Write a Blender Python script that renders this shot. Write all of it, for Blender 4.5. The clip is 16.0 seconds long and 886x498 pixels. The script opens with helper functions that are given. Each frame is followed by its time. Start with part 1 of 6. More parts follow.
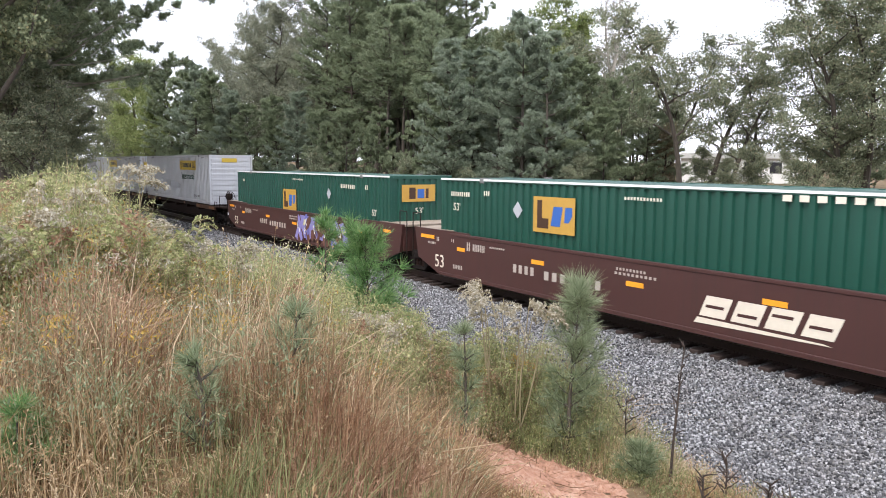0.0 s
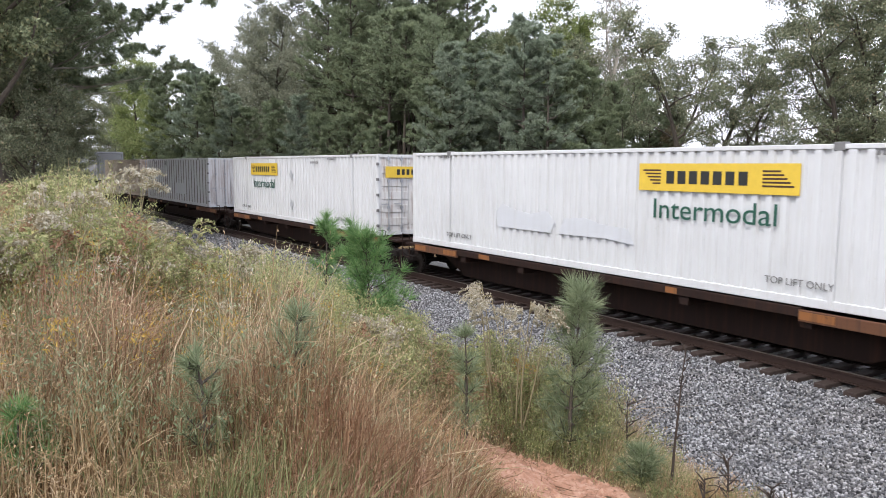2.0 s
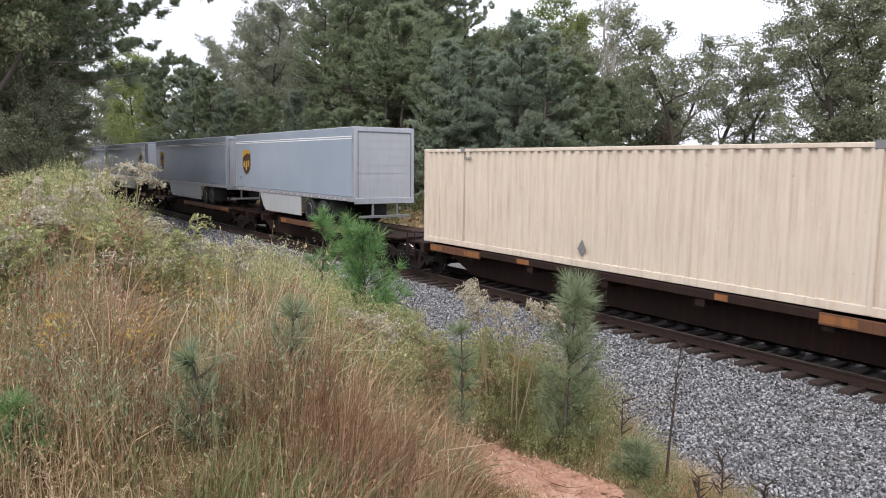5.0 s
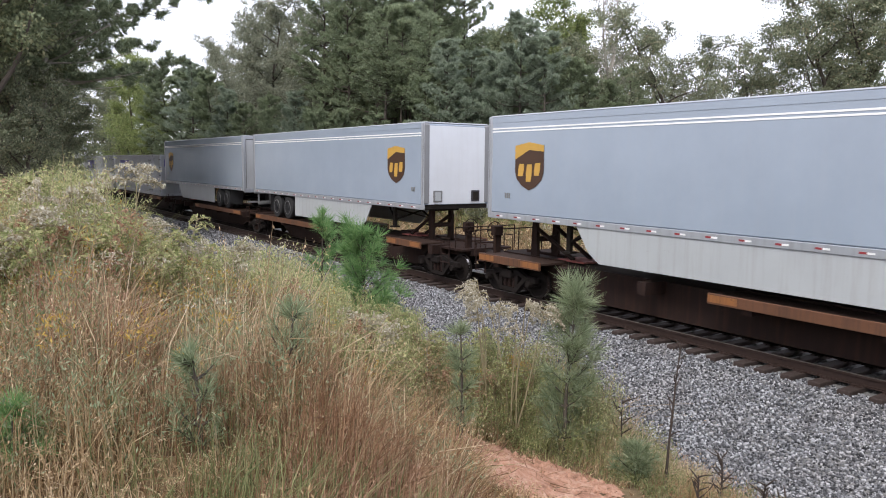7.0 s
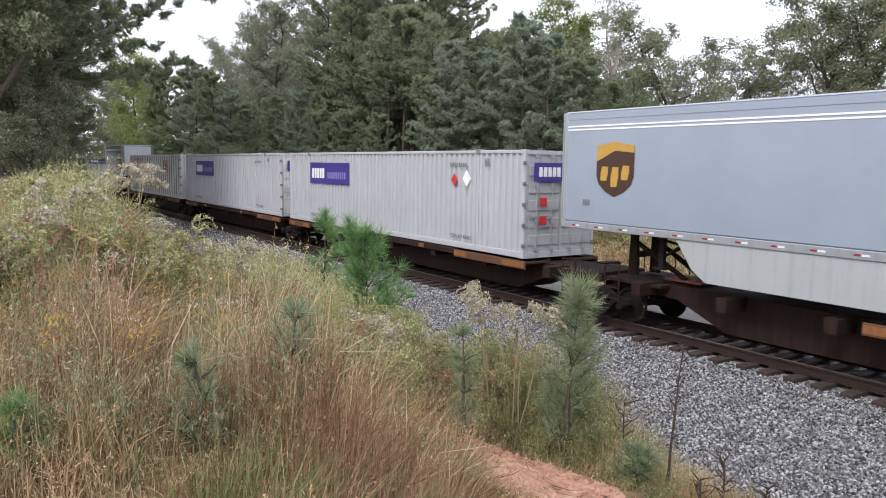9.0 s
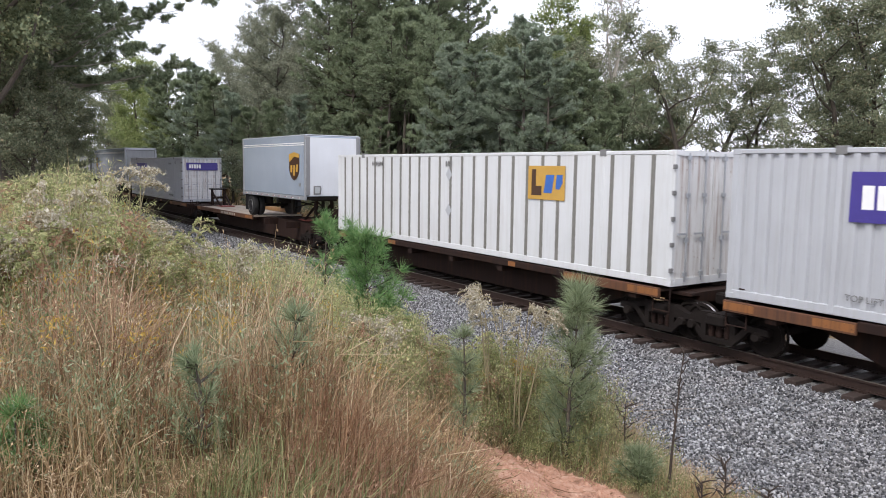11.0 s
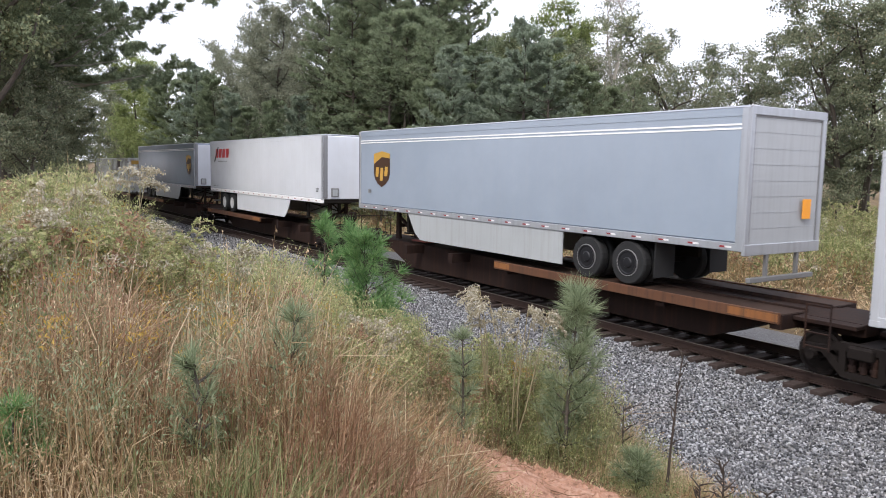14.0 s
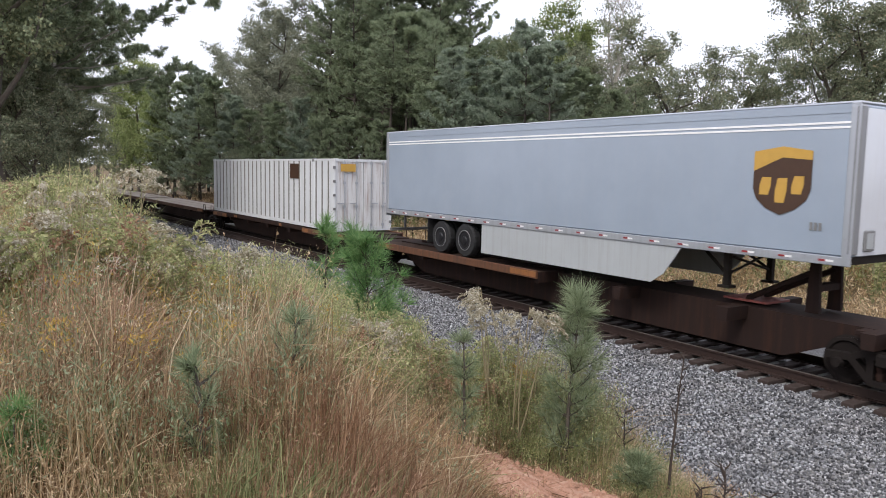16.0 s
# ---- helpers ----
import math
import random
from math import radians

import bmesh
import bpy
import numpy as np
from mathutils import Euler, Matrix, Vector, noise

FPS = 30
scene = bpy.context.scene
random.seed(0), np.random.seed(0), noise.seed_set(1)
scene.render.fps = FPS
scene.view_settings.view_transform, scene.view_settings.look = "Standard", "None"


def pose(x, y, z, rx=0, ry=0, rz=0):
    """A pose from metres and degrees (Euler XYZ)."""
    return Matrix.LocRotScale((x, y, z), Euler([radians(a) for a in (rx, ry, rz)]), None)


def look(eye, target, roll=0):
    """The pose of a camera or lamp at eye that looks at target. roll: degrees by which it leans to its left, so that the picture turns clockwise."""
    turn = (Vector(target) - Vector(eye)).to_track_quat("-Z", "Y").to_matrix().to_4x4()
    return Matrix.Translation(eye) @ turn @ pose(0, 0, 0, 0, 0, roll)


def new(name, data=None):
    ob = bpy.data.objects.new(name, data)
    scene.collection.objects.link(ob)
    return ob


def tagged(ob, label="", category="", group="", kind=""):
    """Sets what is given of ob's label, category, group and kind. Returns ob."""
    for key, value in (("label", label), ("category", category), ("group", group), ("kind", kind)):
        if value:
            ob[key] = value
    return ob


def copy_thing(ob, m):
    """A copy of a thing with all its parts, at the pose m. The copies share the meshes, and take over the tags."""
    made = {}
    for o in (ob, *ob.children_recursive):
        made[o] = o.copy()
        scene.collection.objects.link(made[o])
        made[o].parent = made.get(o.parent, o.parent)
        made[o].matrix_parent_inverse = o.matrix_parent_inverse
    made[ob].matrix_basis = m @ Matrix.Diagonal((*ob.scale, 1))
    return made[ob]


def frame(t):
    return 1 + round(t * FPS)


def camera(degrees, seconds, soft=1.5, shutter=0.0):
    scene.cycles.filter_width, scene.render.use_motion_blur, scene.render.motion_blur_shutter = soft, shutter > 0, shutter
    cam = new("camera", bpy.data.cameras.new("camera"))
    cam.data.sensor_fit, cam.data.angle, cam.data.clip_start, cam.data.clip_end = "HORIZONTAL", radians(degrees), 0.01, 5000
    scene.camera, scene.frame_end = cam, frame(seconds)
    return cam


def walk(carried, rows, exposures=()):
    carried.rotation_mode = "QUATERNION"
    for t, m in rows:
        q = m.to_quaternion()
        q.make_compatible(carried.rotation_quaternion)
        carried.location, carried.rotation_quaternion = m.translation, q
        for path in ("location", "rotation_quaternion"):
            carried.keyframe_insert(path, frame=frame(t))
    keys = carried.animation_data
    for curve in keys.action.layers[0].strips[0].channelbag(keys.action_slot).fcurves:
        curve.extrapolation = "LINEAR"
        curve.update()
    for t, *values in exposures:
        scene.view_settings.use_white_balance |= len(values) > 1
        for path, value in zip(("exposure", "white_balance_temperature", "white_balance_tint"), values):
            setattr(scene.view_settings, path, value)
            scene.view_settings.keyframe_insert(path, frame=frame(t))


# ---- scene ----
cam = camera(61.62, 16.0, soft=0.9, shutter=0.05)
EYE = (0.0, -14.0, 3.634)


def aim(yaw, pitch, roll):
    return pose(*EYE, 90 + pitch, 0, yaw) @ pose(0, 0, 0, 0, 0, roll)


walk(cam, [
    (0.0, aim(56.40, -6.58, 0.31)), (0.5, aim(56.26, -6.47, 0.54)), (1.0, aim(56.40, -6.55, 0.35)),
    (1.5, aim(56.50, -6.48, 0.44)), (2.0, aim(56.48, -6.35, 0.30)), (2.5, aim(56.49, -6.35, 0.41)),
    (3.0, aim(56.36, -6.32, 0.63)), (3.5, aim(56.25, -6.48, 0.52)), (4.0, aim(56.20, -6.62, 0.60)),
    (5.3, aim(56.20, -6.60, 0.62)), (6.5, aim(56.23, -6.57, 0.64)), (7.0, aim(56.15, -6.57, 0.57)),
    (7.5, aim(56.30, -6.48, 0.48)), (8.0, aim(56.42, -6.50, 0.68)), (8.5, aim(56.35, -6.38, 0.74)),
    (9.0, aim(56.35, -6.48, 0.80)), (10.2, aim(56.40, -6.37, 0.76)), (11.5, aim(56.43, -6.26, 0.72)),
    (12.0, aim(56.51, -6.31, 0.72)), (12.5, aim(56.39, -6.21, 0.90)), (13.0, aim(56.31, -6.15, 0.98)),
    (13.5, aim(56.47, -6.10, 1.00)), (14.0, aim(56.35, -6.16, 1.07)), (14.5, aim(56.24, -6.15, 1.13)),
    (15.0, aim(56.51, -6.10, 1.24)), (15.5, aim(56.44, -6.06, 1.14)), (16.0, aim(56.45, -5.97, 1.10)),
], exposures=[(0.0, 0.35), (0.5, 0.42), (1.5, 0.40), (2.4, -0.06), (3.5, -0.08), (5.0, 0.0), (8.0, 0.06), (11.5, 0.03), (12.0, 0.0), (13.0, 0.14), (14.0, 0.10), (15.0, 0.02), (15.5, -0.12), (16.0, -0.13)])

# ---- light: bright overcast, with a weak broad sun from behind and to the right ----
SUN_EL, SUN_AZ = 50.0, 152.0
world = bpy.data.worlds.new("sky")
scene.world = world
world.use_nodes = True
wn = world.node_tree.nodes
wl = world.node_tree.links
sky = wn.new("ShaderNodeTexSky")
sky.sky_type = "NISHITA"
sky.sun_disc = False
sky.sun_elevation, sky.sun_rotation = radians(SUN_EL), radians(SUN_AZ)
sky.dust_density, sky.air_density = 4.0, 1.0
cloud = wn.new("ShaderNodeMix")
cloud.data_type = "RGBA"
cloud.inputs["Factor"].default_value = 0.80
wl.new(sky.outputs["Color"], cloud.inputs["A"])
cloud.inputs["B"].default_value = (11.1, 11.25, 12.9, 1)
wl.new(cloud.outputs["Result"], wn["Background"].inputs["Color"])
wn["Background"].inputs["Strength"].default_value = 0.15
sun = new("sun", bpy.data.lights.new("sun", "SUN"))
sun.data.energy, sun.data.angle, sun.data.color = 2.5, radians(16), (1.0, 0.96, 0.9)
_a, _e = radians(SUN_AZ), radians(SUN_EL)
sun.matrix_world = look((math.sin(_a) * math.cos(_e) * 60, math.cos(_a) * math.cos(_e) * 60, math.sin(_e) * 60), (0, 0, 0))


# ---- materials ----
class Nodes:
    """A small front end to one node material."""

    def __init__(self, name, rough=0.6, metal=0.0, spec=0.5):
        self.mat = bpy.data.materials.new(name)
        self.mat.use_nodes = True
        self.t = self.mat.node_tree
        self.b = self.t.nodes["Principled BSDF"]
        self.b.inputs["Roughness"].default_value = rough
        self.b.inputs["Metallic"].default_value = metal
        self.b.inputs["Specular IOR Level"].default_value = spec

    def add(self, kind, **values):
        n = self.t.nodes.new(kind)
        for k, v in values.items():
            n.inputs[k].default_value = v
        return n

    def link(self, a, b):
        self.t.links.new(a, b)

    def coords(self, sx=1, sy=1, sz=1):
        c = self.add("ShaderNodeTexCoord")
        m = self.add("ShaderNodeMapping")
        m.inputs["Scale"].default_value = (sx, sy, sz)
        self.link(c.outputs["Object"], m.inputs["Vector"])
        return m.outputs["Vector"]

    def noise(self, scale, detail=4.0, rough=0.6, vec=None):
        n = self.add("ShaderNodeTexNoise", Scale=scale, Detail=detail, Roughness=rough)
        self.link(vec or self.coords(), n.inputs["Vector"])
        return n.outputs["Fac"]

    def ramp(self, fac, stops):
        r = self.add("ShaderNodeValToRGB")
        e = r.color_ramp.elements
        while len(e) < len(stops):
            e.new(0.5)
        for el, (p, c) in zip(e, stops):
            el.position = p
            el.color = (*c, 1) if len(c) == 3 else c
        self.link(fac, r.inputs["Fac"])
        return r.outputs["Color"]

    def mix(self, fac, a, b, mode="MIX"):
        m = self.add("ShaderNodeMix")
        m.data_type, m.blend_type = "RGBA", mode
        for value, slot in ((fac, "Factor"), (a, "A"), (b, "B")):
            if hasattr(value, "is_linked"):
                self.link(value, m.inputs[slot])
            elif slot == "Factor":
                m.inputs[slot].default_value = value
            else:
                m.inputs[slot].default_value = (*value, 1)
        return m.outputs["Result"]

    def color(self, out):
        self.link(out, self.b.inputs["Base Color"])
        return self

    def bump(self, fac, strength=0.3, dist=0.01):
        n = self.add("ShaderNodeBump", Strength=strength, Distance=dist)
        self.link(fac, n.inputs["Height"])
        self.link(n.outputs["Normal"], self.b.inputs["Normal"])
        return self


def paint(name, base, dirt=(0.10, 0.075, 0.05), amount=0.5, rough=0.5, streak=True, metal=0.0):
    """Weathered paint: broad fading, grime in vertical streaks, fine specks."""
    n = Nodes(name, rough, metal)
    fade = n.noise(0.7, 5)
    c = n.mix(fade, tuple(v * 0.86 for v in base), tuple(min(1, v * 1.1) for v in base))
    vec = n.coords(9, 9, 0.55) if streak else n.coords(2, 2, 2)
    s = n.ramp(n.noise(1.0, 6, 0.65, vec), [(0.48, (0, 0, 0)), (0.80, (1, 1, 1))])
    s2 = n.mix(1.0, s, (amount, amount, amount), "MULTIPLY")
    c = n.mix(s2, c, dirt)
    spots = n.ramp(n.noise(14, 3), [(0.66, (0, 0, 0)), (0.74, (1, 1, 1))])
    c = n.mix(n.mix(1.0, spots, (amount * 0.7,) * 3, "MULTIPLY"), c, dirt)
    n.color(c)
    n.bump(n.noise(30, 2), 0.08, 0.004)
    return n.mat


def plain(name, base, rough=0.55, metal=0.0, var=0.25, scale=8.0):
    n = Nodes(name, rough, metal)
    n.color(n.mix(n.noise(scale, 4), tuple(v * (1 - var) for v in base), tuple(min(1, v * (1 + var)) for v in base)))
    return n.mat


def leafy(name, stops, rough=0.6, trans=0.42, island=True, shade=(0.82, 0.84, 0.86)):
    """Leaves, needles, stalks: one colour a piece, light passing through."""
    n = Nodes(name, rough, 0, 0.25)
    if island:
        g = n.add("ShaderNodeNewGeometry")
        fac = g.outputs["Random Per Island"]
    else:
        fac = n.noise(3, 2)
    patch = n.noise(0.45, 3)
    c = n.ramp(fac, stops)
    c = n.mix(n.ramp(patch, [(0.35, (0, 0, 0)), (0.65, (1, 1, 1))]), n.mix(1.0, c, shade, "MULTIPLY"), c)
    n.color(c)
    tr = n.add("ShaderNodeBsdfTranslucent")
    n.link(c, tr.inputs["Color"])
    mx = n.add("ShaderNodeMixShader", Fac=trans)
    n.link(n.b.outputs["BSDF"], mx.inputs[1])
    n.link(tr.outputs["BSDF"], mx.inputs[2])
    n.link(mx.outputs["Shader"], n.t.nodes["Material Output"].inputs["Surface"])
    return n.mat


M_WHITE = paint("white_container_paint", (0.575, 0.59, 0.605), (0.32, 0.29, 0.25), 0.30, 0.45)
M_WHITE_RUST = paint("white_paint_with_rust", (0.60, 0.60, 0.60), (0.19, 0.095, 0.048), 1.0, 0.5)
M_RUST_DOOR = paint("rusted_beige_door_paint", (0.52, 0.44, 0.36), (0.20, 0.075, 0.030), 1.0, 0.6, streak=False)
M_FADED = paint("faint_blue_white_paint", (0.54, 0.562, 0.595), (0.42, 0.42, 0.42), 0.35, 0.45)
M_GREYW = paint("grey_white_container_paint", (0.405, 0.42, 0.45), (0.25, 0.24, 0.22), 0.30, 0.45)
M_BEIGE = paint("beige_container_paint", (0.58, 0.50, 0.41), (0.22, 0.10, 0.05), 0.45, 0.5)
M_GREEN = paint("green_container_paint", (0.007, 0.062, 0.042), (0.015, 0.04, 0.032), 0.35, 0.45)
M_TRAILER = paint("grey_blue_trailer_paint", (0.272, 0.320, 0.385), (0.30, 0.325, 0.36), 0.25, 0.18)
M_TRAILER_W = paint("white_trailer_paint", (0.605, 0.63, 0.67), (0.5, 0.49, 0.48), 0.25, 0.18)
M_SKIRT = paint("pale_skirt_panel", (0.365, 0.385, 0.395), (0.22, 0.20, 0.18), 0.40, 0.45)
M_NOSE = paint("grimy_grey_nose_steel", (0.20, 0.205, 0.215), (0.11, 0.10, 0.09), 0.5, 0.4)
M_DOOR = paint("grey_roll_up_door", (0.36, 0.375, 0.39), (0.2, 0.2, 0.2), 0.35, 0.45)
M_ALU = paint("dull_aluminium", (0.40, 0.42, 0.455), (0.16, 0.16, 0.16), 0.4, 0.38, metal=0.5)
M_MAROON = paint("maroon_railcar_paint", (0.056, 0.020, 0.017), (0.034, 0.020, 0.016), 0.5, 0.55)
M_RUSTY = paint("rust_brown_car_steel", (0.022, 0.013, 0.011), (0.070, 0.030, 0.016), 0.45, 0.75)
M_SILL = paint("rust_orange_sill_steel", (0.105, 0.042, 0.018), (0.028, 0.015, 0.010), 1.0, 0.7)
M_YELLOWSILL = paint("worn_orange_yellow_sill_paint", (0.23, 0.090, 0.026), (0.050, 0.026, 0.016), 1.0, 0.6)
M_GUARD = paint("worn_tan_orange_paint", (0.36, 0.20, 0.085), (0.16, 0.085, 0.05), 1.0, 0.65)
M_DARK = plain("dark_grimy_steel", (0.022, 0.018, 0.015), 0.7, 0.2, 0.5)
M_DECK = paint("worn_deck_steel", (0.30, 0.25, 0.20), (0.13, 0.08, 0.05), 0.7, 0.7, streak=False)
M_DECK_DARK = paint("dark_rusty_deck_steel", (0.045, 0.028, 0.022), (0.02, 0.013, 0.010), 0.8, 0.75, streak=False)
M_TRUCK = plain("greasy_truck_casting", (0.013, 0.010, 0.009), 0.85, 0.0, 0.5)
M_WHEEL = plain("wheel_steel", (0.013, 0.010, 0.009), 0.85, 0.0, 0.4)
M_TREAD = plain("polished_wheel_tread", (0.55, 0.52, 0.50), 0.25, 1.0, 0.1)
M_TYRE = plain("black_rubber", (0.012, 0.012, 0.013), 0.8, 0, 0.3)
M_REFLEX_RED = plain("dull_red_reflector", (0.24, 0.025, 0.03), 0.4, 0, 0.15)
M_RIM = plain("white_wheel_rim", (0.6, 0.6, 0.6), 0.4, 0.2, 0.2)
M_RIMD = plain("dark_wheel_rim", (0.016, 0.016, 0.019), 0.5, 0.5, 0.3)
for _m in (M_DARK, M_TRUCK, M_WHEEL, M_RUSTY, M_DECK_DARK):
    _m.node_tree.nodes["Principled BSDF"].inputs["Specular IOR Level"].default_value = 0.15
M_GLASSY = plain("black_plastic", (0.02, 0.02, 0.025), 0.4, 0, 0.3)
# the shadow along the ribs of white boxes, put into their grey colour
M_RIB_SHADOW = plain("grey_rib_shadow_paint", (0.16, 0.155, 0.14), 0.6, 0, 0.3)
M_YELLOW = plain("yellow_sign", (0.62, 0.43, 0.045), 0.5, 0, 0.12)
M_GOLD = plain("gold_sign", (0.46, 0.27, 0.05), 0.5, 0, 0.12)
M_BROWN = plain("dark_brown_sign", (0.05, 0.022, 0.010), 0.5, 0, 0.2)
M_BLACK = plain("black_lettering", (0.015, 0.017, 0.015), 0.5, 0, 0.2)
M_DGREEN = plain("dark_green_lettering", (0.012, 0.075, 0.05), 0.5, 0, 0.2)
M_BLUE = plain("bright_blue_sign", (0.03, 0.11, 0.38), 0.5, 0, 0.1)
M_PURPLE = plain("purple_blue_sign", (0.045, 0.032, 0.21), 0.5, 0, 0.15)
M_CREAM = plain("cream_stencil", (0.66, 0.60, 0.50), 0.55, 0, 0.15, 5)
M_STENCIL = plain("dulled_pale_stencil", (0.40, 0.35, 0.31), 0.6, 0, 0.2, 6)
M_GREYTXT = plain("grey_stencil", (0.16, 0.16, 0.16), 0.55, 0, 0.2)
M_RED = plain("red_sign", (0.50, 0.025, 0.03), 0.45, 0, 0.15)
M_ORANGE = plain("orange_tag", (0.85, 0.33, 0.02), 0.5, 0, 0.1)
M_LILAC = plain("lilac_spray_paint", (0.22, 0.20, 0.44), 0.5, 0, 0.25, 3)
M_SPRAYBROWN = plain("brown_spray_paint", (0.115, 0.048, 0.034), 0.5, 0, 0.25, 3)
M_SPRAYBLUE = plain("blue_spray_paint", (0.12, 0.13, 0.36), 0.5, 0, 0.25, 3)
M_SPRAYYEL = plain("pale_yellow_spray_paint", (0.50, 0.47, 0.28), 0.5, 0, 0.2, 3)
M_SPRAYWHITE = plain("white_spray_paint", (0.6, 0.58, 0.56), 0.5, 0, 0.2, 3)
M_FADEDRED = plain("faded_red_plate", (0.20, 0.055, 0.045), 0.65, 0, 0.4, 6)
M_REFLEX = plain("white_reflector", (0.75, 0.75, 0.75), 0.3, 0, 0.1)
M_RAIL = plain("rusty_rail_side", (0.034, 0.019, 0.015), 0.65, 0.3, 0.4)
M_RAILTOP = plain("polished_rail_head", (0.22, 0.19, 0.17), 0.4, 0.7, 0.15)
M_TIE = plain("brown_stained_tie", (0.036, 0.023, 0.019), 0.85, 0, 0.45, 5)
M_GALV = plain("galvanised_post", (0.5, 0.5, 0.48), 0.5, 0.3, 0.2)
M_BARK = plain("grey_brown_bark", (0.075, 0.062, 0.050), 0.9, 0, 0.5, 6)
M_BARKPALE = plain("pale_bark", (0.36, 0.33, 0.29), 0.85, 0, 0.35, 4)
M_STRAW = plain("straw_stem", (0.26, 0.22, 0.13), 0.85, 0, 0.3, 20)
M_STALK = plain("dead_dark_stalk", (0.045, 0.032, 0.025), 0.9, 0, 0.4, 20)
M_FARWALL = plain("pale_far_wall", (0.7, 0.7, 0.68), 0.7, 0, 0.1, 2)
M_PINE = leafy("pine_needles", [(0, (0.160, 0.200, 0.125)), (0.5, (0.270, 0.325, 0.198)), (1, (0.440, 0.485, 0.310))])
M_PINE_B = leafy("grey_green_pine_needles", [(0, (0.190, 0.232, 0.172)), (0.5, (0.325, 0.385, 0.283)), (1, (0.500, 0.560, 0.435))], trans=0.5)
M_LEAF = leafy("oak_leaves", [(0, (0.125, 0.150, 0.088)), (0.5, (0.235, 0.265, 0.150)), (0.85, (0.345, 0.370, 0.220)), (1, (0.440, 0.390, 0.220))], shade=(0.80, 0.86, 0.88), trans=0.45)
M_LEAF_G = leafy("grey_green_leaves", [(0.0, (0.175, 0.195, 0.140)), (0.5, (0.280, 0.300, 0.215)), (1.0, (0.420, 0.405, 0.300))], trans=0.45)
M_LEAF_L = leafy("light_green_leaves", [(0.0, (0.150, 0.195, 0.070)), (0.5, (0.265, 0.325, 0.125)), (1.0, (0.430, 0.450, 0.200))])
M_LEAF_O = leafy("olive_leaves", [(0, (0.135, 0.158, 0.098)), (0.6, (0.262, 0.290, 0.185)), (0.92, (0.385, 0.395, 0.265)), (1, (0.420, 0.345, 0.215))])
M_LEAF_R = leafy("russet_leaves", [(0, (0.150, 0.135, 0.085)), (0.5, (0.265, 0.225, 0.140)), (1, (0.360, 0.260, 0.165))])
M_GRASS_TAN = leafy("dry_tan_grass", [(0, (0.250, 0.178, 0.112)), (0.4, (0.475, 0.352, 0.222)), (0.75, (0.690, 0.545, 0.365)), (1, (0.87, 0.75, 0.57))], shade=(0.66, 0.58, 0.44))
M_GRASS_RED = leafy("reddish_dry_grass", [(0, (0.230, 0.140, 0.095)), (0.5, (0.450, 0.290, 0.200)), (1, (0.690, 0.500, 0.375))], shade=(0.64, 0.50, 0.40))
M_GRASS_RUST = leafy("rust_brown_grass", [(0, (0.150, 0.088, 0.052)), (0.5, (0.310, 0.185, 0.112)), (1, (0.500, 0.345, 0.225))], shade=(0.6, 0.5, 0.4))
M_GRASS_GREEN = leafy("green_weeds", [(0, (0.105, 0.122, 0.050)), (0.5, (0.215, 0.232, 0.100)), (1, (0.385, 0.375, 0.190))])
M_GOLDENROD = leafy("yellow_green_weeds", [(0, (0.215, 0.245, 0.100)), (0.5, (0.420, 0.435, 0.215)), (0.9, (0.650, 0.615, 0.350)), (1, (0.760, 0.640, 0.330))], shade=(0.66, 0.72, 0.62), trans=0.5)
M_ASTER = leafy("cream_white_weed_flowers", [(0, (0.33, 0.29, 0.20)), (0.6, (0.52, 0.47, 0.36)), (1, (0.72, 0.68, 0.58))])
M_FLOWER = leafy("golden_weed_flowers", [(0.0, (0.40, 0.25, 0.05)), (1.0, (0.62, 0.43, 0.11))])
M_SAPLING = leafy("sapling_pine_needles", [(0, (0.094, 0.194, 0.069)), (0.5, (0.175, 0.319, 0.112)), (1, (0.325, 0.463, 0.206))])
M_SAPLING_G = leafy("grey_green_sapling_needles", [(0, (0.150, 0.190, 0.105)), (0.5, (0.275, 0.330, 0.185)), (1, (0.460, 0.510, 0.330))], trans=0.5)


def ground_material():
    n = Nodes("clay_soil_and_litter", 0.95, 0, 0.2)
    c = n.ramp(n.noise(2.5, 8, 0.7), [(0.25, (0.06, 0.045, 0.025)), (0.5, (0.14, 0.10, 0.055)), (0.75, (0.22, 0.16, 0.09))])
    n.color(c)
    n.bump(n.noise(18, 5), 0.7, 0.04)
    return n.mat


def clay_material():
    n = Nodes("bare_red_clay", 0.95, 0, 0.2)
    c = n.ramp(n.noise(4, 8, 0.75), [(0.30, (0.13, 0.068, 0.042)), (0.47, (0.36, 0.195, 0.130)), (0.60, (0.46, 0.285, 0.205)), (0.74, (0.58, 0.43, 0.34))])
    n.color(c)
    n.bump(n.noise(25, 5), 0.8, 0.03)
    return n.mat


def stone_material():
    n = Nodes("grey_granite_ballast", 0.85, 0, 0.3)
    g = n.add("ShaderNodeNewGeometry")
    c = n.ramp(g.outputs["Random Per Island"], [(0.0, (0.026, 0.027, 0.031)), (0.35, (0.105, 0.108, 0.118)), (0.7, (0.250, 0.256, 0.272)), (1.0, (0.56, 0.57, 0.595))])
    d = n.mix(n.ramp(n.noise(0.8, 4), [(0.4, (0, 0, 0)), (0.7, (1, 1, 1))]), c, n.mix(1.0, c, (0.84, 0.80, 0.77), "MULTIPLY"))
    n.color(n.mix(n.noise(40, 3), n.mix(1.0, d, (0.75, 0.75, 0.75), "MULTIPLY"), d))
    return n.mat


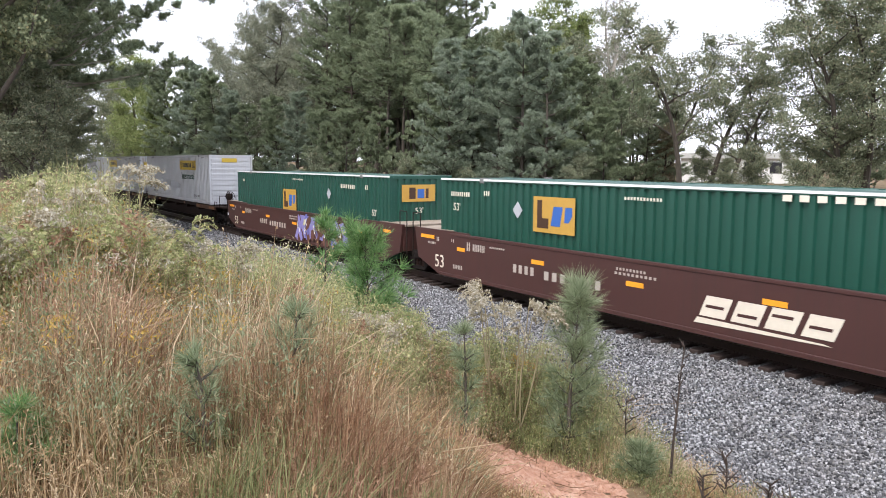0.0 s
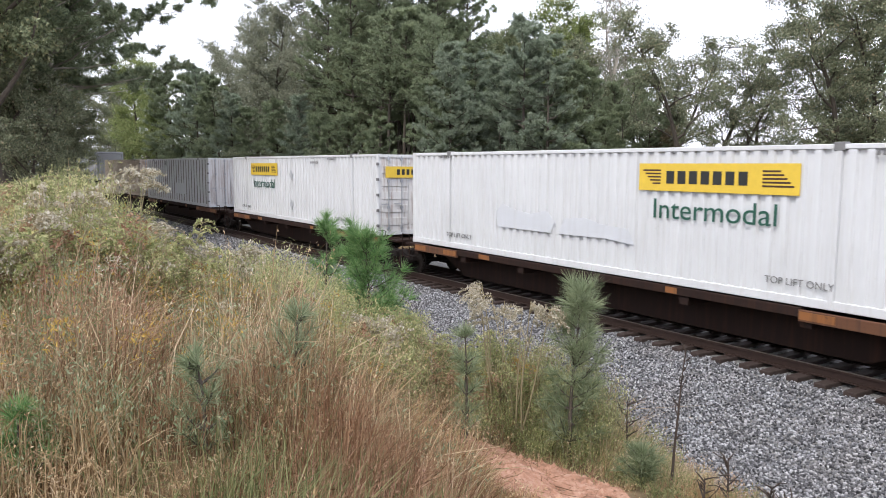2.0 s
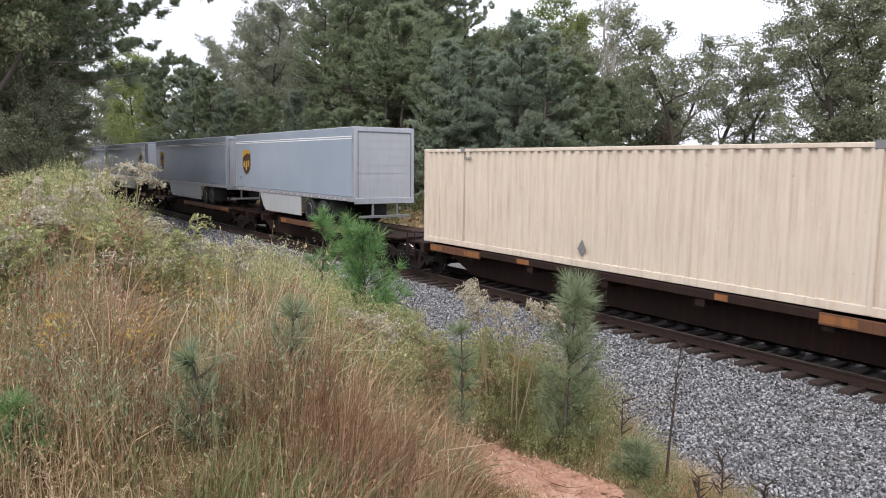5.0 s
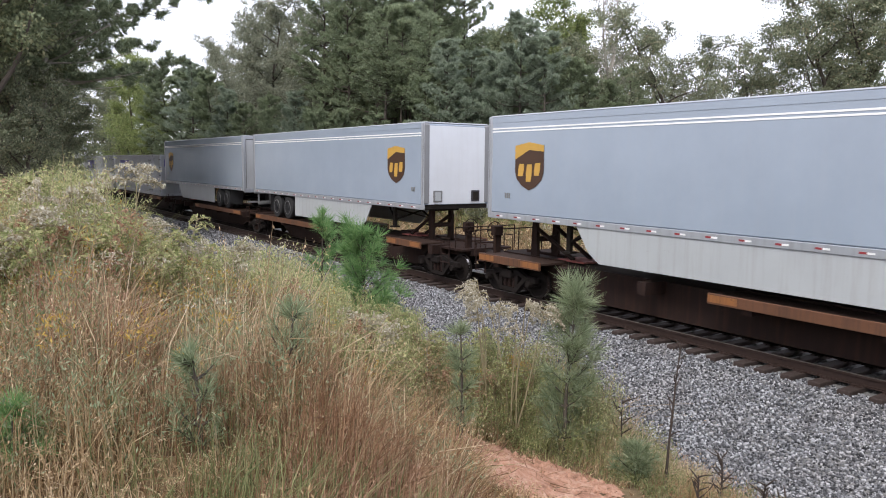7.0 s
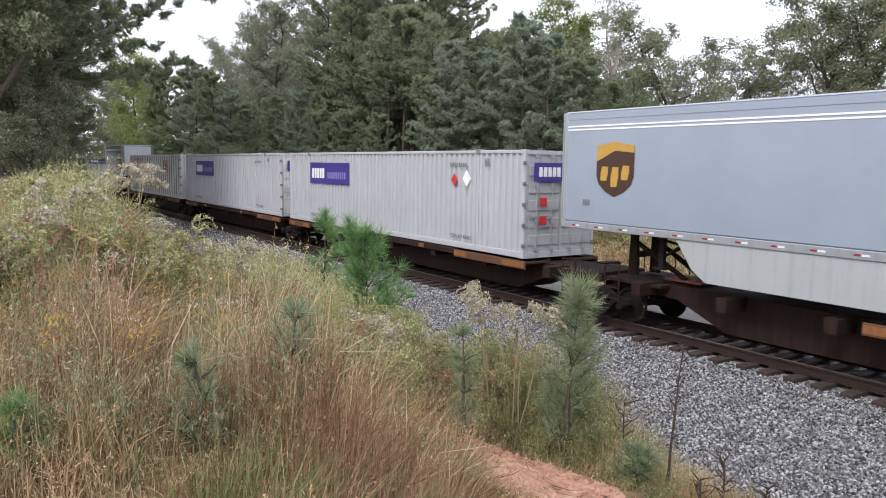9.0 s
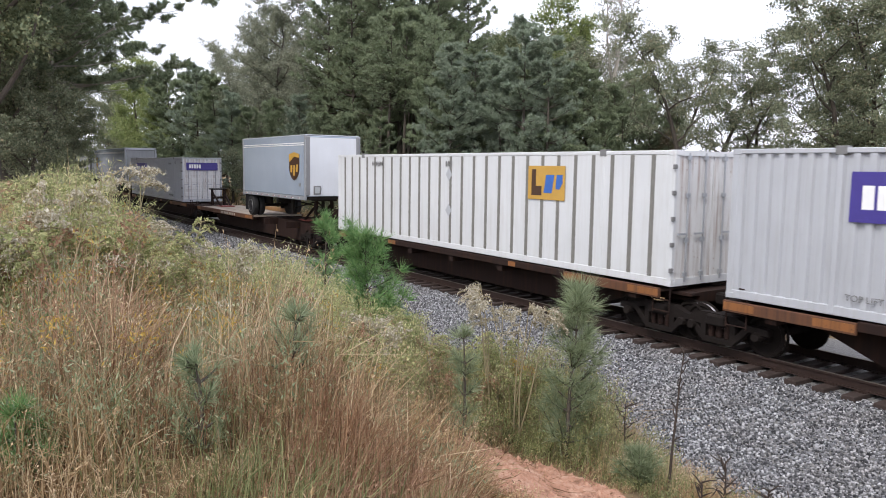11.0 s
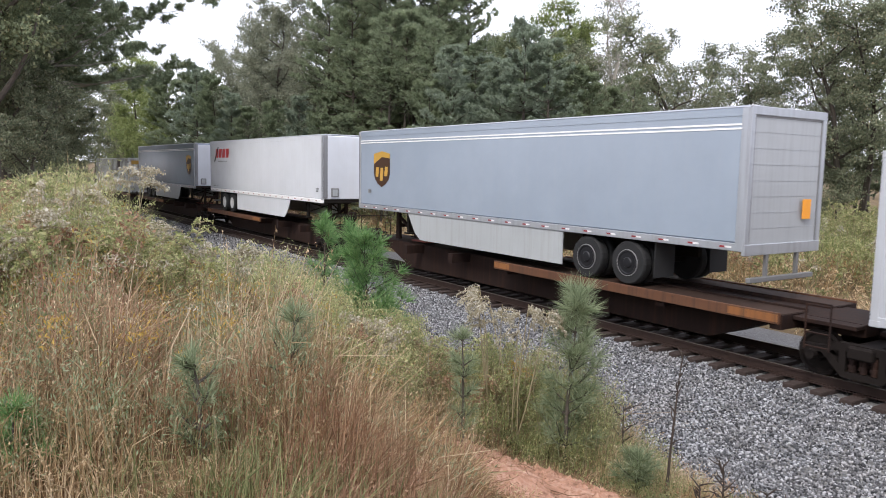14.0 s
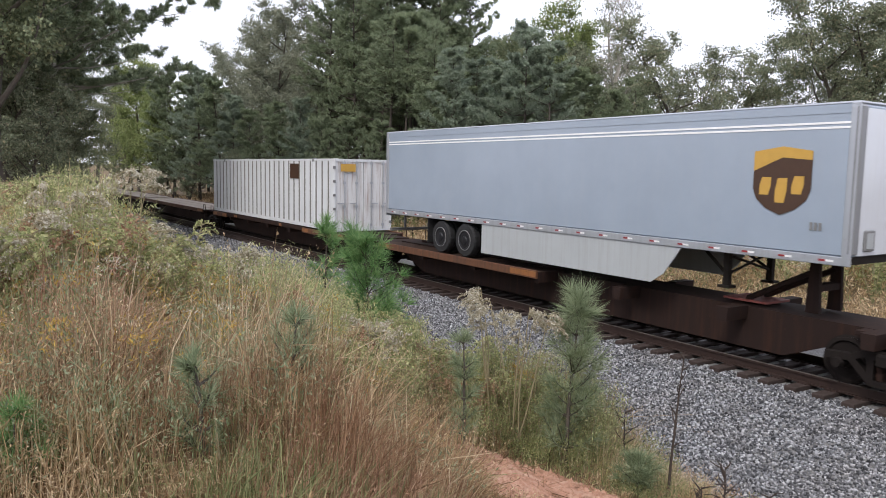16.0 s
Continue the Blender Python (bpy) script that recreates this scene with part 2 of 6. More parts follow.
def gravel_bed_material():
    n = Nodes("packed_gravel_bed", 0.9, 0, 0.3)
    n.color(n.ramp(n.noise(22, 4, 0.8), [(0.3, (0.06, 0.058, 0.056)), (0.6, (0.24, 0.235, 0.23)), (0.8, (0.4, 0.4, 0.39))]))
    n.bump(n.noise(24, 4), 1.0, 0.05)
    return n.mat


M_GROUND, M_CLAY, M_STONE, M_BED = ground_material(), clay_material(), stone_material(), gravel_bed_material()


# ---- building helpers ----
class Mesh:
    """Collects vertices and faces of one mesh."""

    def __init__(self):
        self.v, self.f = [], []

    def quad(self, a, b, c, d):
        i = len(self.v)
        self.v += [a, b, c, d]
        self.f.append((i, i + 1, i + 2, i + 3))
        return self

    def box(self, x0, x1, y0, y1, z0, z1, bevel=0.0):
        if bevel <= 0:
            i = len(self.v)
            self.v += [(x, y, z) for x in (x0, x1) for y in (y0, y1) for z in (z0, z1)]
            self.f += [tuple(i + k for k in q) for q in ((0, 1, 3, 2), (4, 6, 7, 5), (0, 4, 5, 1), (2, 3, 7, 6), (0, 2, 6, 4), (1, 5, 7, 3))]
            return self
        b = min(bevel, (x1 - x0) * 0.45, (y1 - y0) * 0.45, (z1 - z0) * 0.45)
        bm = bmesh.new()
        bmesh.ops.create_cube(bm, size=1)
        for v in bm.verts:
            v.co = ((x0 + x1) / 2 + v.co.x * (x1 - x0), (y0 + y1) / 2 + v.co.y * (y1 - y0), (z0 + z1) / 2 + v.co.z * (z1 - z0))
        bmesh.ops.bevel(bm, geom=bm.edges[:], offset=b, segments=1, affect="EDGES")
        return self.take(bm)

    def take(self, bm, m=None):
        i = len(self.v)
        bm.verts.index_update()
        self.v += [tuple(m @ v.co) if m else tuple(v.co) for v in bm.verts]
        self.f += [tuple(i + v.index for v in f.verts) for f in bm.faces]
        bm.free()
        return self

    def prism(self, outline, y0, y1):
        """An outline of (x, z) pairs, drawn out along y."""
        i, n = len(self.v), len(outline)
        self.v += [(x, y0, z) for x, z in outline] + [(x, y1, z) for x, z in outline]
        self.f += [tuple(range(i, i + n)), tuple(range(i + 2 * n - 1, i + n - 1, -1))]
        self.f += [(i + k, i + n + k, i + n + (k + 1) % n, i + (k + 1) % n) for k in range(n)]
        return self

    def tube(self, a, b, r0, r1=None, n=8, cap=True):
        """A round bar from a to b."""
        r1 = r0 if r1 is None else r1
        a, b = Vector(a), Vector(b)
        d = (b - a).normalized()
        u = d.orthogonal().normalized()
        w = d.cross(u)
        i = len(self.v)
        for c, r in ((a, r0), (b, r1)):
            for k in range(n):
                t = 2 * math.pi * k / n
                self.v.append(tuple(c + u * (r * math.cos(t)) + w * (r * math.sin(t))))
        self.f += [(i + k, i + (k + 1) % n, i + n + (k + 1) % n, i + n + k) for k in range(n)]
        if cap:
            self.f += [tuple(range(i + n - 1, i - 1, -1)), tuple(range(i + n, i + 2 * n))]
        return self

    def lathe_y(self, profile, x, z, n=24, cap=True):
        """Turns (y, radius) pairs about an axle that runs along y."""
        i = len(self.v)
        for y, r in profile:
            for k in range(n):
                t = 2 * math.pi * k / n
                self.v.append((x + r * math.cos(t), y, z + r * math.sin(t)))
        for j in range(len(profile) - 1):
            for k in range(n):
                p, q = i + j * n + k, i + j * n + (k + 1) % n
                self.f.append((p, q, q + n, p + n))
        if cap:
            self.f += [tuple(range(i, i + n)), tuple(range(i + len(profile) * n - 1, i + (len(profile) - 1) * n - 1, -1))]
        return self

    def data(self, name, mat, smooth=False):
        me = bpy.data.meshes.new(name)
        me.from_pydata(self.v, [], self.f)
        me.materials.append(mat)
        if smooth:
            me.polygons.foreach_set("use_smooth", [True] * len(me.polygons))
        me.update()
        return me


def part(name, m, material, parent, label="", smooth=False):
    ob = new(name, m.data(name, material, smooth))
    ob.parent = parent
    if label:
        tagged(ob, label)
    return ob


def thing(name, label, category, group="", kind=""):
    ob = new(name)
    ob.empty_display_size = 0.3
    return tagged(ob, label, category, group, kind)


def raw_mesh(name, verts, faces, material):
    me = bpy.data.meshes.new(name)
    nv, nf, k = len(verts), len(faces), faces.shape[1]
    me.vertices.add(nv)
    me.vertices.foreach_set("co", np.ascontiguousarray(verts, dtype=np.float32).ravel())
    me.loops.add(nf * k)
    me.loops.foreach_set("vertex_index", np.ascontiguousarray(faces, dtype=np.int32).ravel())
    me.polygons.add(nf)
    me.polygons.foreach_set("loop_start", np.arange(0, nf * k, k, dtype=np.int32))
    me.materials.append(material)
    me.update(calc_edges=True)
    return me


def text_mesh(words, size, material):
    cu = bpy.data.curves.new("lettering", "FONT")
    cu.body, cu.size, cu.extrude, cu.align_x, cu.align_y = words, size, 0.004, "CENTER", "CENTER"
    cu.materials.append(material)
    return cu


def lettering(words, x, z, y, size, material, parent, squeeze=1.0, label=""):
    """Words that stand upright on a side that faces -y."""
    ob = new("lettering", text_mesh(words, size, material))
    ob.parent = parent
    ob.matrix_basis = pose(x, y, z, 90, 0, 0) @ Matrix.Diagonal((squeeze, 1, 1, 1))
    tagged(ob, label or "painted words")
    return ob


def end_lettering(words, x, y, z, size, material, parent):
    """Words on an end that faces +x."""
    ob = new("lettering", text_mesh(words, size, material))
    ob.parent = parent
    ob.matrix_basis = pose(x, y, z, 90, 0, 90)
    return ob


def bars(x0, x1, z0, z1, count, y, gap=0.35):
    """Upright bars in a row, in place of writing that cannot be read."""
    m, w = Mesh(), (x1 - x0) / count
    for k in range(count):
        m.box(x0 + k * w, x0 + k * w + w * (1 - gap), y - 0.004, y, z0, z1)
    return m


def bar_row(name, material, parent, x0, x1, z0, z1, count, y, gap=0.35):
    """The same bars, each a part of its own."""
    w = (x1 - x0) / count
    for k in range(count):
        part(name, Mesh().box(x0 + k * w, x0 + k * w + w * (1 - gap), y - 0.004, y, z0, z1), material, parent)


# ---- ground ----
def smooth(a, b, t):
    t = np.clip((t - a) / (b - a), 0, 1)
    return t * t * (3 - 2 * t)


def bank_edge(x):
    """Where the near bank meets the gravel."""
    return -5.2 + 0.25 * np.sin(x * 0.35 + 1.0) + 0.15 * np.sin(x * 0.83) - 0.4 * smooth(-5, -2, x)


def ground_z(x, y):
    x, y = np.asarray(x, float), np.asarray(y, float)
    roll = 0.07 * np.sin(x * 0.7 + y * 0.4) + 0.05 * np.sin(x * 1.9 - y * 1.3) + 0.04 * np.sin(y * 2.7 + x * 0.6)
    e = bank_edge(x)
    s = np.clip((e - y) / (12.3 + e), 0, 1)
    crest = 0.22 * smooth(0.26, 0.12, (y + 14) / np.maximum(1, -x)) * smooth(-4, -10, x)
    near = -0.80 + 2.85 * (s ** 1.25 + 0.06 * np.sin(s * 6.283)) + crest + roll * smooth(0, 1.5, e - y)
    far = -0.80 + 1.1 * smooth(5, 20, y) + 1.3 * smooth(20, 60, y) + roll * smooth(5, 8, y) * 1.5
    z = np.where(y < -3, near, far)
    fall = smooth(70, 300, np.abs(y)) * 3
    return z + fall * (y > 0)


def grid_lines(stops):
    out = []
    for a, b, step in stops:
        out += list(np.arange(a, b, step))
    return np.array(out + [stops[-1][1]])


def build_ground():
    xs = grid_lines([(-2000, -200, 150), (-200, -60, 7), (-60, -24, 1.0), (-24, 4, 0.25), (4, 40, 4), (40, 2000, 150)])
    ys = grid_lines([(-2000, -60, 150), (-60, -16, 4), (-16, -4, 0.25), (-4, 6, 1.0), (6, 70, 2.0), (70, 2000, 120)])
    X, Y = np.meshgrid(xs, ys, indexing="ij")
    Z = ground_z(X, Y)
    v = np.stack([X, Y, Z], -1).reshape(-1, 3)
    nx, ny = len(xs), len(ys)
    i = (np.arange(nx - 1)[:, None] * ny + np.arange(ny - 1)[None, :]).ravel()
    f = np.stack([i, i + ny, i + ny + 1, i + 1], -1)
    ob = new("ground", raw_mesh("ground", v, f, M_GROUND))
    tagged(ob, "brown soil and dry litter sloping down to the railway", "ground", kind="structure")
    return ob


def bed_z(y):
    a = abs(y)
    return -0.27 if a < 1.35 else -0.27 - 0.45 * min(1, (a - 1.35) / 2.6)


def build_ballast():
    m = Mesh()
    ys = [-7.4, -6.6, -5.2, -3.95, -3.3, -2.5, -1.9, -1.35, 0, 1.35, 1.9, 2.5, 3.3, 4.1, 5.2]
    xs = [-1500, -600, -250, -120, -60, -40, -20, 0, 20, 60, 400, 1500]
    n = len(ys)
    m.v = [(x, y, bed_z(y)) for x in xs for y in ys]
    m.f = [(i * n + j, (i + 1) * n + j, (i + 1) * n + j + 1, i * n + j + 1) for i in range(len(xs) - 1) for j in range(n - 1)]
    ob = new("railway_ballast", m.data("railway_ballast", M_BED))
    return tagged(ob, "bed of crushed grey stone under the rails", "ballast", kind="structure")


def build_stones(bed):
    rng = np.random.default_rng(5)
    n_near, n_far = 125000, 24000
    x = np.concatenate([rng.uniform(-24, -3, n_near), rng.uniform(-70, -24, n_far)])
    y = np.concatenate([rng.uniform(-6.2, -1.0, n_near), rng.uniform(-6.0, -1.2, n_far)])
    keep = y > bank_edge(x) - 0.5
    keep &= (np.abs(y) > 1.32) | (np.abs((2 - x) / 0.53 % 1 - 0.5) < 0.26)
    x, y = x[keep], y[keep]
    n = len(x)
    a = np.abs(y)
    z = np.where(a < 1.35, -0.27, -0.27 - 0.45 * np.clip((a - 1.35) / 2.6, 0, 1)) + rng.uniform(-0.01, 0.02, n)
    chip = np.array([(1, 0, 0.2), (0, 1, -0.2), (-1, 0, 0.2), (0, -1, -0.2), (0.2, 0.2, 1), (-0.2, -0.2, -1)], float) * 1.3
    faces = np.array([(0, 1, 4), (1, 2, 4), (2, 3, 4), (3, 0, 4), (1, 0, 5), (2, 1, 5), (3, 2, 5), (0, 3, 5)])
    size = rng.uniform(0.011, 0.028, n) * np.where(x < -24, 1.6, 1.0)
    P = chip[None] * rng.uniform(0.65, 1.15, (n, 6, 3)) * size[:, None, None]
    q = rng.normal(size=(n, 4))
    q /= np.linalg.norm(q, axis=1)[:, None]
    w, i, j, k = q.T
    R = np.stack([1 - 2 * (j * j + k * k), 2 * (i * j - k * w), 2 * (i * k + j * w), 2 * (i * j + k * w), 1 - 2 * (i * i + k * k), 2 * (j * k - i * w),
                  2 * (i * k - j * w), 2 * (j * k + i * w), 1 - 2 * (i * i + j * j)], -1).reshape(n, 3, 3)
    P = np.einsum("nab,nvb->nva", R, P) + np.stack([x, y, z], -1)[:, None, :]
    F = faces[None] + (np.arange(n) * 6)[:, None, None]
    ob = new("ballast_stones", raw_mesh("ballast_stones", P.reshape(-1, 3), F.reshape(-1, 3), M_STONE))
    return tagged(ob, "loose crushed grey granite stones beside the rails", "stones", kind="stuff")


def build_track():
    for y in (-0.7525, 0.7525):
        t = thing("rail", "rusty steel rail with a polished running surface", "rail", "pair of rails", "structure")
        web = Mesh().box(-600, 300, y - 0.075, y + 0.075, -0.185, -0.165).box(-600, 300, y - 0.012, y + 0.012, -0.165, -0.04)
        web.box(-600, 300, y - 0.037, y + 0.037, -0.042, -0.006)
        part("rail_web", web, M_RAIL, t)
        part("rail_head", Mesh().box(-600, 300, y - 0.030, y + 0.030, -0.006, 0.0), M_RAILTOP, t, "shiny worn running surface")
    tie = Mesh().box(-0.115, 0.115, -1.30, 1.30, -0.36, -0.185, 0.012).data("railroad_tie", M_TIE)
    plate = Mesh().box(-0.09, 0.09, -0.92, -0.60, -0.188, -0.172).box(-0.09, 0.09, 0.60, 0.92, -0.188, -0.172).data("tie_plate", M_RAIL)
    rng = random.Random(3)
    for k in range(190):
        x = 2 - k * 0.53
        ob = tagged(new("railroad_tie", tie), "dark brown weathered wooden railroad tie", "tie", "ties under the rails", "structure")
        ob.matrix_basis = pose(x + rng.uniform(-0.02, 0.02), rng.uniform(-0.04, 0.04), rng.uniform(-0.008, 0.004), 0, 0, rng.uniform(-0.8, 0.8))
        p = new("tie_plate", plate)
        p.parent = ob


# ---- the train; every car and load is placed by its x at 8 s ----
MOVERS = []


def ride(ob, x8):
    """Remembers a thing of the train, to be keyed in motions()."""
    MOVERS.append((ob, x8))
    return ob


BOX_Z0, BOX_Z1, HALF_W = 1.157, 4.052, 1.295


def corrugated(x0, x1, z0, z1, y, depth, pitch=0.28, sign=-1):
    """A folded steel sheet whose folds run up; its outer face is at y, on the side given by sign."""
    m = Mesh()
    n = max(2, round((x1 - x0) / pitch))
    p = (x1 - x0) / n
    pts = []
    for k in range(n):
        a = x0 + k * p
        pts += [(a, 0), (a + p * 0.40, 0), (a + p * 0.50, 1), (a + p * 0.90, 1)]
    pts.append((x1, 0))
    i = 0
    for x, d in pts:
        yy = y - sign * depth * d
        m.v += [(x, yy, z0), (x, yy, z1)]
    m.f = [(2 * k, 2 * k + 2, 2 * k + 3, 2 * k + 1) for k in range(len(pts) - 1)]
    return m


def side_sign_panel(x0, x1, z0, z1, mat, parent, y=-HALF_W - 0.004, label="", name="sign_panel"):
    return part(name, Mesh().box(x0, x1, y - 0.006, y, z0, z1), mat, parent, label)


def shield(x, z, w, h, y, parent):
    """A brown shield emblem with a gold crest and plain gold shapes."""
    def outline(s):
        a, b = w * s / 2, h * s / 2
        pts = [(-a, b * 0.86), (0, b), (a, b * 0.86), (a, -b * 0.25)]
        pts += [(a * 0.86, -b * 0.55), (a * 0.5, -b * 0.82), (0, -b), (-a * 0.5, -b * 0.82), (-a * 0.86, -b * 0.55), (-a, -b * 0.25)]
        return [(x + p, z + q) for p, q in pts]
    e = part("emblem", Mesh().prism(outline(1.0), y - 0.004, y), M_BROWN, parent, "brown and gold shield emblem")
    c = Mesh().prism([(x - w / 2, z + h * 0.43), (x, z + h / 2), (x + w / 2, z + h * 0.43), (x + w / 2, z + h * 0.30), (x, z + h * 0.34), (x - w / 2, z + h * 0.14)], y - 0.008, y - 0.004)
    part("emblem_crest", c, M_GOLD, e)
    g = Mesh()
    for k, (zz, hh) in enumerate(((-0.08, 0.26), (-0.14, 0.36), (-0.06, 0.26))):
        cx = x + w * (-0.28 + 0.28 * k)
        g.prism([(cx - w * 0.10, z + h * (zz - hh / 2)), (cx + w * 0.06, z + h * (zz - hh / 2)), (cx + w * 0.10, z + h * zz), (cx + w * 0.10, z + h * (zz + hh / 2)),
                 (cx - w * 0.06, z + h * (zz + hh / 2)), (cx - w * 0.10, z + h * zz)], y - 0.008, y - 0.004)
    part("emblem_mark", g, M_GOLD, e)


def square_sign(x0, x1, z0, z1, y, parent, label="gold square sign with brown and blue shapes"):
    s = part("sign_panel", Mesh().box(x0, x1, y - 0.005, y, z0, z1), M_GOLD, parent, label)
    w, h = x1 - x0, z1 - z0
    b = Mesh().box(x0 + w * 0.10, x0 + w * 0.22, y - 0.009, y - 0.005, z0 + h * 0.12, z0 + h * 0.9).box(x0 + w * 0.22, x0 + w * 0.38, y - 0.009, y - 0.005, z0 + h * 0.12, z0 + h * 0.40)
    part("brown_shape", b, M_BROWN, s)
    z0b, z1b = z0 + h * 0.2, z0 + h * 0.74
    c = Mesh().prism([(x0 + w * 0.44, z0b), (x0 + w * 0.66, z0b), (x0 + w * 0.72, z1b), (x0 + w * 0.50, z1b)], y - 0.009, y - 0.005)
    c.prism([(x0 + w * 0.76, z0b + h * 0.12), (x0 + w * 0.86, z0b + h * 0.12), (x0 + w * 0.94, z0b + h * 0.3), (x0 + w * 0.94, z1b), (x0 + w * 0.78, z1b)], y - 0.009, y - 0.005)
    part("blue_shape", c, M_BLUE, s)


def diamond(x, z, r, y, parent, mat=None):
    part("placard", Mesh().prism([(x - r, z), (x, z - r * 1.15), (x + r, z), (x, z + r * 1.15)], y - 0.006, y), mat or M_GREYW, parent, "diamond placard holder")


def container(name, label, front, back, mat, z0=BOX_Z0, z1=BOX_Z1, ribs="fold", end="doors", pitch=0.28, frame_mat=None, end_mat=None, post=2.05):
    """A 53-foot box: frame, folded or ribbed sides, roof, one end that shows."""
    t = thing(name, label, "container", "containers on the train")
    h = (front - back) / 2
    fm = frame_mat or mat
    em = end_mat or mat
    W = HALF_W
    fr = Mesh()
    for s in (-1, 1):
        a, b = sorted((s * W, s * (W - 0.09)))
        fr.box(-h, h, a, b, z0, z0 + 0.17, 0.012).box(-h, h, a, b, z1 - 0.09, z1, 0.012)
        for x in (-h, h - 0.14):
            fr.box(x, x + 0.14, a - (0.004 if s < 0 else 0), b + (0.004 if s > 0 else 0), z0, z1, 0.012)
        if post:
            for x in (-h + post, h - post - 0.10):
                fr.box(x, x + 0.10, a - (0.006 if s < 0 else 0), b + (0.006 if s > 0 else 0), z0 + 0.01, z1 - 0.01, 0.01)
    for x in (-h, h - 0.09):
        fr.box(x, x + 0.09, -W + 0.09, W - 0.09, z0, z0 + 0.16).box(x, x + 0.09, -W + 0.09, W - 0.09, z1 - 0.11, z1 - 0.004)
    part("frame", fr, fm, t)
    for s in (-1, 1):
        y = s * (W - 0.012)
        if ribs == "fold":
            part("side_panel", corrugated(-h + 0.14, h - 0.14, z0 + 0.17, z1 - 0.09, y, 0.058, pitch, s), mat, t)
        else:
            part("side_panel", Mesh().box(-h + 0.14, h - 0.14, min(y, y - s * 0.03), max(y, y - s * 0.03), z0 + 0.17, z1 - 0.09), mat, t)
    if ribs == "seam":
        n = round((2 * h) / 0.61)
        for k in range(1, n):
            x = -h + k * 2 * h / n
            # each rib is painted in its shadow's grey, over its whole width
            part("rib", Mesh().box(x - 0.055, x + 0.055, -W - 0.004, -W + 0.02, z0 + 0.17, z1 - 0.09, 0.006), M_RIB_SHADOW, t)
    part("roof", corrugated(-h + 0.09, h - 0.09, -W + 0.09, W - 0.09, 0, 0.02, 0.5), mat, t).matrix_basis = pose(0, 0, z1 - 0.01, -90, 0, 0) @ Matrix.Diagonal((1, 1, -1, 1))
    part("floor_pan", Mesh().box(-h + 0.09, h - 0.09, -W + 0.09, W - 0.09, z0 + 0.02, z0 + 0.10), M_DARK, t)
    part("rear_panel", Mesh().box(-h + 0.02, -h + 0.06, -W + 0.09, W - 0.09, z0 + 0.16, z1 - 0.11), mat, t)
    if post:
        for x in (-h + post - 0.05, h - post - 0.15):
            for y in (-W - 0.012, W - 0.168):
                part("lifting_lug", Mesh().box(x, x + 0.20, y, y + 0.18, z1 - 0.12, z1 + 0.035, 0.012), M_GREYTXT, t, "dark lifting lug")
    for x in (-h, h - 0.17):
        for y in (-W - 0.008, W - 0.155):
            for z in (z0 - 0.006, z1 - 0.11):
                cc = Mesh().box(x - (0.008 if x < 0 else 0), x + 0.178, y, y + 0.163, z, z + 0.118, 0.012)
                part("corner_casting", cc, fm, t)
    if end == "doors":
        for s in (-1, 1):
            a, b = sorted((s * 0.012, s * (W - 0.10)))
            d = Mesh().box(h - 0.06, h - 0.03, a, b, z0 + 0.16, z1 - 0.11)
            for k in range(0 if ribs == "seam" else 5):
                zc = z0 + 0.34 + k * (z1 - z0 - 0.55) / 5
                d.box(h - 0.03, h - 0.006, a + 0.07, b - 0.07, zc, zc + 0.28, 0.02)
            door = part("door", d, em, t)
            rods = Mesh()
            for q in (0.27, 0.73):
                y = a + (b - a) * q
                rods.tube((h + 0.02, y, z0 + 0.08), (h + 0.02, y, z1 - 0.05), 0.019, n=6)
                for zz in (z0 + 0.2, z0 + 0.95, z0 + 1.9, z1 - 0.2):
                    rods.box(h - 0.01, h + 0.045, y - 0.05, y + 0.05, zz, zz + 0.09)
                rods.box(h + 0.02, h + 0.05, min(y, y + s * 0.3), max(y, y + s * 0.3), z0 + 1.1, z0 + 1.14)
            part("lock_rod", rods, M_ALU, door, "steel locking bars")
            for k in range(5):
                zz = z0 + 0.3 + k * 0.55
                hg = Mesh().box(h - 0.02, h + 0.03, s * (W - 0.02) - 0.09, s * (W - 0.02) + 0.02, zz, zz + 0.1, 0.01)
                part("hinge", hg, M_GREYTXT, door)
    elif end == "bars":
        d = Mesh().box(h - 0.05, h - 0.03, -W + 0.10, W - 0.10, z0 + 0.16, z1 - 0.11)
        e_ = part("end_panel", d, em, t)
        for k in range(9):
            zc = z0 + 0.25 + k * 0.285
            part("end_rib", Mesh().box(h - 0.03, h + 0.0, -W + 0.14, W - 0.14, zc, zc + 0.15, 0.03), em, e_)
    else:
        p = corrugated(-W + 0.1, W - 0.1, z0 + 0.16, z1 - 0.11, 0, 0.045, 0.28)
        part("end_panel", p, em, t).matrix_basis = pose(h - 0.01, 0, 0, 0, 0, 90)
    return ride(t, (front + back) / 2), h


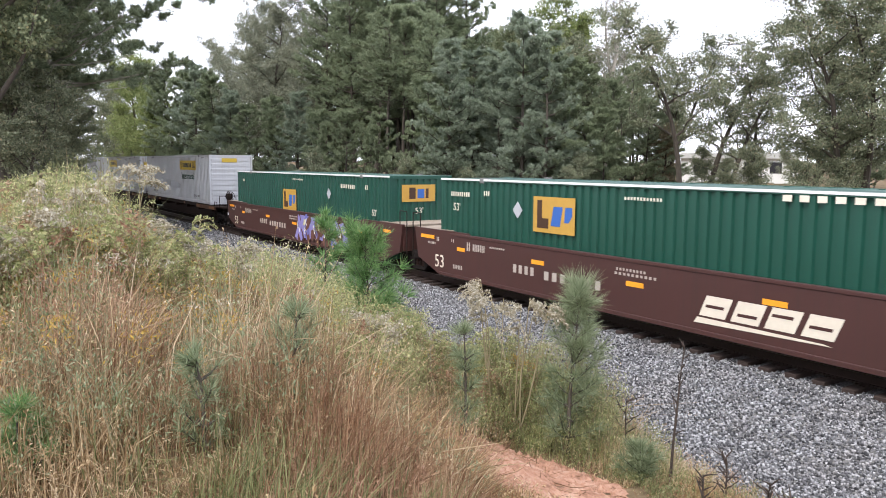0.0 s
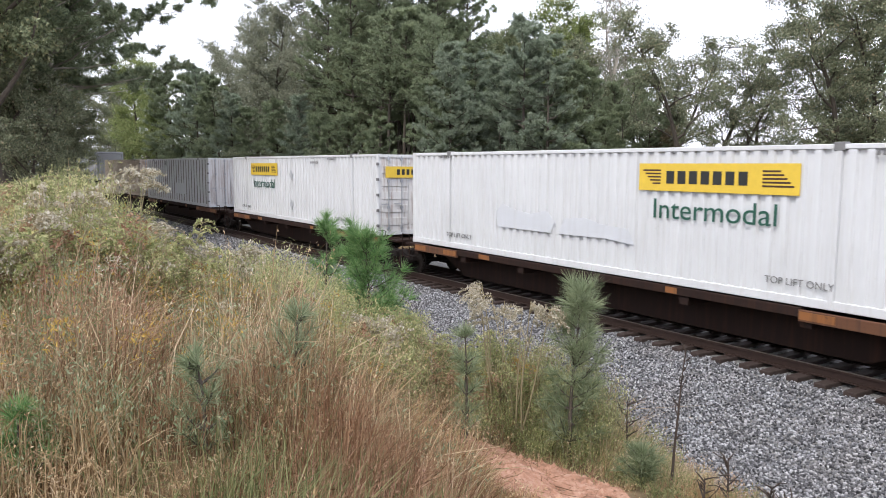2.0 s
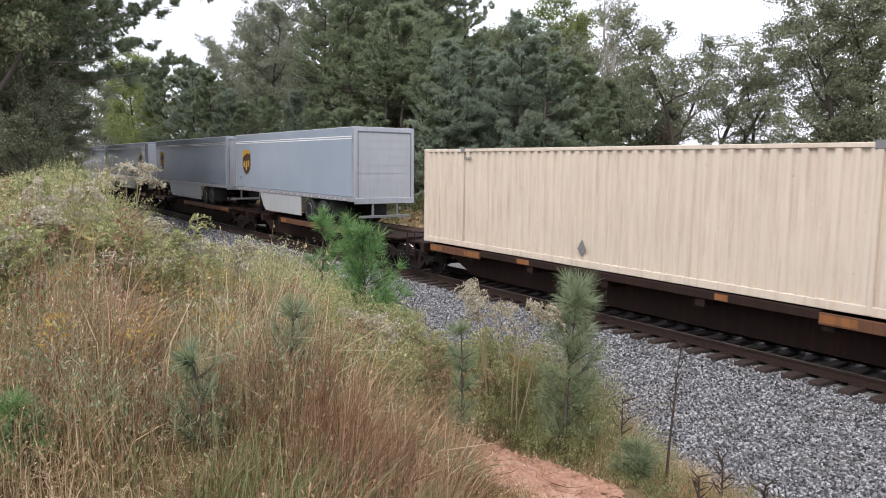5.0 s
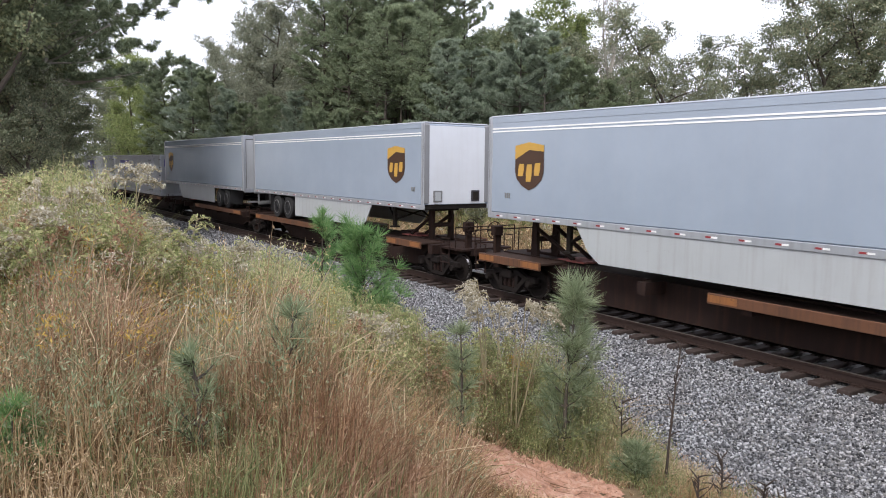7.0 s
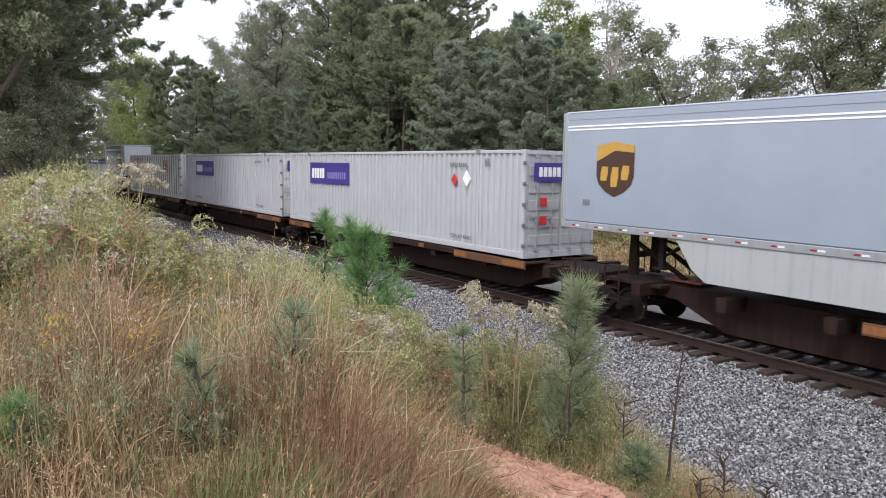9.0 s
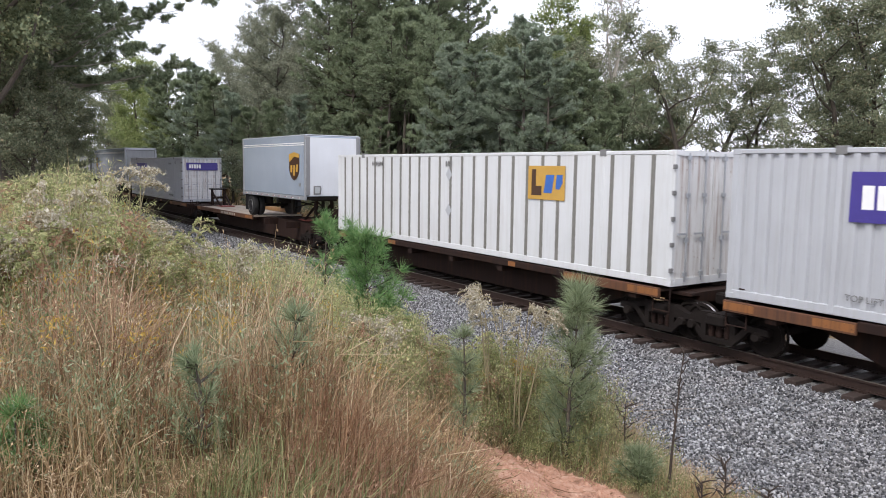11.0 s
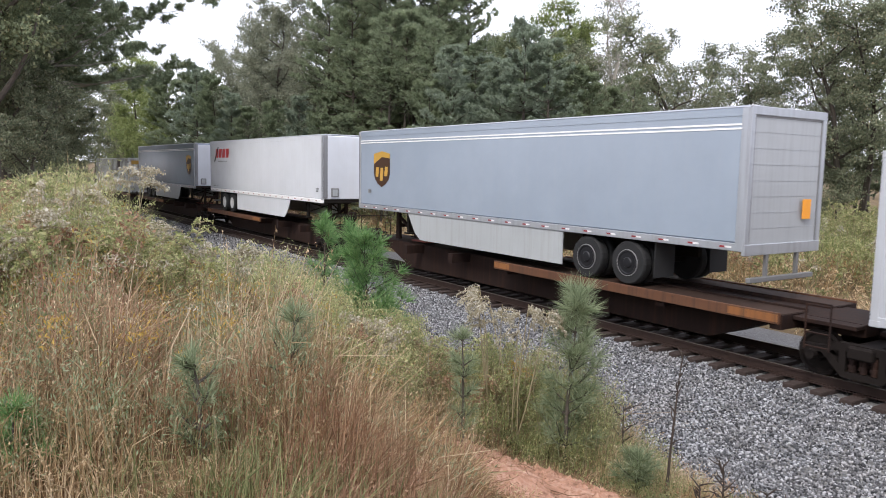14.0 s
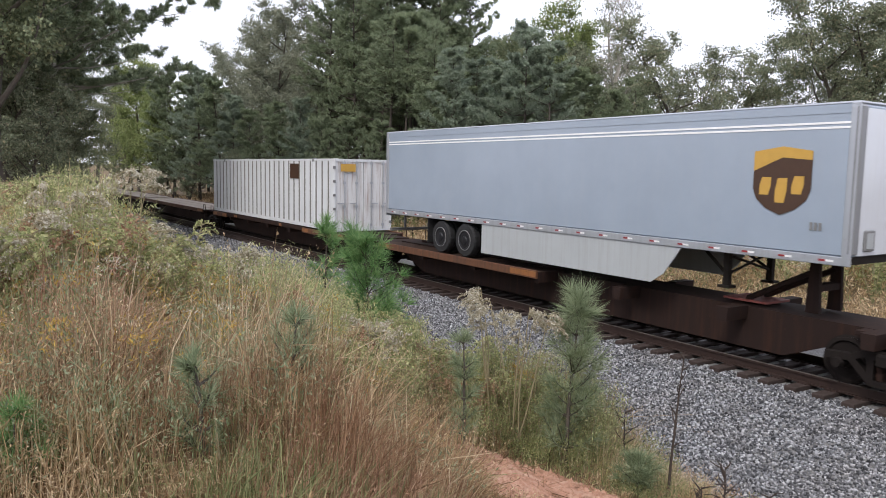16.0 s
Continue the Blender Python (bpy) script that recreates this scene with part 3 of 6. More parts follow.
def trailer(name, label, front, back, nose, mat, z0=2.14, z1=4.95, deck=1.10, stripes=True, skirt=True, rims=None, tandem=2, skirt_x=None, ax0=2.9):
    """A road trailer without its tractor. nose: +1 leads, -1 trails."""
    t = thing(name, label, "trailer", "trailers on the train")
    h, W = (front - back) / 2, HALF_W
    sx = nose

    def bx(m, a, b, *rest):
        a, b = sorted((a * sx, b * sx))
        return m.box(a, b, *rest)

    body = Mesh().box(-h, h, -W, W, z0 + 0.16, z1 - 0.06, 0.03)
    part("body", body, mat, t)
    part("roof", Mesh().box(-h + 0.02, h - 0.02, -W + 0.03, W - 0.03, z1 - 0.06, z1, 0.03), M_ALU, t)
    rail = Mesh().box(-h - 0.004, h + 0.004, -W - 0.012, -W + 0.05, z0, z0 + 0.16, 0.01).box(-h - 0.004, h + 0.004, W - 0.05, W + 0.012, z0, z0 + 0.16, 0.01)
    part("bottom_rail", rail, M_REFLEX if not stripes else M_ALU, t)
    part("floor_pan", Mesh().box(-h + 0.05, h - 0.05, -W + 0.06, W - 0.06, z0 + 0.02, z0 + 0.155), M_DARK, t)
    top = Mesh().box(-h - 0.003, h + 0.003, -W - 0.010, -W, z1 - 0.20, z1 - 0.05).box(-h - 0.003, h + 0.003, W, W + 0.010, z1 - 0.20, z1 - 0.05)
    part("top_rail", top, mat, t)
    for x in (-h, h):
        for y in (-W, W):
            posts = Mesh().box(x - (0.012 if x < 0 else 0.16), x + (0.16 if x < 0 else 0.012), y - 0.012, y + 0.012, z0 + 0.12, z1 - 0.03, 0.01)
            part("corner_post", posts, M_ALU, t)
    if stripes:
        for zz in (z1 - 0.36, z1 - 0.44):
            part("trim_strip", Mesh().box(-h, h, -W - 0.008, -W, zz - 0.018, zz + 0.018), M_REFLEX, t)
    n = int(2 * h / 0.76)
    tape = (Mesh(), Mesh())
    for k in range(n):
        x = -h + 0.4 + k * 0.76
        tape[0].box(x, x + 0.13, -W - 0.017, -W - 0.012, z0 + 0.058, z0 + 0.095)
        tape[1].box(x + 0.13, x + 0.27, -W - 0.017, -W - 0.012, z0 + 0.058, z0 + 0.095)
    tagged(part("red_reflector", tape[0], M_REFLEX_RED, t), "row of red reflectors", kind="stuff")
    tagged(part("white_reflector", tape[1], M_REFLEX, t), "row of white reflectors", kind="stuff")
    # running gear at the tail
    axles = [-(h - ax0 - 1.30 * k) for k in range(tandem)]
    r = deck + 0.50
    for a in axles:
        w = thing("axle", "", "")
        w.parent = t
        part("axle_beam", Mesh().tube((a * sx, -1.1, r), (a * sx, 1.1, r), 0.07), M_DARK, w)
        for s in (-1, 1):
            for off in (0.0, 0.33):
                yo = s * (1.27 - off)
                yi = yo - s * 0.26
                part("tyre", Mesh().lathe_y([(yi, 0.30), (yi, 0.47), (yi + s * 0.05, 0.50), (yo - s * 0.05, 0.50), (yo, 0.47), (yo, 0.30)], a * sx, r), M_TYRE, w, smooth=False)
            part("rim", Mesh().lathe_y([(s * 1.262, 0.29), (s * 1.288, 0.285), (s * 1.288, 0.255), (s * 1.274, 0.23), (s * 1.276, 0.13), (s * 1.30, 0.11), (s * 1.305, 0.05)], a * sx, r), rims or M_RIMD, w)
            part("rim_ring", Mesh().lathe_y([(s * 1.264, 0.306), (s * 1.292, 0.304), (s * 1.292, 0.289), (s * 1.264, 0.287)], a * sx, r), M_GREYTXT, w)
    gear = Mesh()
    bx(gear, axles[0] - 0.6, axles[-1] + 0.9, -0.55, -0.43, r + 0.1, z0 + 0.02)
    bx(gear, axles[0] - 0.6, axles[-1] + 0.9, 0.43, 0.55, r + 0.1, z0 + 0.02)
    part("slider_frame", gear, M_DARK, t)
    for s in (-1, 1):
        a, b = sorted((s * 0.62, s * 1.27))
        part("mud_flap", bx(Mesh(), axles[0] - 0.78, axles[0] - 0.76, a, b, deck + 0.25, z0 + 0.02), M_TYRE, t)
    # tail: door frame, doors, bumper
    e = -h * sx
    o = -sx
    fr = Mesh()

    def ex(m, d0, d1, *rest):
        a, b = sorted((e + o * d0, e + o * d1))
        return m.box(a, b, *rest)
    for s in (-1, 1):
        a, b = sorted((s * W, s * (W - 0.13)))
        ex(fr, -0.02, 0.05, a, b, z0, z1 - 0.02, 0.01)
    ex(fr, -0.02, 0.05, -W, W, z1 - 0.18, z1 - 0.01, 0.01)
    ex(fr, -0.02, 0.06, -W, W, z0 - 0.08, z0 + 0.14, 0.01)
    part("door_frame", fr, M_ALU, t)
    dr = Mesh()
    ex(dr, -0.01, 0.02, -W + 0.13, W - 0.13, z0 + 0.14, z1 - 0.18)
    door = part("roll_up_door", dr, M_TRAILER_W if mat is M_TRAILER_W else M_DOOR, t)
    sl = Mesh()
    for k in range(1, 8):
        ex(sl, 0.02, 0.026, -W + 0.13, W - 0.13, z0 + 0.14 + k * 0.31, z0 + 0.147 + k * 0.31)
    part("panel_joint", sl, M_DOOR, door)
    gk = Mesh()
    for s in (-1, 1):
        ex(gk, 0.02, 0.03, *sorted((s * (W - 0.13), s * (W - 0.165))), z0 + 0.14, z1 - 0.18)
    ex(gk, 0.02, 0.03, -W + 0.165, W - 0.165, z1 - 0.22, z1 - 0.18)
    part("door_seal", gk, M_GREYTXT, door)
    bp = Mesh()
    ex(bp, -0.02, 0.08, -1.1, 1.1, deck + 0.42, deck + 0.52, 0.01)
    for y in (-0.55, 0.5):
        ex(bp, -0.02, 0.05, y, y + 0.07, deck + 0.5, z0 - 0.05)
    part("rear_bumper", bp, M_GREYTXT, t)
    # nose: panel, two service hatches, sleeper posts
    ns = Mesh()
    e2 = h * sx
    a, b = sorted((e2, e2 + sx * 0.012))
    ns.box(a, b, -W + 0.16, W - 0.16, z0 + 0.18, z1 - 0.12)
    part("nose_panel", ns, M_TRAILER_W, t)
    for s in (-1, 1):
        ya, yb = sorted((s * (W + 0.016), s * (W - 0.24)))
        nc = Mesh().box(*sorted((e2 - sx * 0.10, e2 + sx * 0.02)), ya, yb, z0 + 0.17, z1 - 0.05, 0.05)
        part("nose_corner", nc, M_NOSE, t, "rounded grey nose corner")
    for y, m_ in ((-0.95, M_GREYTXT), (0.55, M_GLASSY)):
        hb = Mesh().box(*sorted((e2 + sx * 0.012, e2 + sx * 0.05)), y, y + 0.34, z0 + 0.25, z0 + 0.62, 0.02)
        part("service_hatch", hb, m_, t)
        part("hatch_cover", Mesh().box(*sorted((e2 + sx * 0.05, e2 + sx * 0.056)), y + 0.06, y + 0.28, z0 + 0.30, z0 + 0.57), M_SKIRT if y < 0 else M_DARK, t)
    # landing gear
    lg = h - 2.75
    for s in (-1, 1):
        leg = Mesh()
        bx(leg, lg - 0.07, lg + 0.07, s * 0.75 - 0.06, s * 0.75 + 0.06, deck + 0.32, z0 + 0.02, 0.01)
        bx(leg, lg - 0.14, lg + 0.14, s * 0.75 - 0.12, s * 0.75 + 0.12, deck + 0.27, deck + 0.32)
        leg.tube(((lg - 0.02) * sx, s * 0.75, deck + 0.55), ((lg - 0.85) * sx, s * 0.55, z0 + 0.05), 0.035, n=6)
        part("landing_leg", leg, M_DARK, t)
    cross = Mesh()
    cross.tube((lg * sx, -0.75, z0 - 0.5), (lg * sx, 0.75, z0 - 0.1), 0.03, n=6).tube((lg * sx, 0.75, z0 - 0.5), (lg * sx, -0.75, z0 - 0.1), 0.03, n=6)
    part("cross_brace", cross, M_DARK, t)
    if skirt:
        a, b = skirt_x or (axles[-1] + 0.85, h - 3.95)
        for s in (-1, 1):
            y = s * (W - 0.03)
            sk = Mesh().prism([(a * sx, z0 + 0.02), (b * sx + sx * 0.45, z0 + 0.02), (b * sx, z0 - 0.60), (b * sx - sx * 0.35, z0 - 0.83), (a * sx, z0 - 0.83)], y - 0.012, y + 0.012)
            part("side_skirt", sk, M_TRAILER_W if mat is M_TRAILER_W else M_SKIRT, t)
    return ride(t, (front + back) / 2), h


def truck(x, parent):
    """A two-axle bogie, built under its car."""
    b = thing("bogie", "", "")
    b.parent = parent
    tagged(b, "greasy cast steel bogie")
    for ax in (-0.89, 0.89):
        m = Mesh()
        for s in (-1, 1):
            m.lathe_y([(s * 0.68, 0.10), (s * 0.68, 0.44), (s * 0.71, 0.455), (s * 0.715, 0.42), (s * 0.80, 0.415), (s * 0.81, 0.36), (s * 0.77, 0.33), (s * 0.77, 0.15), (s * 0.84, 0.12), (s * 0.84, 0.08)], x + ax, 0.42)
        m.tube((x + ax, -1.0, 0.42), (x + ax, 1.0, 0.42), 0.08)
        part("wheelset", m, M_WHEEL, b)
        for s in (-1, 1):
            part("wheel_tread", Mesh().lathe_y([(s * 0.716, 0.422), (s * 0.798, 0.417)], x + ax, 0.42, cap=False), M_TREAD, b)
    for s in (-1, 1):
        y0, y1 = sorted((s * 0.93, s * 1.09))
        f = Mesh()
        f.prism([(x - 1.14, 0.47), (x - 1.12, 0.60), (x - 0.70, 0.62), (x - 0.42, 0.74), (x + 0.42, 0.74), (x + 0.70, 0.62), (x + 1.12, 0.60), (x + 1.14, 0.47),
                 (x + 0.72, 0.50), (x + 0.45, 0.60), (x - 0.45, 0.60), (x - 0.72, 0.50)], y0, y1)
        f.prism([(x - 0.74, 0.52), (x - 0.60, 0.55), (x - 0.28, 0.24), (x + 0.28, 0.24), (x + 0.60, 0.55), (x + 0.74, 0.52), (x + 0.34, 0.13), (x - 0.34, 0.13)], y0, y1)
        for k in (-0.40, 0.28):
            f.box(x + k, x + k + 0.12, y0, y1, 0.20, 0.64)
        part("side_frame", f, M_TRUCK, b)
        for k in (-0.19, 0.0, 0.19):
            coil = Mesh()
            for q in range(5):
                coil.tube((x + k, s * 1.01, 0.25 + q * 0.062), (x + k, s * 1.01, 0.312 + q * 0.062), 0.078 if q % 2 else 0.066, n=8)
            part("spring", coil, M_RUSTY, b)
        for ax in (-0.89, 0.89):
            part("bearing_cap", Mesh().tube((x + ax, s * 1.02, 0.43), (x + ax, s * 1.17, 0.43), 0.105, 0.085, 10), M_TRUCK, b)
    part("bolster", Mesh().box(x - 0.22, x + 0.22, -1.2, 1.2, 0.50, 0.72, 0.03), M_TRUCK, b)
    return b


def hitch(x, parent, nose, deck=1.10, z1=2.14):
    """The stand that carries a trailer's kingpin: post, sloping struts, head plate."""
    m = Mesh()
    for s in (-1, 1):
        m.prism([(x - 0.14, deck), (x + 0.14, deck), (x + 0.09, z1 - 0.08), (x - 0.09, z1 - 0.08)], s * 0.38 - 0.05, s * 0.38 + 0.05)
        a = Vector((x, s * 0.36, z1 - 0.25))
        b = Vector((x - nose * 1.45, s * 0.30, deck + 0.06))
        m.tube(a, b, 0.06, n=6)
    m.box(x - 0.1, x + 0.1, -0.4, 0.4, deck + 0.42, deck + 0.55)
    h = part("trailer_hitch", m, M_RUSTY, parent, "folding rust-brown trailer hitch stand")
    part("head_plate", Mesh().box(x - 0.34, x + 0.34, -0.48, 0.48, z1 - 0.08, z1 - 0.004, 0.02), M_DARK, h)
    part("foot_plate", Mesh().box(x - nose * 1.45 - 0.5, x - nose * 1.45 + 0.5, -0.42, 0.42, deck + 0.004, deck + 0.05, 0.01), M_FADEDRED, h, "faded red foot plate")


def spine_car(front, back, trucks, plates, hitch_at=None, nose=1, group="spine cars of the train", deck=1.08, sills=None, deck_mat=None, brake=0, label="rust-brown skeleton flatcar with orange-yellow side sills"):
    """A skeleton platform: deep centre sill, cross arms, wheel plates with coloured side sills, bogies."""
    t = thing("spine_car", label, "railcar", group)
    c = (front + back) / 2
    h = (front - back) / 2
    rel = lambda v: v - c
    sill = Mesh()
    sill.prism([(-h, 0.80), (-h + 1.9, 0.72), (-h + 3.2, 0.20), (h - 3.2, 0.20), (h - 1.9, 0.72), (h, 0.80), (h, deck - 0.05), (-h, deck - 0.05)], -0.62, 0.62)
    part("centre_sill", sill, M_RUSTY, t)
    for k in range(7):
        x = -h + 1.3 + k * (2 * h - 2.6) / 6
        for s in (-1, 1):
            arms = Mesh().prism([(x - 0.11, deck - 0.30), (x + 0.11, deck - 0.30), (x + 0.13, deck - 0.02), (x - 0.13, deck - 0.02)], min(s * 0.62, s * 1.30), max(s * 0.62, s * 1.30))
            part("cross_arm", arms, M_RUSTY, t)
    for a, b in plates:
        a, b = rel(a), rel(b)
        for s in (-1, 1):
            d = part("deck_plate", Mesh().box(a, b, *sorted((s * 0.46, s * 1.30)), deck - 0.055, deck - 0.01), deck_mat or M_DECK_DARK, t, "worn steel wheel plate")
            part("inner_rail", Mesh().box(a, b, *sorted((s * 0.40, s * 0.46)), deck - 0.055, deck + (0.0 if deck_mat else 0.03), 0.006), deck_mat or M_RUSTY, d)
            y0, y1 = sorted((s * 1.305, s * 1.375))
            part("side_sill", Mesh().box(a, b, y0, y1, deck - 0.19, deck + 0.025, 0.008), M_SILL, d, "rust-orange side sill")
            for q0, q1 in ((a, a + min(0.7, (b - a) * 0.3)), (b - min(1.1, (b - a) * 0.3), b)):
                part("paint_band", Mesh().box(q0 + 0.02, q1 - 0.02, *sorted((s * 1.375, s * 1.380)), deck - 0.15, deck - 0.005), M_YELLOWSILL, d, "worn orange-yellow paint band")
        if deck_mat:
            part("centre_deck", Mesh().box(a, b, -0.40, 0.40, deck - 0.05, deck - 0.012), deck_mat, t, "worn pale deck plate")
    for a, b in sills or []:
        a, b = rel(a), rel(b)
        for s in (-1, 1):
            y0, y1 = sorted((s * 1.20, s * 1.345))
            part("side_sill", Mesh().box(a, b, y0, y1, deck - 0.12, deck + 0.05, 0.008), M_RUSTY, t)
            for k in range(2):
                q = a + (b - a) * (0.10 + 0.62 * k + 0.013 * (c % 7))
                part("paint_patch", Mesh().box(q, q + 0.5 - 0.2 * k, *sorted((s * 1.345, s * 1.352)), deck - 0.10, deck + 0.03), M_YELLOWSILL, t, "faded yellow stripe")
    for x in trucks:
        truck(rel(x), t)
    for end, s in ((-h, -1), (h, 1)):
        part("end_plate", Mesh().box(min(end, end - s * 1.7), max(end, end - s * 1.7), -0.95, 0.95, deck - 0.13, deck - 0.055, 0.01), M_RUSTY, t)
        part("coupler", Mesh().box(min(end, end + s * 0.55), max(end, end + s * 0.55), -0.13, 0.13, 0.72, 0.98, 0.04), M_TRUCK, t)
        for y in (-1.25, 1.25):
            g = Mesh()
            g.tube((end - s * 0.3, y, 0.55), (end - s * 0.3, y, deck + 0.28), 0.016, n=5).tube((end - s * 0.75, y, 0.55), (end - s * 0.75, y, deck + 0.28), 0.016, n=5)
            for zz in (0.6, 0.85, deck + 0.27):
                g.tube((end - s * 0.3, y, zz), (end - s * 0.75, y, zz), 0.016, n=5)
            part("grab_iron", g, M_RUSTY, t)
    if brake:
        e = h * brake
        part("brake_stand", Mesh().box(e - 0.32 * brake - 0.06, e - 0.32 * brake + 0.06, -0.62, -0.40, deck - 0.1, deck + 0.75, 0.02).box(e - 0.32 * brake - 0.1, e - 0.32 * brake + 0.1, -0.68, -0.34, deck + 0.45, deck + 0.75, 0.03), M_RUSTY, t, "rusty hand brake stand")
        w = Mesh()
        for k in range(12):
            p, q = (2 * math.pi * j / 12 for j in (k, k + 1))
            w.tube((e - 0.2 * brake, -0.51 + 0.26 * math.cos(p), deck + 0.6 + 0.26 * math.sin(p)), (e - 0.2 * brake, -0.51 + 0.26 * math.cos(q), deck + 0.6 + 0.26 * math.sin(q)), 0.016, n=5)
        for k in range(3):
            p = math.pi * k / 3
            w.tube((e - 0.2 * brake, -0.51 + 0.26 * math.cos(p), deck + 0.6 + 0.26 * math.sin(p)), (e - 0.2 * brake, -0.51 - 0.26 * math.cos(p), deck + 0.6 - 0.26 * math.sin(p)), 0.012, n=5)
        part("brake_wheel", w, M_RUSTY, t)
        pr = Mesh()
        for y in (-1.15, -0.2, 0.5, 1.15):
            pr.tube((e - 0.1 * brake, y, deck - 0.1), (e - 0.1 * brake, y, deck + 0.62), 0.018, n=5)
        pr.tube((e - 0.1 * brake, -1.15, deck + 0.62), (e - 0.1 * brake, 1.15, deck + 0.62), 0.018, n=5)
        part("safety_rail", pr, M_RUSTY, t)
    for s in (-1, 1):
        hose = Mesh()
        pts = [(s * (h + 0.1), 0.35, 0.86), (s * (h + 0.28), 0.36, 0.60), (s * (h + 0.42), 0.30, 0.50), (s * (h + 0.55), 0.2, 0.62)]
        for p, q in zip(pts, pts[1:]):
            hose.tube(p, q, 0.025, n=6)
        part("air_hose", hose, M_TYRE, t)
    if hitch_at is not None:
        hitch(rel(hitch_at), t, nose, deck)
    return ride(t, c)


def well_car(front, back, trucks, label):
    """A maroon well car: two deep side girders, floor, end platforms."""
    t = thing("well_car", label, "railcar", "well cars of the train")
    c, h = (front + back) / 2, (front - back) / 2
    for s in (-1, 1):
        y0, y1 = sorted((s * 1.40, s * 1.50))
        part("side_girder", Mesh().prism([(-h + 1.5, 0.26), (h - 1.5, 0.26), (h - 0.35, 0.66), (h - 0.15, 1.60), (h - 3.0, 1.60), (h - 3.15, 1.53), (-h + 3.15, 1.53), (-h + 3.0, 1.60), (-h + 0.15, 1.60), (-h + 0.35, 0.66)], y0, y1), M_MAROON, t)
        part("top_chord", Mesh().box(-h + 2.2, h - 2.2, min(y0, s * 1.52), max(y1, s * 1.52), 1.47, 1.55, 0.01), M_MAROON, t)
        part("bottom_chord", Mesh().box(-h + 1.6, h - 1.6, min(y0, s * 1.53), max(y1, s * 1.53), 0.22, 0.32, 0.01), M_MAROON, t)
    part("well_floor", Mesh().box(-h + 1.4, h - 1.4, -1.40, 1.40, 0.20, 0.27), M_DARK, t)
    for s in (-1, 1):
        a, b = sorted((s * (h - 2.0), s * (h - 0.1)))
        part("end_platform", Mesh().box(a, b, -1.40, 1.40, 1.52, 1.60, 0.01), M_DECK, t)
        part("bulkhead", Mesh().box(min(s * (h - 0.3), s * (h - 0.2)), max(s * (h - 0.3), s * (h - 0.2)), -1.40, 1.40, 0.7, 1.52), M_MAROON, t)
        part("draft_sill", Mesh().box(min(s * (h - 0.3), s * (h + 1.0)), max(s * (h - 0.3), s * (h + 1.0)), -0.4, 0.4, 0.72, 1.10, 0.03), M_DARK, t)
        for y in (-1.45, 1.45):
            g = Mesh()
            g.tube((s * (h + 0.05), y, 0.6), (s * (h + 0.05), y, 2.05), 0.018, n=5).tube((s * (h - 0.4), y, 1.6), (s * (h - 0.4), y, 2.05), 0.018, n=5)
            g.tube((s * (h + 0.05), y, 2.05), (s * (h - 0.4), y, 2.05), 0.018, n=5)
            part("hand_rail", g, M_DARK, t)
        part("brake_rigging", Mesh().box(min(s * (h + 0.05), s * (h + 0.45)), max(s * (h + 0.05), s * (h + 0.45)), -0.9, 0.2, 1.15, 1.5, 0.05).tube((s * (h + 0.3), -1.0, 1.3), (s * (h + 0.3), 0.9, 1.3), 0.12), M_DARK, t)
    for x in trucks:
        truck(x - c, t)
    return ride(t, c), h


Y = -HALF_W - 0.014


def small_marks(t, items, y=Y, mat=None):
    """Rows of unreadable stencils: (x, z, width, height, count)."""
    for x, z, w, hh, n in items:
        tagged(part("stencil", bars(x, x + w, z, z + hh, n, y, 0.45), mat or M_GREYTXT, t, "small unreadable stencil"), kind="stuff")


def bills(t, x0, x1, z0, z1, shift=0.0):
    """The yellow board with a winged shape at each end and dark blocks between."""
    s = side_sign_panel(x0, x1, z0, z1, M_YELLOW, t, Y, "yellow sign board with dark blocks")
    w, h = x1 - x0, z1 - z0
    bar_row("sign_block", M_BLACK, s, x0 + w * 0.20, x0 + w * 0.74, z0 + h * 0.27, z0 + h * 0.73, 7, Y - 0.006, 0.3)
    e = Mesh()
    for k in range(5):
        e.box(x0 + w * (0.03 + 0.018 * k), x0 + w * 0.16, Y - 0.01, Y - 0.006, z0 + h * (0.72 - 0.12 * k), z0 + h * (0.78 - 0.12 * k))
        e.box(x0 + w * 0.80, x0 + w * (0.97 - 0.018 * k), Y - 0.01, Y - 0.006, z0 + h * (0.24 + 0.12 * k), z0 + h * (0.30 + 0.12 * k))
    part("sign_wing", e, M_BROWN, s)


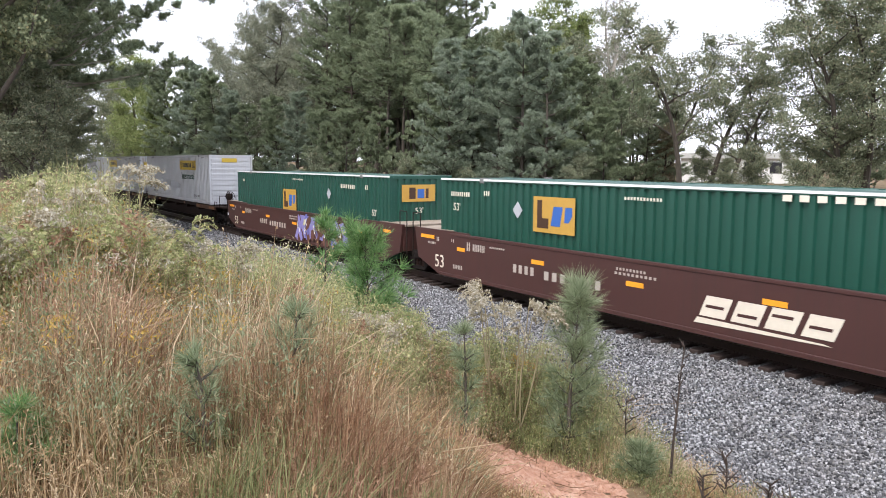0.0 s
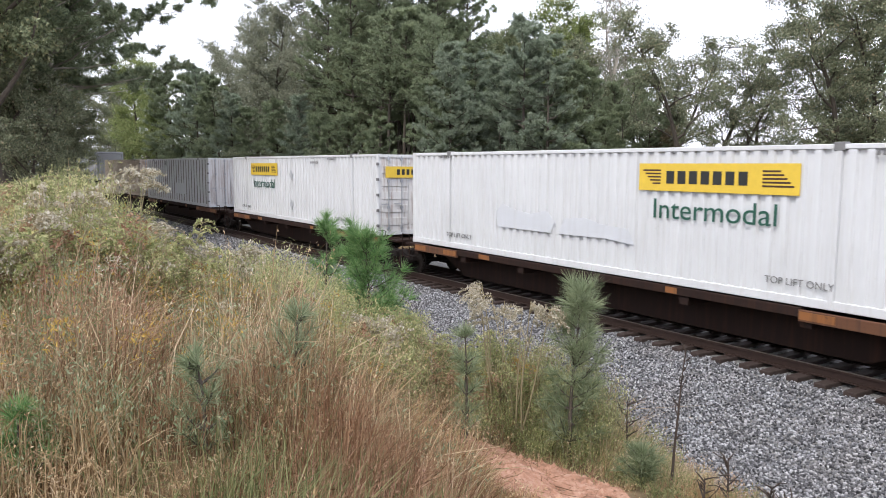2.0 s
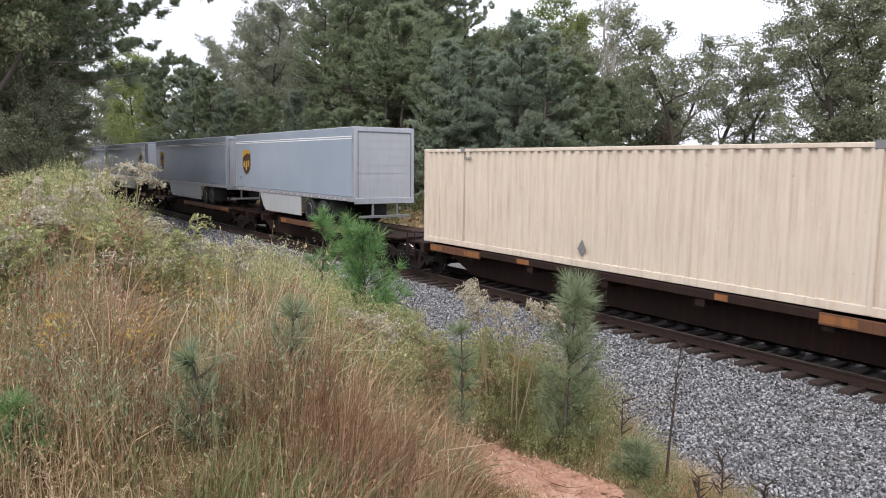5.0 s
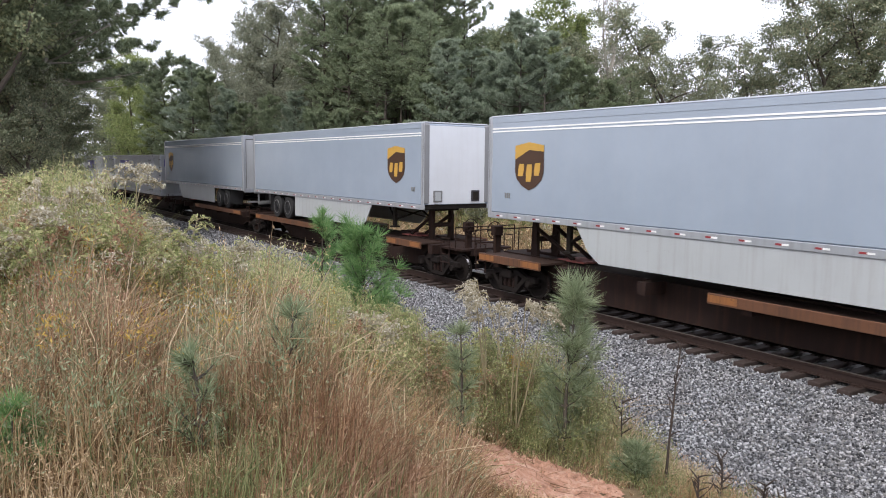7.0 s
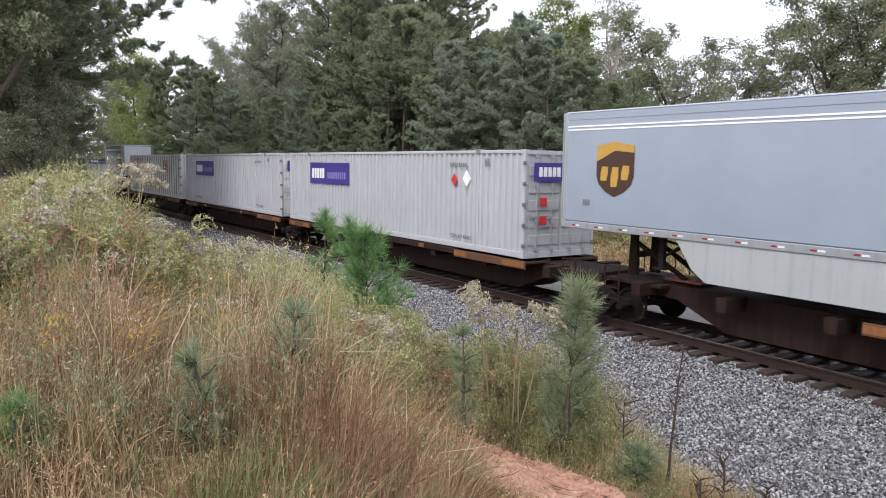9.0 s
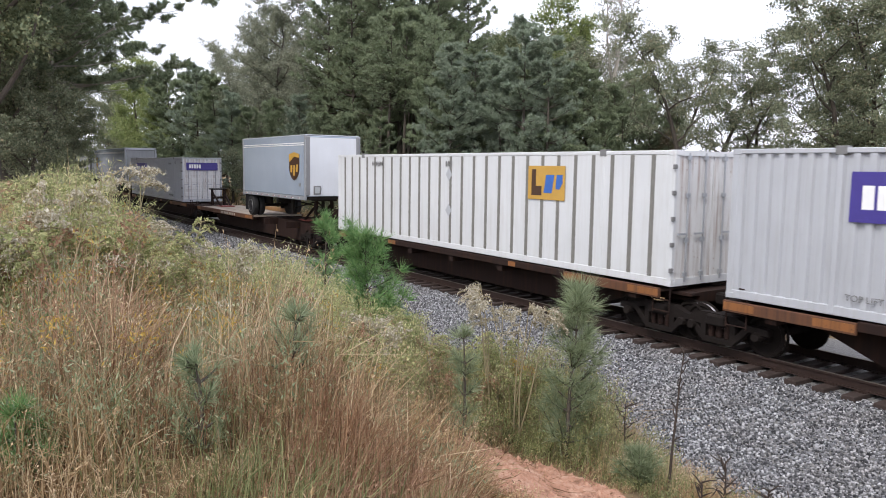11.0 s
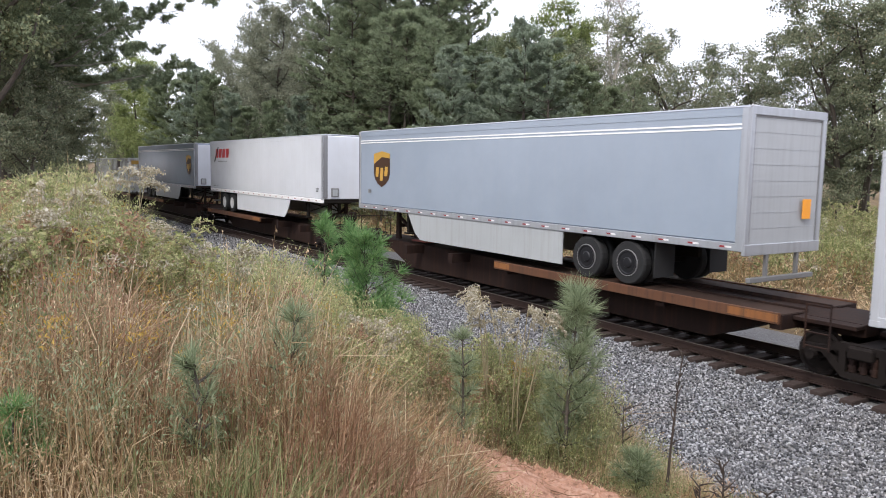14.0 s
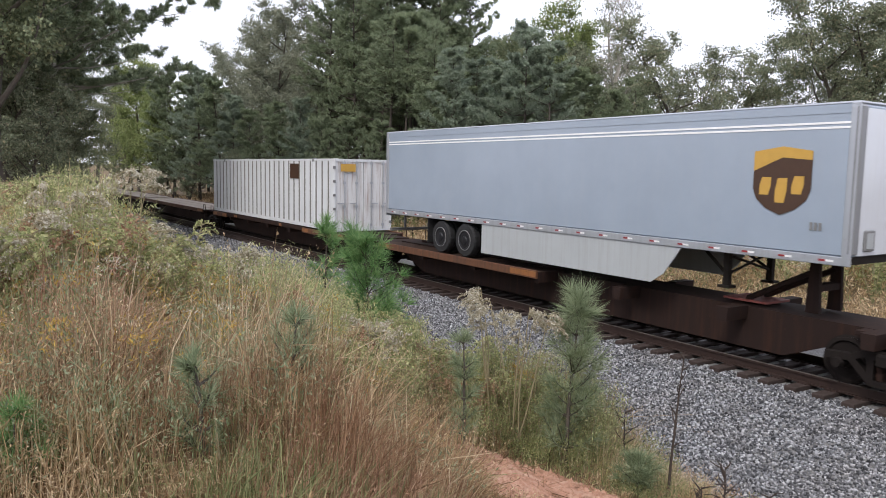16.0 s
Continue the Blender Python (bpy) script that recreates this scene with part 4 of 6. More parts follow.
def build_train():
    # --- two maroon well cars with green boxes
    w2, hw = well_car(155.2, 136.3, [154.9], "maroon well car with cream block lettering and yellow patches")
    w1, hw1 = well_car(135.8, 116.9, [136.05, 116.3], "maroon well car with blue and lilac spray paint")
    for w, spots in ((w2, ((-8.9, 1.30, 0.75), (-6.9, 1.05, 0.4), (-3.5, 1.06, 0.48), (-0.25, 0.94, 0.5), (3.1, 1.06, 0.5), (8.0, 1.28, 0.5))), (w1, ((-8.9, 1.30, 0.75), (-6.9, 1.05, 0.4), (-3.5, 1.06, 0.48), (-0.25, 0.94, 0.5), (6.0, 1.05, 0.4), (8.0, 1.25, 0.5)))):
        for x, z, ln in spots:
            part("yellow_patch", Mesh().box(x, x + ln, -1.508, -1.50, z, z + 0.11), M_ORANGE, w, "yellow reflective patch")
        lettering("53", -7.85, 0.62, -1.502, 0.55, M_CREAM, w)
        small_marks(w, [(-8.5, 1.14, 0.45, 0.07, 6), (-8.0, 1.26, 0.14, 0.12, 2), (-7.2, 1.28, 0.16, 0.1, 2), (-6.4, 1.1, 0.2, 0.25, 2), (-6.1, 1.12, 0.6, 0.2, 7), (-5.3, 1.28, 0.7, 0.05, 8), (-7.1, 0.5, 0.5, 0.12, 6), (-4.25, 0.74, 0.95, 0.22, 4), (-3.0, 0.70, 2.1, 0.22, 7), (-0.56, 1.26, 0.9, 0.06, 9), (-0.6, 1.16, 1.25, 0.06, 10)], -1.502, M_STENCIL)
    # big cream block letters as four slanted blocks over a tapering swoosh
    for k in range(4):
        x = 1.72 + k * 0.72
        lean = 0.16
        blk = Mesh().prism([(x, 0.62), (x + 0.60, 0.62), (x + 0.60 + lean, 1.04), (x + lean, 1.04)], -1.508, -1.502)
        part("logo_block", blk, M_CREAM, w2, "cream slanted block")
        z = (0.80, 0.74, 0.86, 0.78)[k]
        nick = Mesh().prism([(x + 0.14, z), (x + 0.56, z), (x + 0.58, z + 0.06), (x + 0.16, z + 0.06)], -1.512, -1.508)
        part("logo_gap", nick, M_MAROON, w2)
    part("logo_swoosh", Mesh().prism([(1.60, 0.46), (4.45, 0.52), (4.3, 0.545), (1.68, 0.58)], -1.508, -1.502), M_CREAM, w2, "cream tapering stripe")
    # spray paint
    rng = random.Random(11)
    x0, x1 = 0.4, 5.1
    def blob(x, z, w, hh, lean, mat, y, n=10):
        pts = []
        for k in range(n):
            a = 2 * math.pi * k / n
            r = 1 + rng.uniform(-0.18, 0.18)
            pts.append((x + w * r * math.cos(a) + lean * hh * math.sin(a), z + hh * r * math.sin(a)))
        part("spray_paint", Mesh().prism(pts, y - 0.003, y), mat, w1, "sprayed paint shape")
    part("spray_paint", Mesh().prism([(0.1, 0.40), (2.4, 0.52), (5.4, 0.40), (5.2, 1.0), (4.9, 1.36), (4.2, 1.22), (3.4, 1.42), (2.5, 1.38), (0.75, 1.42)], -1.536, -1.533), M_LILAC, w1, "lilac spray paint")
    for k in range(46):
        x = rng.uniform(x0, x1)
        blob(x, rng.uniform(0.45, 1.15), rng.uniform(0.06, 0.24), rng.uniform(0.14, 0.38), rng.uniform(-0.9, 0.9), (M_SPRAYBROWN, M_SPRAYBROWN, M_LILAC, M_SPRAYBROWN, M_SPRAYBROWN, M_SPRAYBROWN, M_SPRAYBLUE)[k % 7], -1.537 - 0.0006 * k)
    for k in range(24):
        x, z, ln, an = rng.uniform(x0, x1), rng.uniform(0.5, 1.2), rng.uniform(0.15, 0.45), rng.uniform(0.5, 2.4)
        dx, dz = math.cos(an) * ln, math.sin(an) * ln * 0.8
        part("spray_stroke", Mesh().prism([(x, z), (x + 0.08, z - 0.03), (x + dx + 0.07, z + dz - 0.03), (x + dx, z + dz + 0.01)], -1.572 - 0.0004 * k, -1.568), (M_SPRAYWHITE, M_SPRAYYEL)[k % 3 == 0], w1, "pale sprayed stroke")

    def green(front, back, sign_x, sign_z, dia_x, letters, mx):
        t, h = container("shipping_container", "dark green corrugated steel shipping container with a gold square sign", front, back, M_GREEN, 0.29, 3.186, end="fold", post=2.05)
        part("top_stripe", Mesh().box(-h, h, -HALF_W - 0.010, -HALF_W - 0.002, 3.135, 3.19), M_REFLEX, t, "pale top edge")
        square_sign(sign_x, sign_x + 1.55, sign_z, sign_z + 0.92, Y, t)
        diamond(dia_x, 2.40, 0.20, Y, t)
        lettering("53'", mx, 2.33 if mx < 0 else 1.84, Y, 0.32, M_CREAM, t)
        small_marks(t, letters, Y, M_CREAM)
        e = h + 0.012
        part("end_sign", Mesh().box(e, e + 0.006, -0.82, 0.56, 2.28, 2.88), M_GOLD, t, "gold sign with brown and blue shapes")
        part("end_shape", Mesh().box(e + 0.006, e + 0.01, -0.52, -0.26, 2.38, 2.78).box(e + 0.006, e + 0.01, 0.16, 0.28, 2.40, 2.74), M_BROWN, t)
        part("end_shape", Mesh().box(e + 0.006, e + 0.01, -0.18, 0.10, 2.40, 2.72), M_BLUE, t)
        end_lettering("53'", e, -0.1, 1.95, 0.30, M_CREAM, t)
        return t
    green(153.82, 137.67, -3.68, 1.88, -4.33, [(-0.55, 2.84, 1.1, 0.07, 12), (3.27, 2.98, 3.6, 0.12, 11), (-7.5, 2.66, 1.0, 0.13, 9), (-5.85, 2.72, 0.3, 0.14, 3)], -7.2)
    green(134.44, 118.25, -1.75, 1.53, 3.17, [(-0.67, 2.87, 1.3, 0.07, 12), (4.27, 2.66, 1.25, 0.15, 8), (6.3, 2.66, 0.25, 0.16, 2), (-7.2, 2.66, 0.3, 0.14, 3)], 6.98)

    # --- white boxes with yellow boards
    t, h = container("shipping_container", "white corrugated container with a yellow sign board and graffiti cover-up", 113.12, 96.97, M_WHITE, end="bars", pitch=0.30)
    bills(t, 1.58, 5.32, 3.14, 3.72)
    lettering("Intermodal", 3.45, 2.74, Y, 0.60, M_DGREEN, t, 1.12)
    lettering("TOP LIFT ONLY", 5.38, 1.56, Y, 0.19, M_GREYTXT, t)
    lettering("TOP LIFT ONLY", -5.4, 1.56, Y, 0.19, M_GREYTXT, t)
    for pts in ([(-3.5, 1.98), (-1.3, 1.96), (-1.15, 2.25), (-1.45, 2.52), (-2.1, 2.40), (-2.7, 2.48), (-3.3, 2.62), (-3.55, 2.40)],
                [(-1.0, 1.96), (0.6, 1.98), (1.5, 1.90), (1.3, 2.25), (0.5, 2.30), (-0.1, 2.42), (-0.8, 2.36)]):
        part("faded_patch", Mesh().prism(pts, Y - 0.001, Y + 0.006), M_FADED, t, "faint pale blue painted-over patch")
    e = h + 0.012
    part("end_sign", Mesh().box(e, e + 0.006, -0.55, 0.35, 3.62, 3.86), M_YELLOW, t, "yellow end sign")
    small_marks(t, [(6.6, 3.85, 0.6, 0.08, 6), (-6.4, 3.88, 0.6, 0.08, 6)])
    t, h = container("shipping_container", "white corrugated container with rusty doors and a yellow sign board", 94.57, 78.37, M_WHITE, end="doors", pitch=0.30, end_mat=M_WHITE_RUST)
    bills(t, -5.22, -1.60, 3.17, 3.74)
    lettering("Intermodal", -3.4, 2.76, Y, 0.60, M_DGREEN, t, 1.12)
    lettering("TOP LIFT ONLY", 5.24, 1.55, Y, 0.19, M_GREYTXT, t)
    lettering("TOP LIFT ONLY", -6.0, 1.55, Y, 0.19, M_GREYTXT, t)
    diamond(0.05, 3.24, 0.2, Y, t)
    diamond(0.05, 1.91, 0.2, Y, t)
    e = h + 0.05
    part("end_sign", Mesh().box(e, e + 0.006, -1.02, 1.02, 3.22, 3.62), M_YELLOW, t, "yellow door sign with dark blocks")
    eb = Mesh()
    for k in range(6):
        eb.box(e + 0.006, e + 0.01, -0.55 + k * 0.2, -0.43 + k * 0.2, 3.32, 3.52)
    part("sign_block", eb, M_BLACK, t)
    small_marks(t, [(2.2, 3.72, 0.8, 0.09, 7), (3.9, 3.86, 0.7, 0.08, 6)])

    # --- ribbed white box, beige box
    t, h = container("shipping_container", "dirty white container with dark vertical ribs and rusty doors", 73.78, 57.67, M_WHITE, ribs="seam", end="doors", end_mat=M_WHITE_RUST)
    part("repair_patch", Mesh().box(0.4, 3.0, Y - 0.002, Y + 0.008, 1.75, 2.45), M_WHITE, t, "white repair panel")
    diamond(-2.1, 2.6, 0.17, Y, t)
    small_marks(t, [(-5.6, 3.70, 0.8, 0.13, 9), (-2.4, 3.62, 0.5, 0.28, 4)])
    t, h = container("shipping_container", "beige corrugated container with heavily rusted doors", 55.1, 39.1, M_BEIGE, end="doors", end_mat=M_RUST_DOOR, pitch=0.30)
    small_marks(t, [(-5.8, 3.72, 0.4, 0.10, 4)])
    part("placard", Mesh().prism([(-1.0, 1.6), (-0.85, 1.42), (-0.7, 1.6), (-0.85, 1.85)], Y - 0.004, Y), M_GREYTXT, t)

    # --- trailers
    def ups(front, back, nose, **kw):
        kw_sh = kw.pop("emblem", 1.74)
        t, h = trailer("road_trailer", kw.pop("label", "grey-blue road trailer with a brown and gold shield"), front, back, nose, M_TRAILER, **kw)
        shield((h - kw_sh) * nose, 3.58, 1.14, 1.25, -HALF_W - 0.012, t)
        bar_row("stencil", M_GREYTXT, t, (h - 0.75) * nose, (h - 0.75) * nose + 0.25, 2.72, 2.86, 3, -HALF_W - 0.012)
        return t, h
    ups(34.2, 20.6, -1)
    ups(19.1, 3.1, -1)
    ups(-0.30, -15.9, 1)
    t, h = ups(-17.5, -33.6, -1)
    part("door_tag", Mesh().box(h + 0.07, h + 0.075, 0.55, 0.85, 2.75, 3.15), M_ORANGE, t, "orange door tag")

    # --- two grey boxes with purple boards, ribbed box with gold square
    def fedex(front, back, x0, end_mat=None):
        t, h = container("shipping_container", "pale grey corrugated container with a purple-blue sign board", front, back, M_GREYW, end="doors", pitch=0.27, end_mat=end_mat or M_WHITE_RUST)
        s = side_sign_panel(x0, x0 + 3.62, 2.80, 3.65, M_PURPLE, t, Y, "purple-blue sign board with white blocks")
        bar_row("sign_block", M_REFLEX, s, x0 + 0.2, x0 + 1.45, 3.02, 3.42, 5, Y - 0.006, 0.22)
        bar_row("sign_block", M_LILAC, s, x0 + 1.7, x0 + 3.4, 3.02, 3.28, 9, Y - 0.006, 0.45)
        e = h + 0.05
        s = part("end_sign", Mesh().box(e, e + 0.006, -1.02, 1.02, 3.22, 3.72), M_PURPLE, t, "purple-blue door sign")
        eb = Mesh()
        for k in range(5):
            eb.box(e + 0.006, e + 0.01, -0.85 + k * 0.16, -0.73 + k * 0.16, 3.35, 3.60)
        part("sign_block", eb, M_REFLEX, s)
        lettering("TOP LIFT ONLY", h - 2.9, 1.50, Y, 0.16, M_GREYTXT, t)
        lettering("TOP LIFT ONLY", -h + 2.9, 1.50, Y, 0.16, M_GREYTXT, t)
        small_marks(t, [(h - 3.5, 3.58, 0.9, 0.12, 8), (h - 1.75, 3.62, 0.22, 0.2, 3)])
        return t, h
    t, h = fedex(-35.05, -51.3, -5.83, M_DOOR)
    diamond(4.86, 3.19, 0.17, Y, t, M_RED)
    diamond(5.5, 3.24, 0.22, Y - 0.004, t, M_REFLEX)
    for z in (2.55, 2.05):
        part("placard", Mesh().box(h + 0.05, h + 0.055, -0.80, -0.55, z, z + 0.24), M_RED, t, "red and white placard")
    fedex(-52.31, -68.6, -5.83)
    t, h = container("shipping_container", "white container with dark vertical ribs and a gold square sign", -69.96, -86.2, M_WHITE, ribs="seam", end="doors", end_mat=M_WHITE_RUST)
    square_sign(3.38, 4.78, 2.84, 3.70, Y, t)
    diamond(-0.36, 3.42, 0.17, Y, t)
    diamond(-0.36, 2.33, 0.17, Y, t)
    small_marks(t, [(-5.3, 3.66, 0.9, 0.14, 9), (-0.55, 3.66, 0.4, 0.16, 3)])
    ups(-89.4, -97.5, 1, skirt=False, tandem=1, ax0=1.04, emblem=1.24, label="short grey-blue road trailer with a brown and gold shield")
    fedex(-109.65, -125.83, -5.82)
    t, h = ups(-128.3, -144.4, -1)
    part("door_tag", Mesh().box(h + 0.07, h + 0.075, 0.55, 0.85, 2.75, 3.15), M_ORANGE, t, "orange door tag")
    # white trailer with red mark
    t, h = trailer("road_trailer", "white road trailer with a red slanted mark and white wheels", -147.6, -163.15, 1, M_TRAILER_W, stripes=False, rims=M_RIM, ax0=2.5)
    lg = Mesh()
    for k in range(4):
        x = -h + 0.9 + k * 0.62
        lg.prism([(x + 0.06, 4.02), (x + 0.54, 4.02), (x + 0.66, 4.50), (x + 0.18, 4.50)], -HALF_W - 0.012, -HALF_W - 0.006)
    part("red_mark", lg, M_RED, t, "red slanted shapes")
    part("black_slash", Mesh().prism([(-h + 0.72, 3.80), (-h + 0.92, 3.80), (-h + 1.62, 4.62), (-h + 1.46, 4.62)], -HALF_W - 0.016, -HALF_W - 0.012), M_BLACK, t, "black slanted stroke")
    small_marks(t, [(-h + 1.5, 3.78, 1.6, 0.07, 8), (-h + 0.6, 2.42, 0.9, 0.06, 10)])
    lettering("53'", h - 0.55, 2.66, -HALF_W - 0.012, 0.24, M_BLACK, t)
    ups(-166.5, -182.65, 1, ax0=3.45, emblem=1.34)
    t, h = container("shipping_container", "white container with dark vertical ribs and a small dark panel", -186.88, -203.1, M_WHITE, ribs="seam", end="doors", end_mat=M_WHITE_RUST)
    part("dark_panel", Mesh().box(3.5, 4.5, Y - 0.004, Y, 3.20, 3.85), M_BROWN, t, "dark brown panel")
    part("door_sign", Mesh().box(h + 0.05, h + 0.056, -1.05, -0.4, 3.55, 3.85), M_GOLD, t)

    # --- the cars under them
    S = spine_car
    S(114.6, 95.9, [113.5, 95.5], brake=1, plates= [(110.5, 114.2), (97.2, 99.6)], sills=[(99.6, 110.5)])
    S(95.3, 76.2, [76.4], [(91.3, 94.7), (78.6, 81.0)], sills=[(81.0, 91.3)])
    S(75.9, 57.2, [58.9], [(71.2, 75.2), (58.0, 60.2)], sills=[(60.2, 71.2)])
    S(56.3, 37.7, [54.6, 38.2], [(52.2, 55.8), (39.6, 42.2)], sills=[(42.2, 52.2)])
    S(36.9, 20.9, [36.0], [(27.0, 35.5)], hitch_at=21.9, nose=-1)
    S(20.5, 2.2, [20.7, 3.8], [(10.5, 19.4), (2.8, 5.4)], brake=-1, hitch_at=4.1, nose=-1)
    S(1.4, -16.1, [0.2], brake=1, plates= [(-15.6, -7.2), (-2.6, -0.4)], hitch_at=-1.2, nose=1)
    S(-16.5, -32.4, [-16.3], [(-26.1, -17.9)], hitch_at=-32.0, nose=-1)
    S(-32.8, -51.5, [-32.6], [(-38.2, -34.9), (-51.2, -49.0)], sills=[(-49.0, -38.2)])
    S(-52.0, -68.9, [-51.8, -68.9], [(-55.4, -52.4), (-68.6, -66.0)], sills=[(-66.0, -55.4)])
    S(-69.7, -86.9, [-70.4, -85.2], [(-73.2, -70.2), (-86.0, -84.0)], sills=[(-84.0, -73.2)])
    # flatcar with an empty hitch
    flat = S(-87.7, -106.8, [-89.4, -106.95], [(-105.9, -96.0)], hitch_at=-90.4, nose=1, deck_mat=M_DECK, brake=1, label="flatcar with a worn pale deck and an empty trailer hitch")
    c = (-87.7 - 106.8) / 2
    hitch(-106.15 - c, flat, -1, 1.08)
    part("guard_rail", Mesh().box(-104.0 - c, -100.9 - c, 1.12, 1.26, 1.085, 1.30, 0.01), M_GUARD, flat, "worn tan-orange guard rail")
    part("guard_rail", Mesh().box(-100.6 - c, -96.2 - c, 1.12, 1.26, 1.085, 1.30, 0.01), M_GUARD, flat, "worn tan-orange guard rail")
    bar_row("stencil", M_STENCIL, flat, -101.2 - c, -98.6 - c, 0.93, 1.06, 9, -1.377)
    S(-107.2, -125.8, [], [(-112.8, -108.6), (-125.4, -124.0)], sills=[(-124.0, -112.8)])
    S(-126.2, -145.0, [-126.0], [(-136.0, -127.4)], hitch_at=-143.0, nose=-1)
    S(-146.2, -164.4, [-147.6], brake=1, plates= [(-163.6, -154.8)], hitch_at=-148.9, nose=1)
    S(-164.8, -184.4, [-165.8, -184.6], [(-183.0, -174.5)], hitch_at=-167.6, nose=1)
    S(-184.8, -204.2, [-204.4], [(-190.0, -186.0), (-203.0, -200.6)], sills=[(-200.6, -190.0)])
    for k in range(3):
        f = -204.7 - 18.0 * k
        S(f, f - 17.4, [f - 17.7], [(f - 17.2, f - 0.6)], deck_mat=M_DECK, label="empty flatcar with a worn pale deck")


# ---- plants ----
def spot(deg, r):
    """A place at r metres from the camera's foot, deg to the left of the track's normal."""
    a = radians(deg)
    return EYE[0] - r * math.sin(a), EYE[1] + r * math.cos(a)


def unit(rng, n):
    v = rng.normal(size=(n, 3))
    return v / np.linalg.norm(v, axis=1)[:, None]


def leaf_quads(rng, centres, size, aspect=0.55, axis=None, jitter=1.0):
    """One diamond-shaped leaf at each centre."""
    n = len(centres)
    u = unit(rng, n) * jitter + (0 if axis is None else axis)
    u /= np.linalg.norm(u, axis=1)[:, None]
    w = np.cross(u, unit(rng, n))
    w /= np.linalg.norm(w, axis=1)[:, None] + 1e-9
    s = np.asarray(size) * rng.uniform(0.6, 1.35, n)
    u, w = u * s[:, None], w * (s * aspect)[:, None]
    P = np.stack([centres - u, centres - u * 0.1 + w, centres + u, centres - u * 0.1 - w], 1)
    return P.reshape(-1, 3), np.arange(n * 4).reshape(n, 4)


def strips(rng, base, tip, width, bend):
    """Tapered blades from base to tip, two quads each, bowed by bend."""
    n = len(base)
    d = tip - base
    side = np.cross(d, unit(rng, n))
    side /= np.linalg.norm(side, axis=1)[:, None] + 1e-9
    side = side * (np.asarray(width) / 2)[:, None]
    rows = []
    for u, w in ((0.0, 1.0), (0.55, 0.8), (1.0, 0.12)):
        p = base + d * u + bend * (4 * u * (1 - u))
        rows += [p - side * w, p + side * w]
    P = np.stack(rows, 1)
    i = np.arange(n)[:, None] * 6
    F = np.concatenate([i + np.array([[k, k + 1, k + 3, k + 2]]) for k in (0, 2)])
    return P.reshape(-1, 3), F


def limb(m, rng, a, d, length, r, steps, wander, up, n=6):
    """A tapered, crooked limb in one skin; gives its points back."""
    pts, p, d = [Vector(a)], Vector(a), Vector(d).normalized()
    i = len(m.v)
    for k in range(steps + 1):
        u = d.orthogonal().normalized()
        w = d.cross(u)
        q = r * (1 - k / steps) + 0.004
        m.v += [tuple(p + u * (q * math.cos(6.2832 * j / n)) + w * (q * math.sin(6.2832 * j / n))) for j in range(n)]
        if k:
            o = i + (k - 1) * n
            m.f += [(o + j, o + (j + 1) % n, o + n + (j + 1) % n, o + n + j) for j in range(n)]
        if k < steps:
            d = (d + Vector((rng.gauss(0, wander), rng.gauss(0, wander), rng.gauss(0, wander) + up))).normalized()
            p = p + d * (length / steps)
            pts.append(p)
    return pts


def broad_tree(seed, height, spread, clusters, per, leaf_mat, bark, leaf=0.065, low=0.25, crook=0.06, rad=(0.35, 0.75), limbs=15, top=0.62, name="tree", label="", lean=0.0, rise=(0.25, 0.9)):
    """Crooked trunk, limbs that fork, and leaves in flat loose clusters at the forks' ends."""
    rng, g = random.Random(seed), np.random.default_rng(seed)
    t = thing(name, label, "tree", "trees behind the track")
    m = Mesh()
    trunk = limb(m, rng, (0, 0, -0.3), (lean, 0, 1), height * 0.93, height * 0.013 + 0.04, 10, crook, 0.03)
    tips = []
    for k in range(limbs):
        f = low + (0.97 - low) * (k + rng.random()) / limbs
        i = min(int(f * 10), 9)
        p = trunk[i].lerp(trunk[i + 1], f * 10 - i)
        a = k * 2.4 + rng.uniform(-0.6, 0.6)
        ln = spread * (1.08 - top * f) * rng.uniform(0.65, 1.15)
        pts = limb(m, rng, p, (math.cos(a), math.sin(a), rng.uniform(*rise)), ln, height * 0.0055 * (1.25 - f) + 0.012, 6, 0.10 + crook, 0.06)
        for j, q in enumerate(pts[2:]):
            for _ in range(2):
                b = Vector((rng.gauss(0, 1), rng.gauss(0, 1), rng.gauss(0.35, 0.5))).normalized()
                fk = limb(m, rng, q, b, rng.uniform(0.22, 0.45) * ln + 0.3, 0.016, 3, 0.18, 0.03, 4)
                tips += fk[1:]
        tips.append(pts[-1])
    tips += trunk[-2:]
    part("trunk", m, bark, t)
    C = np.array([tuple(p) for p in tips])
    C = C[g.permutation(len(C))[:clusters]]
    n = len(C) * per
    idx = np.repeat(np.arange(len(C)), per)
    size = g.uniform(rad[0], rad[1], len(C))[idx]
    off = unit(g, n) * (size * g.random(n) ** 0.45)[:, None] * np.array([1.15, 1.15, 0.55])
    off[:, 2] += 0.25 * size * np.sin(3 * off[:, 0] / size + idx)
    v, f = leaf_quads(g, C[idx] + off, leaf, 0.6, np.array([0, 0, -0.3]))
    ob = new("crown", raw_mesh("crown", v, f, leaf_mat))
    ob.parent = t
    return t


